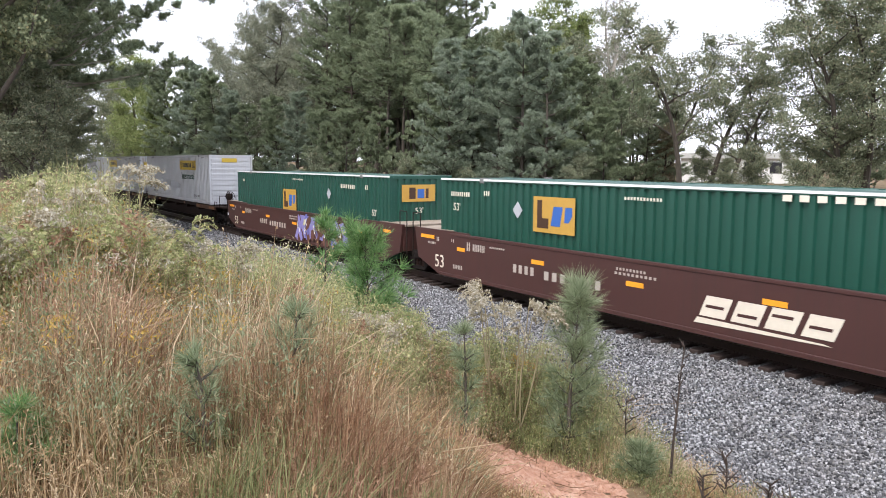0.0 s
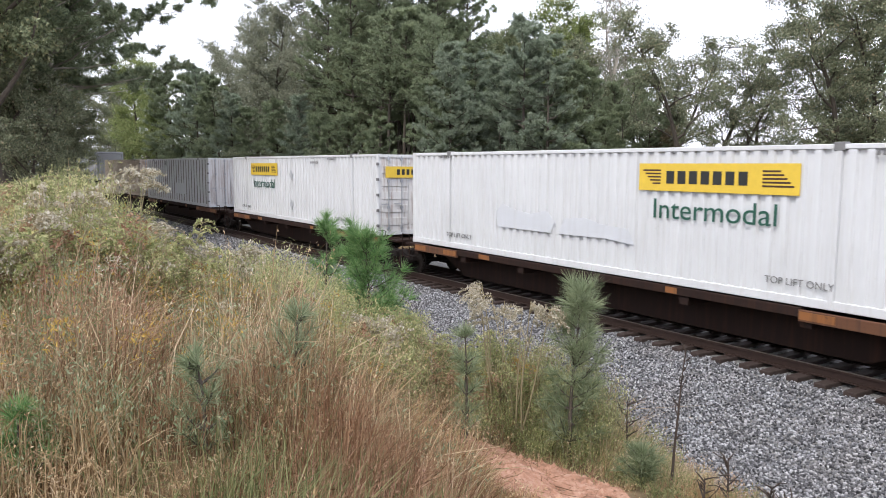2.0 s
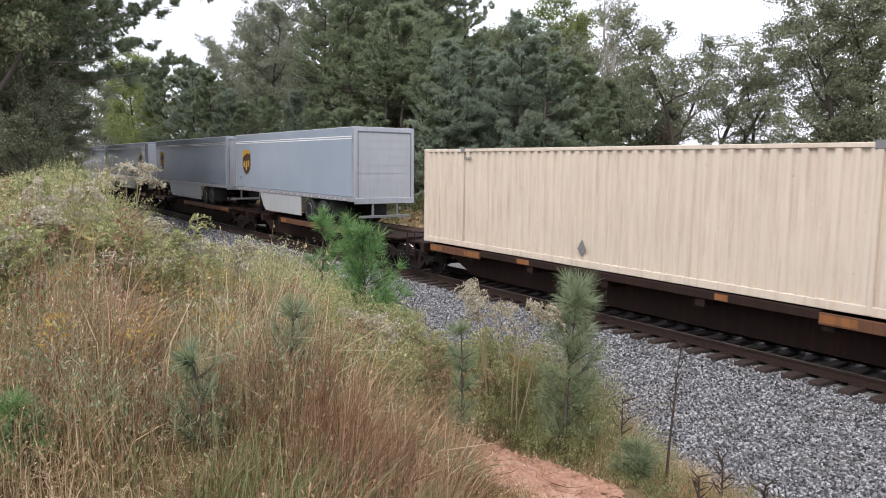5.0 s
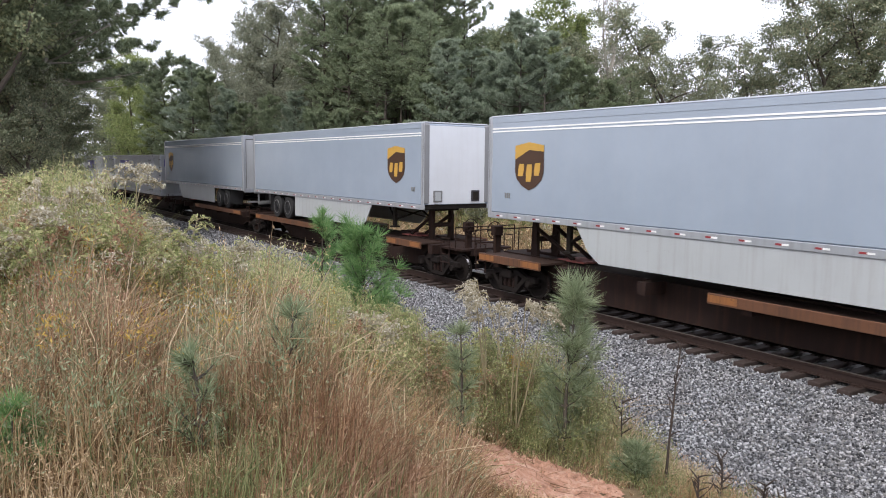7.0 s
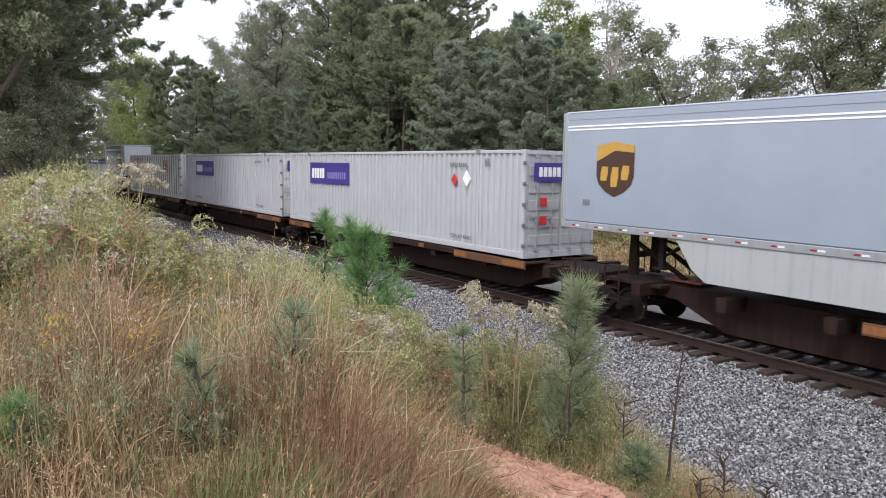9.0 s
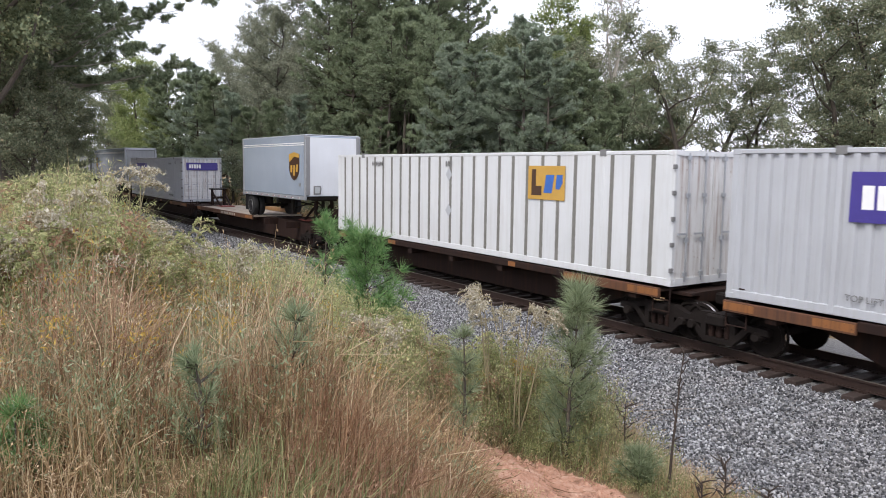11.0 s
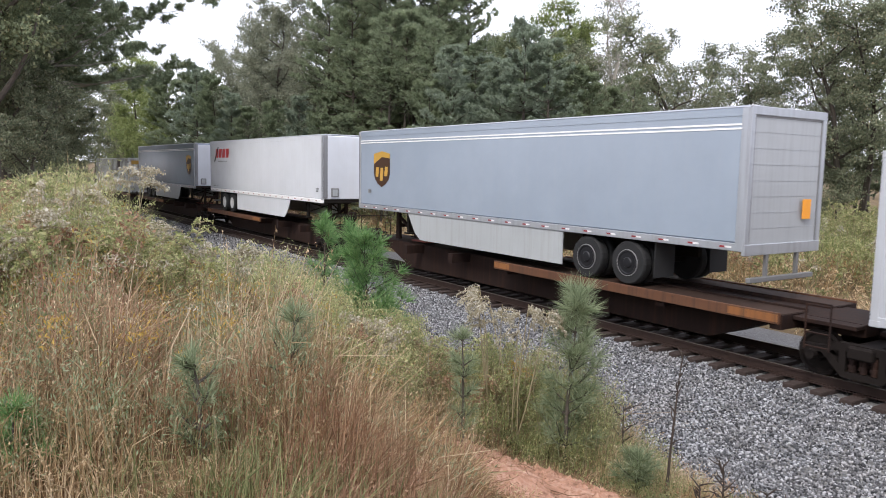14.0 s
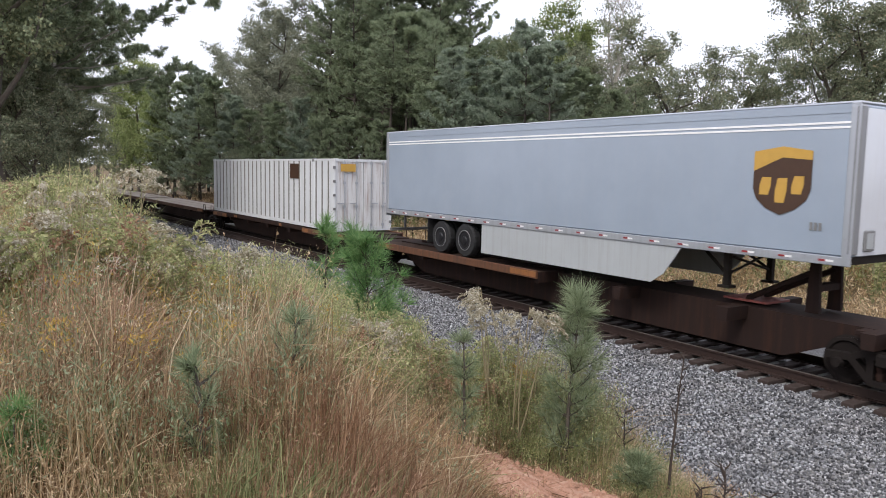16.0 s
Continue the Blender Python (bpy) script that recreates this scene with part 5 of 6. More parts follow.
def pine_tree(seed, height, spread, tufts, needle_mat, low=0.2, name="pine_tree", label="", needle=0.24, per=15, cone=0.5, bark=None):
    """A pine: straight trunk, whorled limbs with side shoots, needle brushes on the shoots."""
    rng, g = random.Random(seed), np.random.default_rng(seed)
    t = thing(name, label, "tree", "trees behind the track")
    m = Mesh()
    trunk = limb(m, rng, (0, 0, -0.3), (0, 0, 1), height, height * 0.010 + 0.05, 12, 0.02, 0.05)
    spots, ways = [], []
    whorls = int(height * 1.55)
    for k in range(whorls):
        f = low + (0.99 - low) * (k + rng.random() * 0.6) / whorls
        i = min(int(f * 12), 11)
        p = trunk[i].lerp(trunk[i + 1], min(1, f * 12 - i))
        for j in range(rng.choice((2, 3, 3, 4))):
            a = rng.uniform(0, 6.283)
            u = (f - low) / (1 - low)
            shape = ((1 - cone) * (0.55 + 1.2 * u) + cone * 1.15) * max(0.0, 1.02 - u) ** 0.7
            ln = spread * shape * rng.uniform(0.55, 1.2) + 0.25
            pts = limb(m, rng, p, (math.cos(a), math.sin(a), rng.uniform(-0.15, 0.40) + 0.35 * u), ln, 0.004 * height * (1.1 - f) + 0.008, 6, 0.09, 0.05, 5)
            for q0, q1 in zip(pts[1:], pts[2:] + pts[-1:]):
                d = (pts[-1] - pts[0]).normalized()
                side = Vector((-d.y, d.x, 0.0))
                for s in (-1, 1):
                    w = (d * rng.uniform(0.3, 0.9) + side * s * rng.uniform(0.4, 1.0) + Vector((0, 0, rng.uniform(0.0, 0.5)))).normalized()
                    tl = rng.uniform(0.25, 0.75) * (0.5 + 0.14 * ln)
                    b = q0.lerp(q1, rng.random())
                    m.tube(b, b + w * tl, 0.010, 0.004, 3, False)
                    for e in (0.45, 0.75, 1.0):
                        spots.append(tuple(b + w * (tl * e)))
                        ways.append(tuple(w + Vector((0, 0, 0.45))))
    part("trunk", m, bark or M_BARK, t)
    C, D = np.array(spots), np.array(ways)
    idx = g.integers(0, len(C), tufts) if tufts > len(C) else g.permutation(len(C))[:tufts]
    c = np.repeat(C[idx] + g.normal(0, 0.06, (len(idx), 3)), per, 0)
    d = np.repeat(D[idx], per, 0) * 0.75 + unit(g, len(c))
    d = d / np.linalg.norm(d, axis=1)[:, None] * (needle * g.uniform(0.6, 1.2, len(c)))[:, None]
    w = np.cross(d, unit(g, len(c)))
    w = w / (np.linalg.norm(w, axis=1)[:, None] + 1e-9) * needle * 0.07
    P = np.stack([c, c + d * 0.5 + w, c + d, c + d * 0.5 - w], 1).reshape(-1, 3)
    ob = new("crown", raw_mesh("crown", P, np.arange(len(P)).reshape(-1, 4), needle_mat))
    ob.parent = t
    return t


def build_trees():
    rng = random.Random(21)
    boughs = "dense pine with layered grey-green boughs behind the track"
    K = {
        "pine": pine_tree(1, 14, 3.3, 5200, M_PINE_B, 0.16, label=boughs, cone=0.8),
        "greenpine": pine_tree(2, 13, 3.4, 5000, M_PINE, 0.20, label="dark green pine with layered boughs behind the track", cone=0.6),
        "tallpine": pine_tree(3, 20, 3.6, 5200, M_PINE, 0.36, label="tall pine with a bare lower trunk behind the track", cone=0.2),
        "pole": pine_tree(10, 17, 2.6, 2000, M_PINE, 0.55, label="slender pine with a bare dark trunk in the wood", cone=0.2),
        "oak": broad_tree(4, 19, 5.0, 900, 60, M_LEAF, M_BARK, 0.085, 0.18, label="full dark green broadleaf tree behind the track", rad=(0.45, 0.95), limbs=20),
        "greyoak": broad_tree(9, 17, 5.2, 620, 62, M_LEAF_G, M_BARK, 0.075, 0.22, label="broad grey-green broadleaf tree with a lacy outline", rad=(0.35, 0.8), limbs=18),
        "lacy": broad_tree(5, 13.5, 3.6, 235, 50, M_LEAF_O, M_BARK, 0.062, 0.30, 0.10, label="thin crooked tree with dark limbs and sky showing through", rad=(0.28, 0.62), limbs=13, top=0.45, lean=0.04),
        "roundoak": broad_tree(12, 16, 4.2, 520, 56, M_LEAF_O, M_BARK, 0.070, 0.20, 0.08, label="leafy olive-green oak with a dark trunk", rad=(0.32, 0.78), limbs=17, top=0.40),
        "palebark": broad_tree(6, 16, 3.2, 90, 40, M_LEAF_G, M_BARKPALE, 0.055, 0.40, 0.09, label="half-bare tree with pale branches", rad=(0.25, 0.5), limbs=16, top=0.5, rise=(0.8, 1.8)),
        "bright": broad_tree(7, 14, 4.2, 520, 50, M_LEAF_L, M_BARK, 0.085, 0.12, label="bright yellow-green broadleaf tree beside the track", rad=(0.4, 0.8)),
        "small": broad_tree(8, 7, 2.4, 260, 40, M_LEAF_O, M_BARK, 0.060, 0.12, 0.12, label="small olive-green tree at the wood's edge", rad=(0.25, 0.55), limbs=12),
        "russet": broad_tree(13, 8, 2.2, 150, 40, M_LEAF_R, M_BARK, 0.060, 0.25, 0.12, label="small russet-leaved tree at the wood's edge", rad=(0.25, 0.5), limbs=11),
    }
    first = set()

    def stand(src, x, y, size):
        m = pose(x, y, float(ground_z(x, y)) - 0.05, 0, 0, rng.uniform(0, 360))
        if src.name not in first:
            first.add(src.name)
            src.matrix_basis = m @ Matrix.Scale(size, 4)
            return
        keep = src.matrix_basis.copy()
        src.scale = (size,) * 3
        copy_thing(src, m)
        src.matrix_basis = keep

    def put(kind, deg, r, size):
        if deg < 82.3:
            clear = 20.8 / math.cos(radians(deg))
            if r < clear:
                size, r = size * min(1.45, clear / r), clear
        stand(K[kind], *spot(deg, r), size)
    # the far end of the track
    for item in (("bright", 78.7, 92, 1.22), ("roundoak", 80.6, 96, 0.86), ("roundoak", 79.8, 110, 0.8), ("bright", 77.4, 100, 1.12), ("greenpine", 76.4, 92, 1.14), ("greenpine", 75.4, 88, 1.10), ("pine", 74.6, 84, 1.08), ("roundoak", 76.8, 120, 1.0), ("greenpine", 74.0, 96, 1.15), ("greyoak", 72.0, 100, 1.16), ("roundoak", 81.4, 84, 0.95),
                 ("lacy", 73.4, 112, 1.34), ("lacy", 74.4, 118, 1.30), ("greyoak", 72.6, 120, 0.95), ("oak", 79.2, 130, 0.75), ("greenpine", 73.3, 78, 0.98), ("small", 77.0, 88, 0.95), ("small", 75.6, 84, 0.9), ("russet", 79.6, 88, 1.0),
                 ("pine", 72.2, 74, 0.82), ("greyoak", 70.6, 86, 1.22), ("greyoak", 68.6, 80, 1.28), ("greenpine", 71.0, 70, 0.72), ("greenpine", 69.0, 64, 0.74), ("small", 70.2, 62, 0.9),
                 ("pine", 67.4, 60, 0.70), ("greyoak", 66.6, 72, 1.10), ("tallpine", 65.2, 68, 1.0), ("oak", 64.2, 74, 1.05), ("tallpine", 63.2, 62, 1.0), ("tallpine", 61.6, 58, 1.0), ("oak", 62.4, 70, 1.05),
                 ("greenpine", 65.8, 54, 0.62), ("greenpine", 63.8, 52, 0.60), ("small", 64.8, 50, 0.85), ("tallpine", 59.6, 60, 0.98), ("oak", 60.2, 72, 1.0), ("tallpine", 58.0, 62, 1.05), ("oak", 57.4, 70, 1.0),
                 ("greenpine", 61.2, 50, 0.58), ("small", 60.0, 48, 0.7)):
        put(*item)
    # the pines opposite, and the half-bare tree behind them
    for item in (("pine", 56.0, 47, 0.84), ("pine", 54.2, 50, 0.80), ("tallpine", 54.8, 62, 0.95), ("tallpine", 56.6, 60, 0.95), ("oak", 53.0, 66, 0.78), ("pine", 52.2, 48, 0.78), ("pine", 50.4, 46, 0.90), ("greenpine", 49.2, 50, 0.86), ("pine", 48.6, 45, 0.82),
                 ("greenpine", 47.2, 46, 0.74), ("greenpine", 45.8, 47, 0.72), ("greenpine", 44.3, 46, 0.52), ("oak", 50.4, 64, 0.68), ("bright", 46.9, 58, 1.12), ("bright", 48.0, 62, 1.1), ("greenpine", 57.6, 48, 0.72), ("small", 52.8, 43, 0.6), ("small", 47.8, 43, 0.65),
                 ("palebark", 44.6, 54, 1.06), ("palebark", 43.6, 58, 1.08), ("lacy", 43.0, 54, 1.12), ("lacy", 45.2, 60, 1.2)):
        put(*item)
    # the thin trees along the clearing
    for item in (("greenpine", 43.0, 49, 0.56), ("greenpine", 41.2, 50, 0.58), ("lacy", 41.6, 54, 0.92), ("russet", 40.2, 52, 0.9), ("greenpine", 39.6, 53, 0.52), ("lacy", 38.6, 47, 1.04), ("lacy", 37.2, 50, 1.0), ("lacy", 40.4, 54, 1.02), ("lacy", 35.8, 48, 0.84), ("small", 35.4, 47, 0.6),
                 ("small", 37.2, 50, 0.7), ("roundoak", 28.2, 45, 0.92), ("roundoak", 29.8, 47, 0.80), ("lacy", 34.4, 52, 0.85), ("small", 33.4, 45, 0.75), ("lacy", 27.2, 46, 1.0), ("small", 31.0, 42, 0.72),
                 ("small", 28.8, 43, 0.72), ("greenpine", 27.4, 50, 0.70), ("lacy", 26.6, 46, 0.70), ("roundoak", 23.0, 44, 1.0), ("lacy", 18.0, 42, 1.0), ("roundoak", 12.0, 44, 1.0)):
        put(*item)
    # bare trunks within the wood, and the wood behind them
    for k in range(36):
        deg = 41.0 + k * 0.60 + rng.uniform(-0.4, 0.4)
        put("pole", deg, rng.uniform(50, 66), rng.uniform(0.50, 0.62) if deg < 57 else rng.uniform(0.80, 1.0))
    for k in range(22):
        put(rng.choice(["oak", "greyoak", "tallpine"]), 46 + k * 1.15 + rng.uniform(-0.5, 0.5), rng.uniform(76, 105), rng.uniform(0.8, 1.0))
    for k in range(16):
        put(rng.choice(["small", "greenpine"]), 45 + k * 1.4 + rng.uniform(-0.5, 0.5), rng.uniform(66, 82), rng.uniform(0.5, 0.7))
    for k in range(9):
        put("small", 24 + k * 2.4, rng.uniform(76, 95), rng.uniform(0.6, 0.85))
    # the near bank: a large pine over broadleaf trees, going on along the track
    big = pine_tree(31, 22, 9.4, 13000, M_PINE, 0.34, label="large dark pine with a pale trunk on the near bank", needle=0.36, cone=0.3, bark=M_BARKPALE)
    K["big"] = big
    stand(big, *spot(84.2, 50), 1.0)
    stand(big, *spot(88.6, 44), 0.95)
    stand(big, *spot(85.8, 62), 1.05)
    for item in (("oak", 86.8, 66, 0.9), ("oak", 86.0, 82, 1.0), ("roundoak", 85.6, 47, 0.62), ("roundoak", 87.2, 42, 0.62), ("oak", 88.8, 48, 0.62), ("roundoak", 83.0, 60, 0.52), ("small", 84.9, 45, 0.85), ("small", 86.2, 40, 0.9),
                 ("small", 82.6, 58, 0.9), ("small", 83.5, 50, 0.8), ("roundoak", 82.8, 68, 0.50), ("oak", 84.4, 72, 0.95), ("oak", 83.0, 84, 0.85), ("small", 87.6, 38, 0.9)):
        put(*item)
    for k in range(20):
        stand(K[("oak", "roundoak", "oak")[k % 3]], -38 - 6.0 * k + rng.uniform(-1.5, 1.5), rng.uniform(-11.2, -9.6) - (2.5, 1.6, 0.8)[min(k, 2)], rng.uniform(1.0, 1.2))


def clay_mask(x, y):
    u, v = (x + 5.77) * 0.98 - (y + 9.19) * 0.2, (x + 5.77) * 0.2 + (y + 9.19) * 0.98
    return (u / 1.25) ** 2 + (v / 0.95) ** 2 + 0.25 * np.sin(x * 5.1 + y * 3.3) * np.sin(y * 6.7)


def cover(x, y):
    """How tall the growth stands: low towards the gravel, tall on the crest."""
    b = np.degrees(np.arctan2(EYE[0] - x, y - EYE[1]))
    side = np.interp(b, [20, 32, 40, 46, 52, 58, 66, 70, 73, 75, 78, 80, 82.5, 85, 87, 95], [0.28, 0.38, 0.62, 1.15, 1.06, 0.84, 1.12, 1.22, 0.98, 0.76, 0.80, 1.08, 1.34, 1.05, 0.82, 0.85])
    open_ = 0.22 + 0.78 * smooth(0.8, 3.2, clay_mask(x, y - 0.25))
    near = 0.5 + 0.5 * smooth(2.6, 6.5, np.hypot(x - EYE[0], y - EYE[1]))
    r = np.hypot(x - EYE[0], y - EYE[1])
    path = smooth(36, 41, b) * smooth(56, 51, b)
    near = near * (1 - 0.70 * path * smooth(8.4, 7.2, r)) * (1 + 0.30 * path * smooth(8.8, 9.6, r))
    return side * near * open_ * (0.60 + 0.40 * smooth(0.0, 1.6, bank_edge(x) - y))


def scatter(rng, n, r0, r1, d0, d1, power=1.0):
    """Places in a wedge before the camera, thinning with distance."""
    u = rng.random(n)
    r = r0 * (r1 / r0) ** (u ** power)
    a = np.radians(rng.uniform(d0, d1, n))
    return EYE[0] - r * np.sin(a), EYE[1] + r * np.cos(a), r


def grass_object(name, label, mat, n, seed, hmin, hmax, width, d0=22, d1=93, r0=2.3, r1=42, clump=None, lean=0.8, heads=0.0, tuft=0):
    """Blades in a wedge before the camera; with tuft, gathered in bunches of about that many."""
    g = np.random.default_rng(seed)
    x, y, r = scatter(g, n // tuft if tuft else n, r0, r1, d0, d1)
    if tuft:
        k = g.integers(0, len(x), n)
        wide = (0.035 + 0.05 * g.random(len(x)))[k]
        x, y, r = x[k] + g.normal(0, 1, n) * wide, y[k] + g.normal(0, 1, n) * wide, r[k]
    keep = (y < bank_edge(x) - 0.15) & (clay_mask(x, y) > 0.72 + 0.5 * g.random(n))
    if clump is not None:
        f = np.sin(x * clump + seed) * np.sin(y * clump * 1.3 + seed * 2) + 0.5 * np.sin((x + y) * clump * 2.1)
        keep &= f > g.uniform(-0.3, 0.5, n)
    x, y, r = x[keep], y[keep], r[keep]
    n = len(x)
    z = ground_z(x, y)
    base = np.stack([x, y, z - 0.03], -1)
    h = g.uniform(hmin, hmax, n) * cover(x, y)
    h = h * (0.85 + 0.30 * np.sin(x * 1.9 + seed + 1.6 * np.sin(y * 1.3)) + 0.22 * np.sin(y * 2.9 - x * 1.1 + 2 * seed))
    a = 0.98 + 0.9 * np.sin(x * 0.9 + 1.3 * y) + 0.7 * np.sin(1.7 * x - 0.6 * y + seed) + g.normal(0, 1.1, n)
    dirn = np.stack([np.cos(a), np.sin(a), np.zeros(n)], -1)
    k = h * lean * g.random(n) ** 1.3
    up = np.stack([np.zeros(n), np.zeros(n), np.sqrt(np.maximum(h * h - k * k, 0.04 * h * h))], -1)
    tip = base + up + dirn * k[:, None]
    bend = (-dirn * 0.5 + np.array([0, 0, 0.35])) * (k * 0.45)[:, None] + unit(g, n) * (h * 0.04)[:, None]
    v, f = strips(g, base, tip, width * (0.7 + 0.05 * r) * g.uniform(0.6, 1.4, n), bend)
    if heads:
        pick = np.nonzero(g.random(n) < heads)[0]
        q = np.repeat(pick, 7)
        u = 1 - 0.22 * g.random(len(q))
        c = base[q] + (tip - base)[q] * u[:, None] + bend[q] * (4 * u * (1 - u))[:, None] + g.normal(0, 0.008, (len(q), 3))
        hv, hf = leaf_quads(g, c, 0.010 * (0.8 + 0.05 * r[q]), 0.35, (tip - base)[q] * 2)
        v, f = np.concatenate([v, hv]), np.concatenate([f, hf + len(v)])
    ob = new(name, raw_mesh(name, v, f, mat))
    return tagged(ob, label, "grass", kind="stuff")


def weeds_object(name, label, mat, n, seed, hmin, hmax, leaf, per, d0=22, d1=93, r0=3.5, r1=42, clump=None, plume=0.5, far=None, category="weeds", lowest=0.0):
    """Upright weeds with small leaves, denser towards the tip."""
    g = np.random.default_rng(seed)
    if far:
        x = g.uniform(far[0], far[1], n)
        y = g.uniform(far[2], far[3], n)
        r = np.hypot(x, y + 14)
    else:
        x, y, r = scatter(g, n, r0, r1, d0, d1)
        keep = (y < bank_edge(x) - 0.2) & (clay_mask(x, y) > 1.6)
        if clump is not None:
            f = np.sin(x * clump + seed) * np.sin(y * clump * 1.3 + seed * 2) + 0.5 * np.sin((x + y) * clump * 2.1)
            keep &= f > g.uniform(-0.2, 0.5, n)
        x, y, r = x[keep], y[keep], r[keep]
    n = len(x)
    z = ground_z(x, y)
    h = g.uniform(hmin, hmax, n)
    if far:
        h = h * (0.75 + 0.28 * np.sin(x * 0.55 + 1.7 * np.sin(y * 0.4)) + 0.16 * np.sin(y * 1.1 + x * 0.9))
    else:
        h = h * cover(x, y)
    dx, dy = g.normal(0, 0.12, n) * h + 0.08 * h, g.normal(0, 0.12, n) * h
    u = lowest + (1 - lowest) * g.random((n, per)) ** plume
    cx = x[:, None] + dx[:, None] * u ** 2 + g.normal(0, 1, (n, per)) * (0.05 + 0.10 * h[:, None] * (1.05 - u) * (u > 0.2))
    cy = y[:, None] + dy[:, None] * u ** 2 + g.normal(0, 1, (n, per)) * (0.05 + 0.10 * h[:, None] * (1.05 - u) * (u > 0.2))
    cz = z[:, None] + h[:, None] * u
    c = np.stack([cx, cy, cz], -1).reshape(-1, 3)
    size = np.repeat(leaf * (0.8 + 0.035 * r), per)
    v, f = leaf_quads(g, c, size, 0.24, np.array([0, 0, 0.9]))
    base = np.stack([x, y, z - 0.02], -1)
    tip = base + np.stack([dx, dy, h], -1)
    v2, f2 = strips(g, base, tip, np.full(n, 0.012) * (0.7 + 0.05 * r), np.zeros((n, 3)))
    me = raw_mesh(name, np.concatenate([v, v2]), np.concatenate([f, f2 + len(v)]), mat)
    me.materials.append(M_STRAW)
    me.polygons.foreach_set("material_index", np.concatenate([np.zeros(len(f), np.int32), np.ones(len(f2), np.int32)]))
    ob = new(name, me)
    return tagged(ob, label, category, kind="stuff")


def sapling(seed, deg, r, height, spread, mat, needle=0.16, brushes=150, label="young green pine sapling among dry grass", dense=26):
    """A young pine: stem, up-turned side shoots, long needles in brushes."""
    rng, g = random.Random(seed), np.random.default_rng(seed)
    t = thing("pine_sapling", label, "sapling", "pine saplings on the bank")
    m = Mesh()
    stem = limb(m, rng, (0, 0, -0.05), (0, 0, 1), height * 0.93, 0.008 + height * 0.008, 8, 0.03, 0.05)
    cs, ds = [], []
    whorls = max(4, brushes // 7)
    for k in range(whorls):
        f = 0.12 + 0.86 * (k + 0.5 * rng.random()) / whorls
        p = stem[min(int(f * 8), 7)].lerp(stem[min(int(f * 8), 7) + 1], f * 8 % 1)
        for _ in range(rng.choice((4, 5, 6))):
            a = rng.uniform(0, 6.283)
            d = Vector((math.cos(a), math.sin(a), 0.35 + 0.5 * rng.random()))
            ln = spread * (1.15 - f) ** 0.6 * rng.uniform(0.5, 1.15)
            pts = limb(m, rng, p, d, ln, 0.006, 4, 0.08, 0.10)
            for q0, q1 in zip(pts[1:], pts[2:] + [pts[-1] * 2 - pts[-2]]):
                cs.append(tuple(q0))
                ds.append(tuple((q1 - q0).normalized() * 0.8))
            cs.append(tuple(pts[-1]))
            ds.append(tuple((pts[-1] - pts[-2]).normalized() * 1.2))
    for k in range(8):
        cs.append(tuple(stem[-1].lerp(stem[-2], rng.random() * 0.8)))
        ds.append((0, 0, 1.0))
    part("stem", m, M_BARK, t)
    c = np.repeat(np.array(cs), dense, 0)
    d = np.repeat(np.array(ds), dense, 0) + unit(g, len(c)) * 0.8
    d = d / np.linalg.norm(d, axis=1)[:, None] * (needle * g.uniform(0.6, 1.2, len(c)))[:, None]
    v, f = strips(g, c, c + d, np.full(len(c), 0.0030 + 0.0003 * r), np.zeros_like(c))
    ob = new("needles", raw_mesh("needles", v, f, mat))
    ob.parent = t
    x, y = spot(deg, r)
    t.matrix_basis = pose(x, y, float(ground_z(x, y)))
    return t


def dead_stalk(seed, deg, r, height, label="dark dead weed stalk with bare twigs", twigs=10, mat=None):
    rng = random.Random(seed)
    x, y = spot(deg, r)
    t = thing("dead_stalk", label, "stalk", "dead stalks on the bank")
    m = Mesh()
    stem = limb(m, rng, (0, 0, -0.05), (0, 0, 1), height, 0.014, 8, 0.025, 0.03)
    part("stem", m, mat or M_STALK, t)
    for k in range(twigs):
        tw = Mesh()
        f = 0.35 + 0.65 * (k + rng.random()) / twigs
        p = stem[min(int(f * 8), 7)].lerp(stem[min(int(f * 8), 7) + 1], f * 8 % 1)
        a = rng.uniform(0, 6.283)
        limb(tw, rng, p, (math.cos(a), math.sin(a), 0.9), rng.uniform(0.08, 0.24), 0.006, 3, 0.2, 0.05)
        part("twig", tw, mat or M_STALK, t)
    t.matrix_basis = pose(x, y, float(ground_z(x, y)))


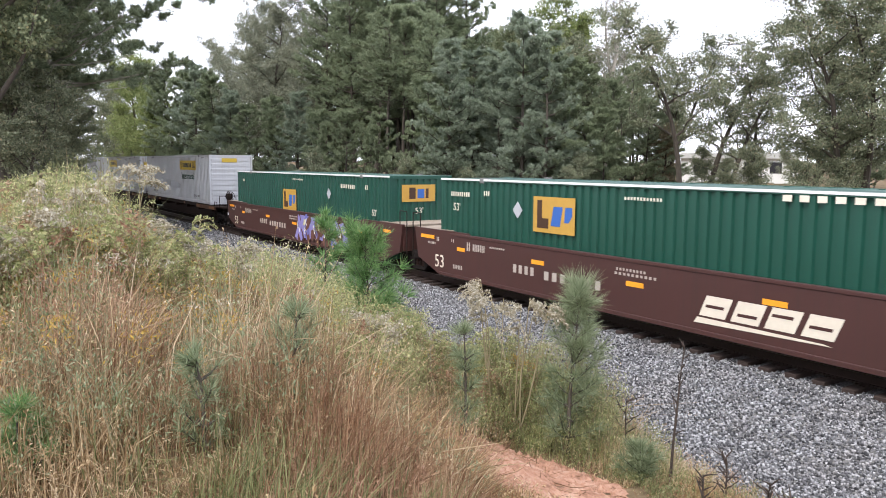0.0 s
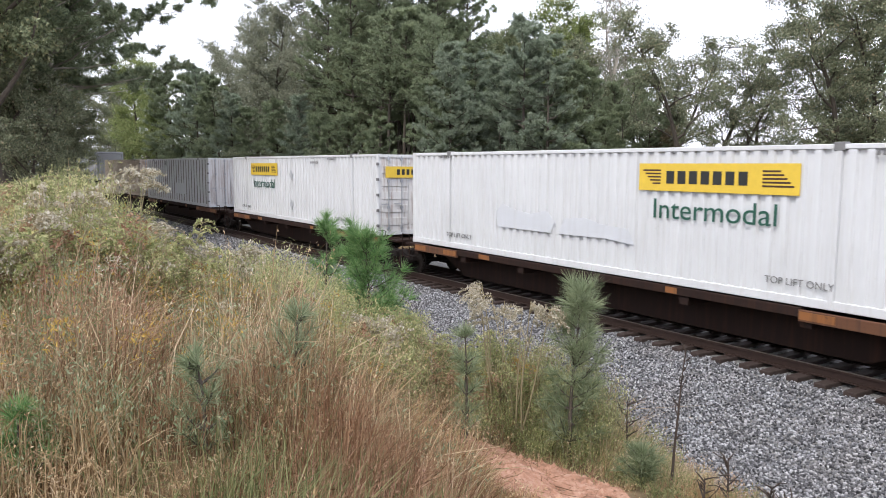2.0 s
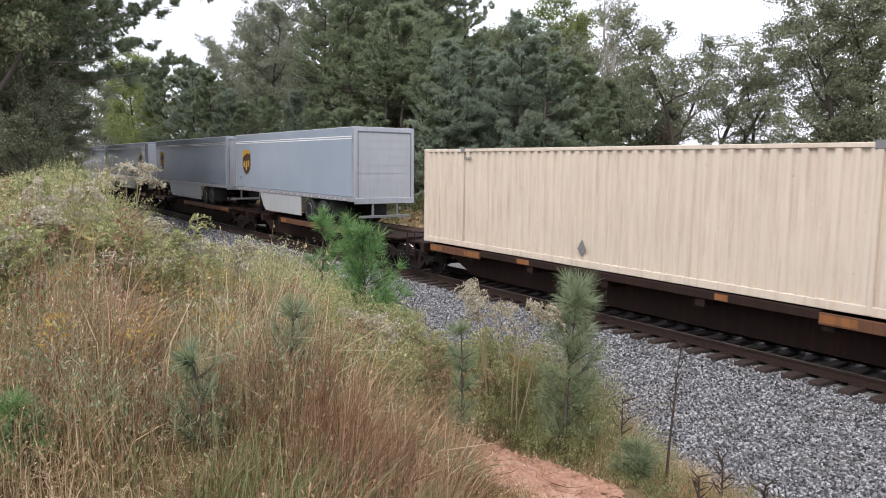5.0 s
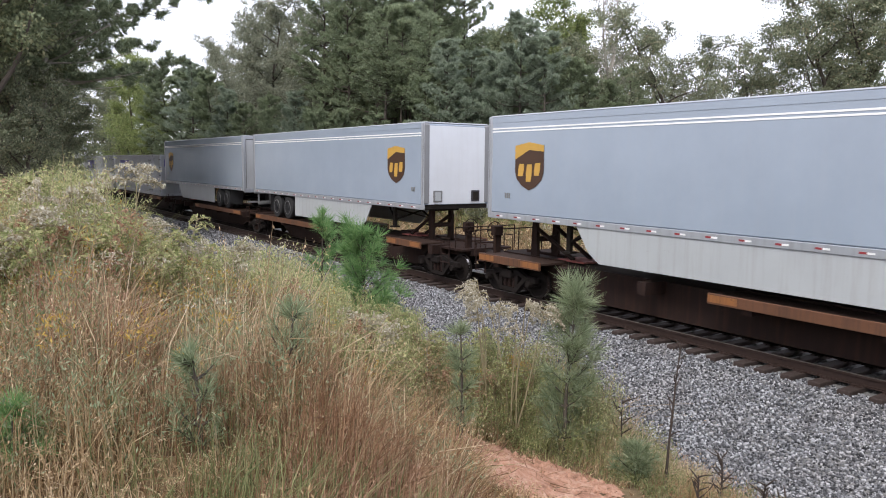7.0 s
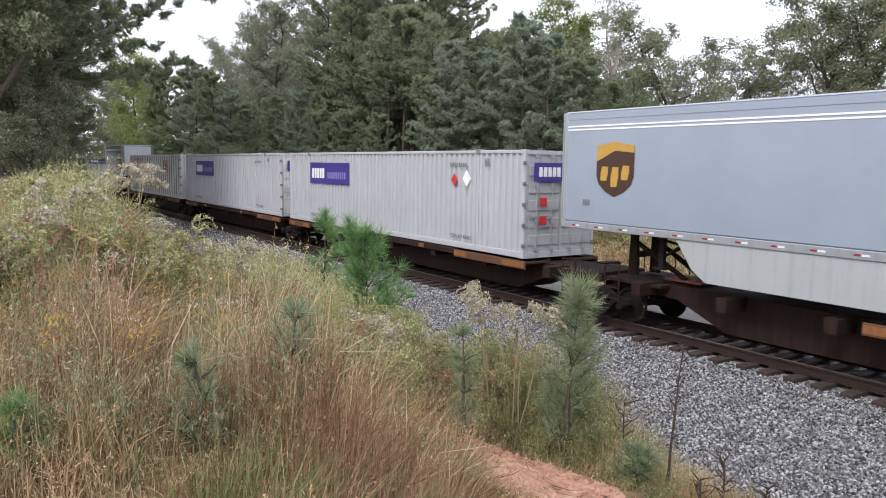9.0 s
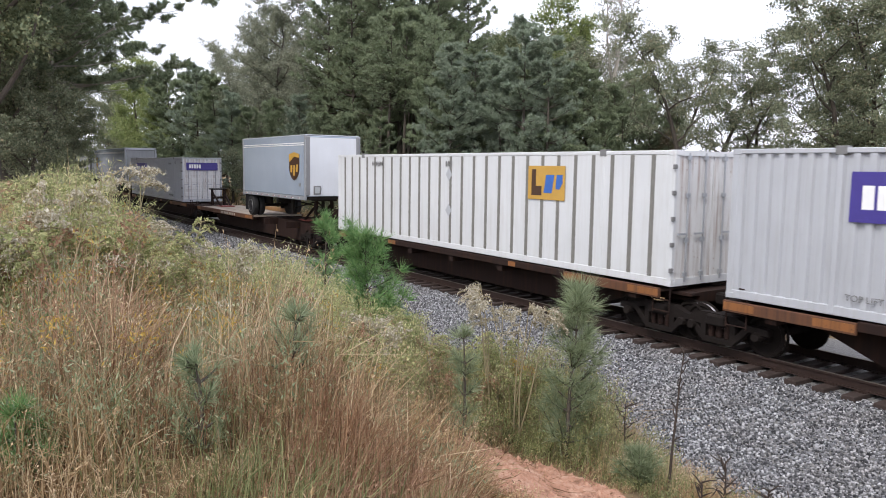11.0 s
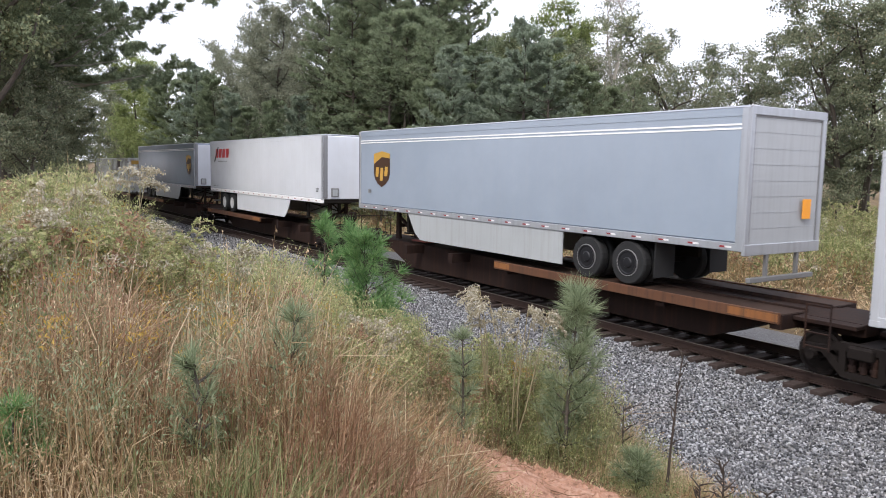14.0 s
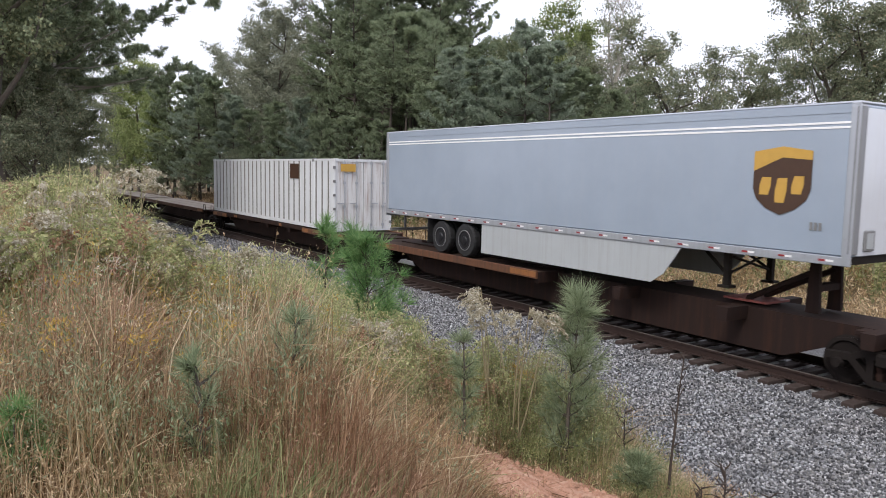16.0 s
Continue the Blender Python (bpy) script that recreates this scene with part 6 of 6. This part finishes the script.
def plume_weed(seed, deg, r, height, mat, label, droop=0.5, flower=None, heads=5):
    """A tall weed with drooping, feathery flower heads."""
    g, rng = np.random.default_rng(seed), random.Random(seed)
    x, y = spot(deg, r)
    t = thing("flowering_weed", label, "weed", "tall weeds on the bank")
    m = Mesh()
    cs = []
    for k in range(heads):
        a = rng.uniform(0, 6.283)
        lean = rng.uniform(0.05, 0.25)
        stem = limb(m, rng, (rng.gauss(0, 0.05), rng.gauss(0, 0.05), -0.03), (math.cos(a) * lean, math.sin(a) * lean, 1), height * rng.uniform(0.75, 1.0), 0.009, 6, 0.05, 0)
        p = stem[-1]
        for j in range(7):
            b = a + rng.uniform(-1.2, 1.2)
            pts = limb(m, rng, stem[-1].lerp(stem[-2], rng.random()), (math.cos(b), math.sin(b), 0.7), rng.uniform(0.14, 0.34), 0.004, 5, 0.1, -droop * 0.55)
            for q in pts[1:]:
                for _ in range(11):
                    cs.append(tuple(q + Vector((rng.gauss(0, 0.016), rng.gauss(0, 0.016), rng.gauss(0.01, 0.016)))))
    tagged(part("stem", m, M_STRAW, t), kind="stuff")
    v, f = leaf_quads(g, np.array(cs), 0.015, 0.7)
    ob = tagged(new("flower_head", raw_mesh("flower_head", v, f, mat)), kind="stuff")
    ob.parent = t
    t.matrix_basis = pose(x, y, float(ground_z(x, y)))


def arching_weed(seed, height, mat, leaf_mat, label, plumes=4):
    """A tall leafy weed whose feathery tops arch over."""
    g, rng = np.random.default_rng(seed), random.Random(seed)
    t = thing("tall_weed", label, "weed", "tall weeds on the bank")
    m = Mesh()
    lc, ld, cs = [], [], []
    for k in range(plumes):
        a = rng.uniform(0, 6.283)
        ln = height * rng.uniform(0.7, 1.0)
        stem = limb(m, rng, (rng.gauss(0, 0.06), rng.gauss(0, 0.06), -0.03), (math.cos(a) * 0.22, math.sin(a) * 0.22, 1), ln, 0.007, 8, 0.04, 0, 4)
        for q0, q1 in zip(stem[1:], stem[2:]):
            for _ in range(7):
                b = rng.uniform(0, 6.283)
                p = q0.lerp(q1, rng.random())
                v = Vector((math.cos(b), math.sin(b), 0.25))
                lc.append(tuple(p + v * 0.05))
                ld.append(tuple(v * 3))
        for j in range(9):
            b = a + rng.uniform(-1.4, 1.4)
            p = stem[-1].lerp(stem[-3], rng.random())
            pts = limb(m, rng, p, (math.cos(b), math.sin(b), 0.75), rng.uniform(0.16, 0.36), 0.003, 6, 0.06, -0.28, 4)
            for q0, q1 in zip(pts[1:], pts[2:]):
                for _ in range(7):
                    cs.append(tuple(q0.lerp(q1, rng.random()) + Vector((rng.gauss(0, 0.012), rng.gauss(0, 0.012), rng.uniform(0, 0.03)))))
    tagged(part("stem", m, M_STRAW, t), kind="stuff")
    v, f = leaf_quads(g, np.array(lc), 0.05, 0.22, np.array(ld), 0.5)
    ob = new("leaves", raw_mesh("leaves", v, f, leaf_mat))
    ob.parent = t
    v, f = leaf_quads(g, np.array(cs), 0.016, 0.6)
    tagged(ob, kind="stuff")
    ob = tagged(new("plume", raw_mesh("plume", v, f, mat)), kind="stuff")
    ob.parent = t
    return t


def build_tall_weeds():
    rng = random.Random(77)
    kinds = [arching_weed(101, 1.35, M_GOLDENROD, M_GOLDENROD, "tall leafy weed with arching yellow-green plumes"),
             arching_weed(102, 1.25, M_GOLDENROD, M_GOLDENROD, "tall yellow-green weed with feathery tops", 5),
             arching_weed(103, 1.30, M_ASTER, M_GOLDENROD, "tall leafy weed with faded cream plumes"),
             arching_weed(104, 1.10, M_GRASS_RED, M_GRASS_TAN, "withered brown weed with drooping tops", 4),
             arching_weed(105, 1.05, M_FLOWER, M_GRASS_GREEN, "leafy weed with golden flower tops", 3)]
    spots = []
    for k in range(150):
        deg = rng.uniform(60, 91) if k < 110 else rng.uniform(46, 64)
        r = rng.uniform(6.5, 15) if k < 110 else rng.uniform(7.5, 11.5)
        x, y = spot(deg, r)
        if y < float(bank_edge(x)) - 0.3 and float(clay_mask(x, y)) > 3:
            spots.append((deg, r, x, y))
    for n, (deg, r, x, y) in enumerate(spots):
        src = kinds[(0, 1, 2, 0, 3, 1, 3, 4, 3, 0)[n % 10]]
        size = rng.uniform(0.65, 1.05) * min(1.0, max(0.42, float(cover(np.array(x), np.array(y)))))
        turn = rng.uniform(0, 360)
        if n in (0, 1, 2, 4, 7):
            src.matrix_basis = pose(x, y, float(ground_z(x, y)), 0, 0, turn) @ Matrix.Scale(size, 4)
            continue
        if n < 10 and n not in (3, 5, 6, 8, 9):
            continue
        keep = src.matrix_basis.copy()
        src.scale = (size,) * 3
        copy_thing(src, pose(x, y, float(ground_z(x, y)), 0, 0, turn))
        src.matrix_basis = keep
    build_clearing(kinds)


def build_clearing(kinds):
    """Tall plumed weeds in the clearing beyond the track."""
    rng = random.Random(78)
    for n in range(170):
        x, y = rng.uniform(-46, -9), rng.uniform(10.5, 24)
        if math.sin(x * 0.45 + 1.1) + math.sin(y * 0.6 + x * 0.2) < rng.uniform(-1.0, 0.6):
            continue
        src = kinds[(0, 1, 0, 2, 1, 0, 3)[n % 7]]
        keep = src.matrix_basis.copy()
        src.scale = (rng.uniform(1.2, 1.9),) * 3
        copy_thing(src, pose(x, y, float(ground_z(x, y)), 0, 0, rng.uniform(0, 360)))
        src.matrix_basis = keep


def build_clay():
    g = np.random.default_rng(2)
    n = 46
    us = np.linspace(-1.15, 1.15, n)
    pts, faces = [], []
    idx = {}
    for i, u in enumerate(us):
        for j, v in enumerate(us):
            uu, vv = u * 1.25, v * 0.95
            x, y = -5.77 + 0.98 * uu + 0.2 * vv, -9.19 - 0.2 * uu + 0.98 * vv
            if u * u + v * v < 1.15 + 0.12 * math.sin(7 * math.atan2(v, u)):
                idx[i, j] = len(pts)
                pts.append((x, y, float(ground_z(x, y)) + 0.006 + g.uniform(0, 0.036) + 0.02 * math.sin(9 * x + 4 * y) * math.sin(7 * y - 3 * x)))
    for (i, j) in idx:
        q = [(i, j), (i + 1, j), (i + 1, j + 1), (i, j + 1)]
        if all(k in idx for k in q):
            faces.append([idx[k] for k in q])
    ob = new("bare_clay", raw_mesh("bare_clay", np.array(pts), np.array(faces), M_CLAY))
    tagged(ob, "bare patch of reddish clay path on the bank", "clay", kind="structure")
    # crumbs of clay
    k = 2600
    ang, rad = g.uniform(0, 6.283, k), g.random(k) ** 0.5
    uu, vv = rad * np.cos(ang) * 1.35, rad * np.sin(ang) * 1.0
    x, y = -5.77 + 0.98 * uu + 0.2 * vv, -9.19 - 0.2 * uu + 0.98 * vv
    c = np.stack([x, y, ground_z(x, y) + 0.02], -1)
    o = np.array([(1, 0, 0), (0, 1, 0), (-1, 0, 0), (0, -1, 0), (0, 0, 1)], float)
    P = c[:, None] + o[None] * 0.005 * 9.0 ** (g.random((k, 1, 1)) ** 2.2) * g.uniform(0.6, 1.3, (k, 5, 3))
    F = np.array([(0, 1, 4), (1, 2, 4), (2, 3, 4), (3, 0, 4)])[None] + (np.arange(k) * 5)[:, None, None]
    cr = new("clay_crumbs", raw_mesh("clay_crumbs", P.reshape(-1, 3), F.reshape(-1, 3), M_CLAY))
    tagged(cr, "loose crumbs of reddish clay", "crumbs", kind="stuff")
    # dry stalks and roots strewn over it
    k = 420
    ang, rad = g.uniform(0, 6.283, k), g.random(k) ** 0.4
    uu, vv = rad * np.cos(ang) * 1.45, rad * np.sin(ang) * 1.1
    x, y = -5.77 + 0.98 * uu + 0.2 * vv, -9.19 - 0.2 * uu + 0.98 * vv
    base = np.stack([x, y, ground_z(x, y) + 0.035], -1)
    tip = base + unit(g, k) * np.array([1, 1, 0.22]) * g.uniform(0.08, 0.45, (k, 1))
    v, f = strips(g, base, tip, g.uniform(0.004, 0.010, k), unit(g, k) * 0.02)
    lt = new("strewn_stalks", raw_mesh("strewn_stalks", v, f, M_GRASS_RUST))
    tagged(lt, "dry stalks strewn over the bare clay", "litter", kind="stuff")


def build_bank():
    grass_object("dry_grass", "tall dry tan grass on the bank", M_GRASS_TAN, 52000, 41, 0.20, 0.84, 0.0066, heads=0.15, lean=0.75, tuft=26)
    grass_object("reddish_grass", "clumps of reddish dry grass on the bank", M_GRASS_RED, 62000, 42, 0.20, 0.80, 0.0066, clump=0.9, heads=0.15, lean=0.75, tuft=26)
    grass_object("green_grass", "green grass blades among the dry grass", M_GRASS_GREEN, 36000, 43, 0.25, 0.74, 0.0068, clump=1.3, lean=1.0, tuft=22)
    grass_object("straw_litter", "fallen straw lying in the grass", M_GRASS_TAN, 24000, 51, 0.2, 0.5, 0.0045, lean=2.2)
    weeds_object("green_weeds", "leafy green weeds among dry grass", M_GRASS_GREEN, 2500, 44, 0.30, 1.0, 0.018, 50, r0=5.0, clump=1.0)
    weeds_object("brown_weeds", "withered brown weeds with seed heads", M_GRASS_RED, 4200, 52, 0.35, 0.98, 0.014, 42, r0=4.6, clump=1.1, plume=0.40)
    weeds_object("tan_weeds", "dry tan weeds with small withered leaves", M_GRASS_TAN, 4200, 62, 0.35, 1.0, 0.014, 42, r0=4.6, clump=1.4, plume=0.5)
    weeds_object("yellow_green_weeds", "yellow-green weeds on the crest of the bank", M_GOLDENROD, 2300, 45, 0.45, 1.15, 0.021, 50, d0=62, d1=93, r0=7, r1=45, plume=0.45)
    weeds_object("foot_weeds", "yellow-green weeds at the foot of the bank", M_GOLDENROD, 1300, 53, 0.75, 1.30, 0.023, 56, d0=58, d1=73, r0=8, r1=20, plume=0.5)
    weeds_object("edge_weeds", "olive weeds along the gravel's edge", M_GRASS_GREEN, 1300, 54, 0.35, 1.0, 0.019, 46, d0=38, d1=64, r0=6.5, r1=14, plume=0.6)
    grass_object("edge_grass", "green and tan grass along the gravel's edge", M_GOLDENROD, 16000, 55, 0.3, 0.8, 0.006, d0=36, d1=64, r0=6, r1=14, lean=0.9)
    weeds_object("white_flowers", "cream-white flower heads of tall weeds", M_ASTER, 60, 46, 0.8, 1.15, 0.015, 36, d0=58, d1=92, r0=5, r1=22, lowest=0.9)
    weeds_object("golden_flowers", "golden flower heads of tall weeds", M_FLOWER, 80, 47, 0.7, 1.0, 0.017, 60, d0=60, d1=90, r0=4.5, r1=14, lowest=0.62)
    grass_object("bent_straw", "long pale bent straws among the weeds", M_GRASS_TAN, 2600, 60, 0.6, 1.1, 0.0075, d0=44, d1=92, r0=3.5, r1=12, lean=1.0, heads=0.5)
    weeds_object("grey_green_weeds", "grey-green feathery weeds in the dry grass", M_SAPLING_G, 800, 57, 0.45, 0.95, 0.018, 60, d0=46, d1=90, r0=4, r1=13, clump=1.1, plume=0.7)
    grass_object("rust_grass", "rust-brown clumps of dry grass by the clay path", M_GRASS_RUST, 21000, 58, 0.3, 0.85, 0.006, d0=46, d1=88, r0=3.0, r1=10, clump=1.7, lean=0.8)
    grass_object("edge_tufts", "thin brown tufts at the edge of the gravel", M_GRASS_TAN, 9000, 63, 0.35, 0.9, 0.0045, d0=29, d1=44, r0=6.2, r1=9.2, clump=1.9, lean=0.9, heads=0.2)
    weeds_object("edge_bushes", "dense olive growth at the gravel's edge", M_GOLDENROD, 500, 59, 0.5, 1.0, 0.018, 80, d0=43, d1=55, r0=8.9, r1=11.5, plume=0.7)
    grass_object("pale_grass", "pale yellow-green grass on the crest", M_GOLDENROD, 26000, 64, 0.45, 1.0, 0.0055, d0=63, d1=93, r0=6.5, r1=22, clump=1.0, lean=0.7, heads=0.3)
    grass_object("near_green_grass", "dark green grass at the top of the bank", M_GRASS_GREEN, 3600, 65, 0.3, 0.75, 0.0060, d0=50, d1=93, r0=2.2, r1=4.6, clump=2.1, lean=1.0)
    weeds_object("near_green_weeds", "low leafy green weeds in the dry grass", M_GRASS_GREEN, 260, 66, 0.35, 0.75, 0.014, 60, d0=48, d1=92, r0=2.8, r1=6.5, clump=1.8, plume=0.8)
    grass_object("near_rust_grass", "dark rust-brown grass at the top of the bank", M_GRASS_RUST, 20000, 67, 0.3, 0.8, 0.0062, d0=48, d1=93, r0=2.2, r1=5.0, clump=1.6, lean=0.9, tuft=24)
    # far side of the track
    weeds_object("far_weeds", "tall yellow-green weeds beyond the track", M_GOLDENROD, 6500, 48, 0.8, 2.0, 0.044, 32, far=(-60, -4, 11.5, 27), plume=0.45)
    weeds_object("far_brush", "green brush beyond the track", M_GRASS_GREEN, 2200, 49, 0.7, 1.8, 0.046, 28, far=(-75, -4, 8.0, 30), plume=0.6)
    weeds_object("far_dry_grass", "dry tan grass beyond the track", M_GRASS_TAN, 5000, 50, 0.5, 1.25, 0.043, 26, far=(-90, -4, 5.2, 13.5), plume=0.8)
    weeds_object("far_plumes", "pale flower plumes of weeds beyond the track", M_ASTER, 420, 56, 1.2, 2.1, 0.030, 40, far=(-55, -4, 9.0, 24), lowest=0.78)
    sapling(61, 62.0, 11.0, 2.40, 0.80, M_SAPLING, 0.22, 98, dense=26)
    sapling(62, 65.4, 13.0, 2.5, 0.50, M_SAPLING, 0.20, 50, dense=20)
    sapling(63, 46.4, 9.0, 2.42, 0.46, M_SAPLING_G, 0.24, 80, "grey-green pine sapling at the foot of the bank", dense=20)
    sapling(64, 68.3, 4.5, 0.80, 0.24, M_SAPLING_G, 0.12, 42, "thin grey-green pine sapling", dense=9)
    sapling(65, 74.7, 4.2, 0.70, 0.20, M_SAPLING_G, 0.11, 38, "thin grey-green pine sapling", dense=9)
    sapling(66, 54.6, 8.0, 1.55, 0.22, M_SAPLING_G, 0.15, 48, "thin grey-green pine sapling", dense=10)
    sapling(67, 40.9, 8.2, 0.50, 0.28, M_SAPLING_G, 0.15, 30, "low green pine seedling at the gravel's edge", dense=18)
    sapling(68, 86.9, 4.4, 0.45, 0.22, M_SAPLING, 0.13, 28, "low green pine seedling in dry grass", dense=14)
    dead_stalk(71, 38.6, 8.2, 1.65, twigs=14)
    dead_stalk(76, 34.6, 7.6, 0.62, twigs=14)
    dead_stalk(77, 31.8, 7.4, 0.55, twigs=16)
    dead_stalk(78, 42.0, 9.2, 0.95)
    dead_stalk(73, 36.2, 7.3, 0.45)
    dead_stalk(74, 30.3, 7.2, 0.5, twigs=16)
    dead_stalk(75, 57.2, 10.0, 1.0, "pale dead weed stalk", 6, M_BARKPALE)
    plume_weed(81, 52.2, 9.6, 2.1, M_ASTER, "drooping weed with faded cream flower plumes", 0.6)
    plume_weed(82, 50.3, 9.3, 2.0, M_ASTER, "drooping weed with faded cream flower plumes", 0.7)
    plume_weed(83, 62.2, 8.2, 1.25, M_ASTER, "weed with a cream-white flower head", 0.2, heads=8)
    plume_weed(84, 71.5, 8.4, 1.30, M_ASTER, "weed with a cream-white flower head", 0.2)
    plume_weed(85, 79.8, 10.0, 1.85, M_ASTER, "tall pale plume on the crest of the bank", 0.5)
    for k, (deg, r) in enumerate(((83.9, 8.0), (85.5, 9.0), (82.5, 10.5), (86.8, 7.0), (80.5, 9.5))):
        plume_weed(90 + k, deg, r, 1.25, (M_ASTER, M_GOLDENROD, M_GOLDENROD)[k % 3], ("weed with a cream-white flower head", "weed with yellow-green plumes", "weed with yellow-green plumes")[k % 3], 0.4, heads=3)


def build_far():
    """A pale building glimpsed between the trunks, and a short post by the far rail."""
    x, y = spot(34.9, 92)
    b = thing("far_building", "pale low building glimpsed between the trees", "building")
    part("wall", Mesh().box(-6, 6, -4, 4, -1, 2.6, 0.02), M_FARWALL, b)
    part("roof", Mesh().prism([(-6.4, 2.6), (6.4, 2.6), (6.0, 3.2), (-6.0, 3.2)], -4.4, 4.4), M_GALV, b)
    for k in range(4):
        part("window", Mesh().box(-4.6 + k * 2.6, -3.4 + k * 2.6, -4.03, -4.0, 1.0, 2.2), M_GLASSY, b)
    b.matrix_basis = pose(x, y, float(ground_z(x, y)), 0, 0, 35)
    p = thing("marker_post", "short pale marker post beside the track", "post")
    part("post", Mesh().box(-0.06, 0.06, -0.06, 0.06, -0.3, 1.1, 0.01), M_GALV, p)
    part("cap", Mesh().box(-0.075, 0.075, -0.075, 0.075, 1.1, 1.16, 0.01), M_GALV, p)
    p.matrix_basis = pose(-66.0, 3.6, -0.7)


build_ground()
bed = build_ballast()
build_track()
build_train()
build_far()
build_trees()
build_bank()
build_tall_weeds()
build_clay()
build_stones(bed)


def travel(t):
    """How far the train has come since 8 s."""
    return 19.798 * (t - 8) + 0.0231 * (t - 8) ** 2


def motions():
    for ob, x8 in MOVERS:
        walk(ob, [(t, pose(x8 + travel(t), 0, 0)) for t in range(17)])


motions()
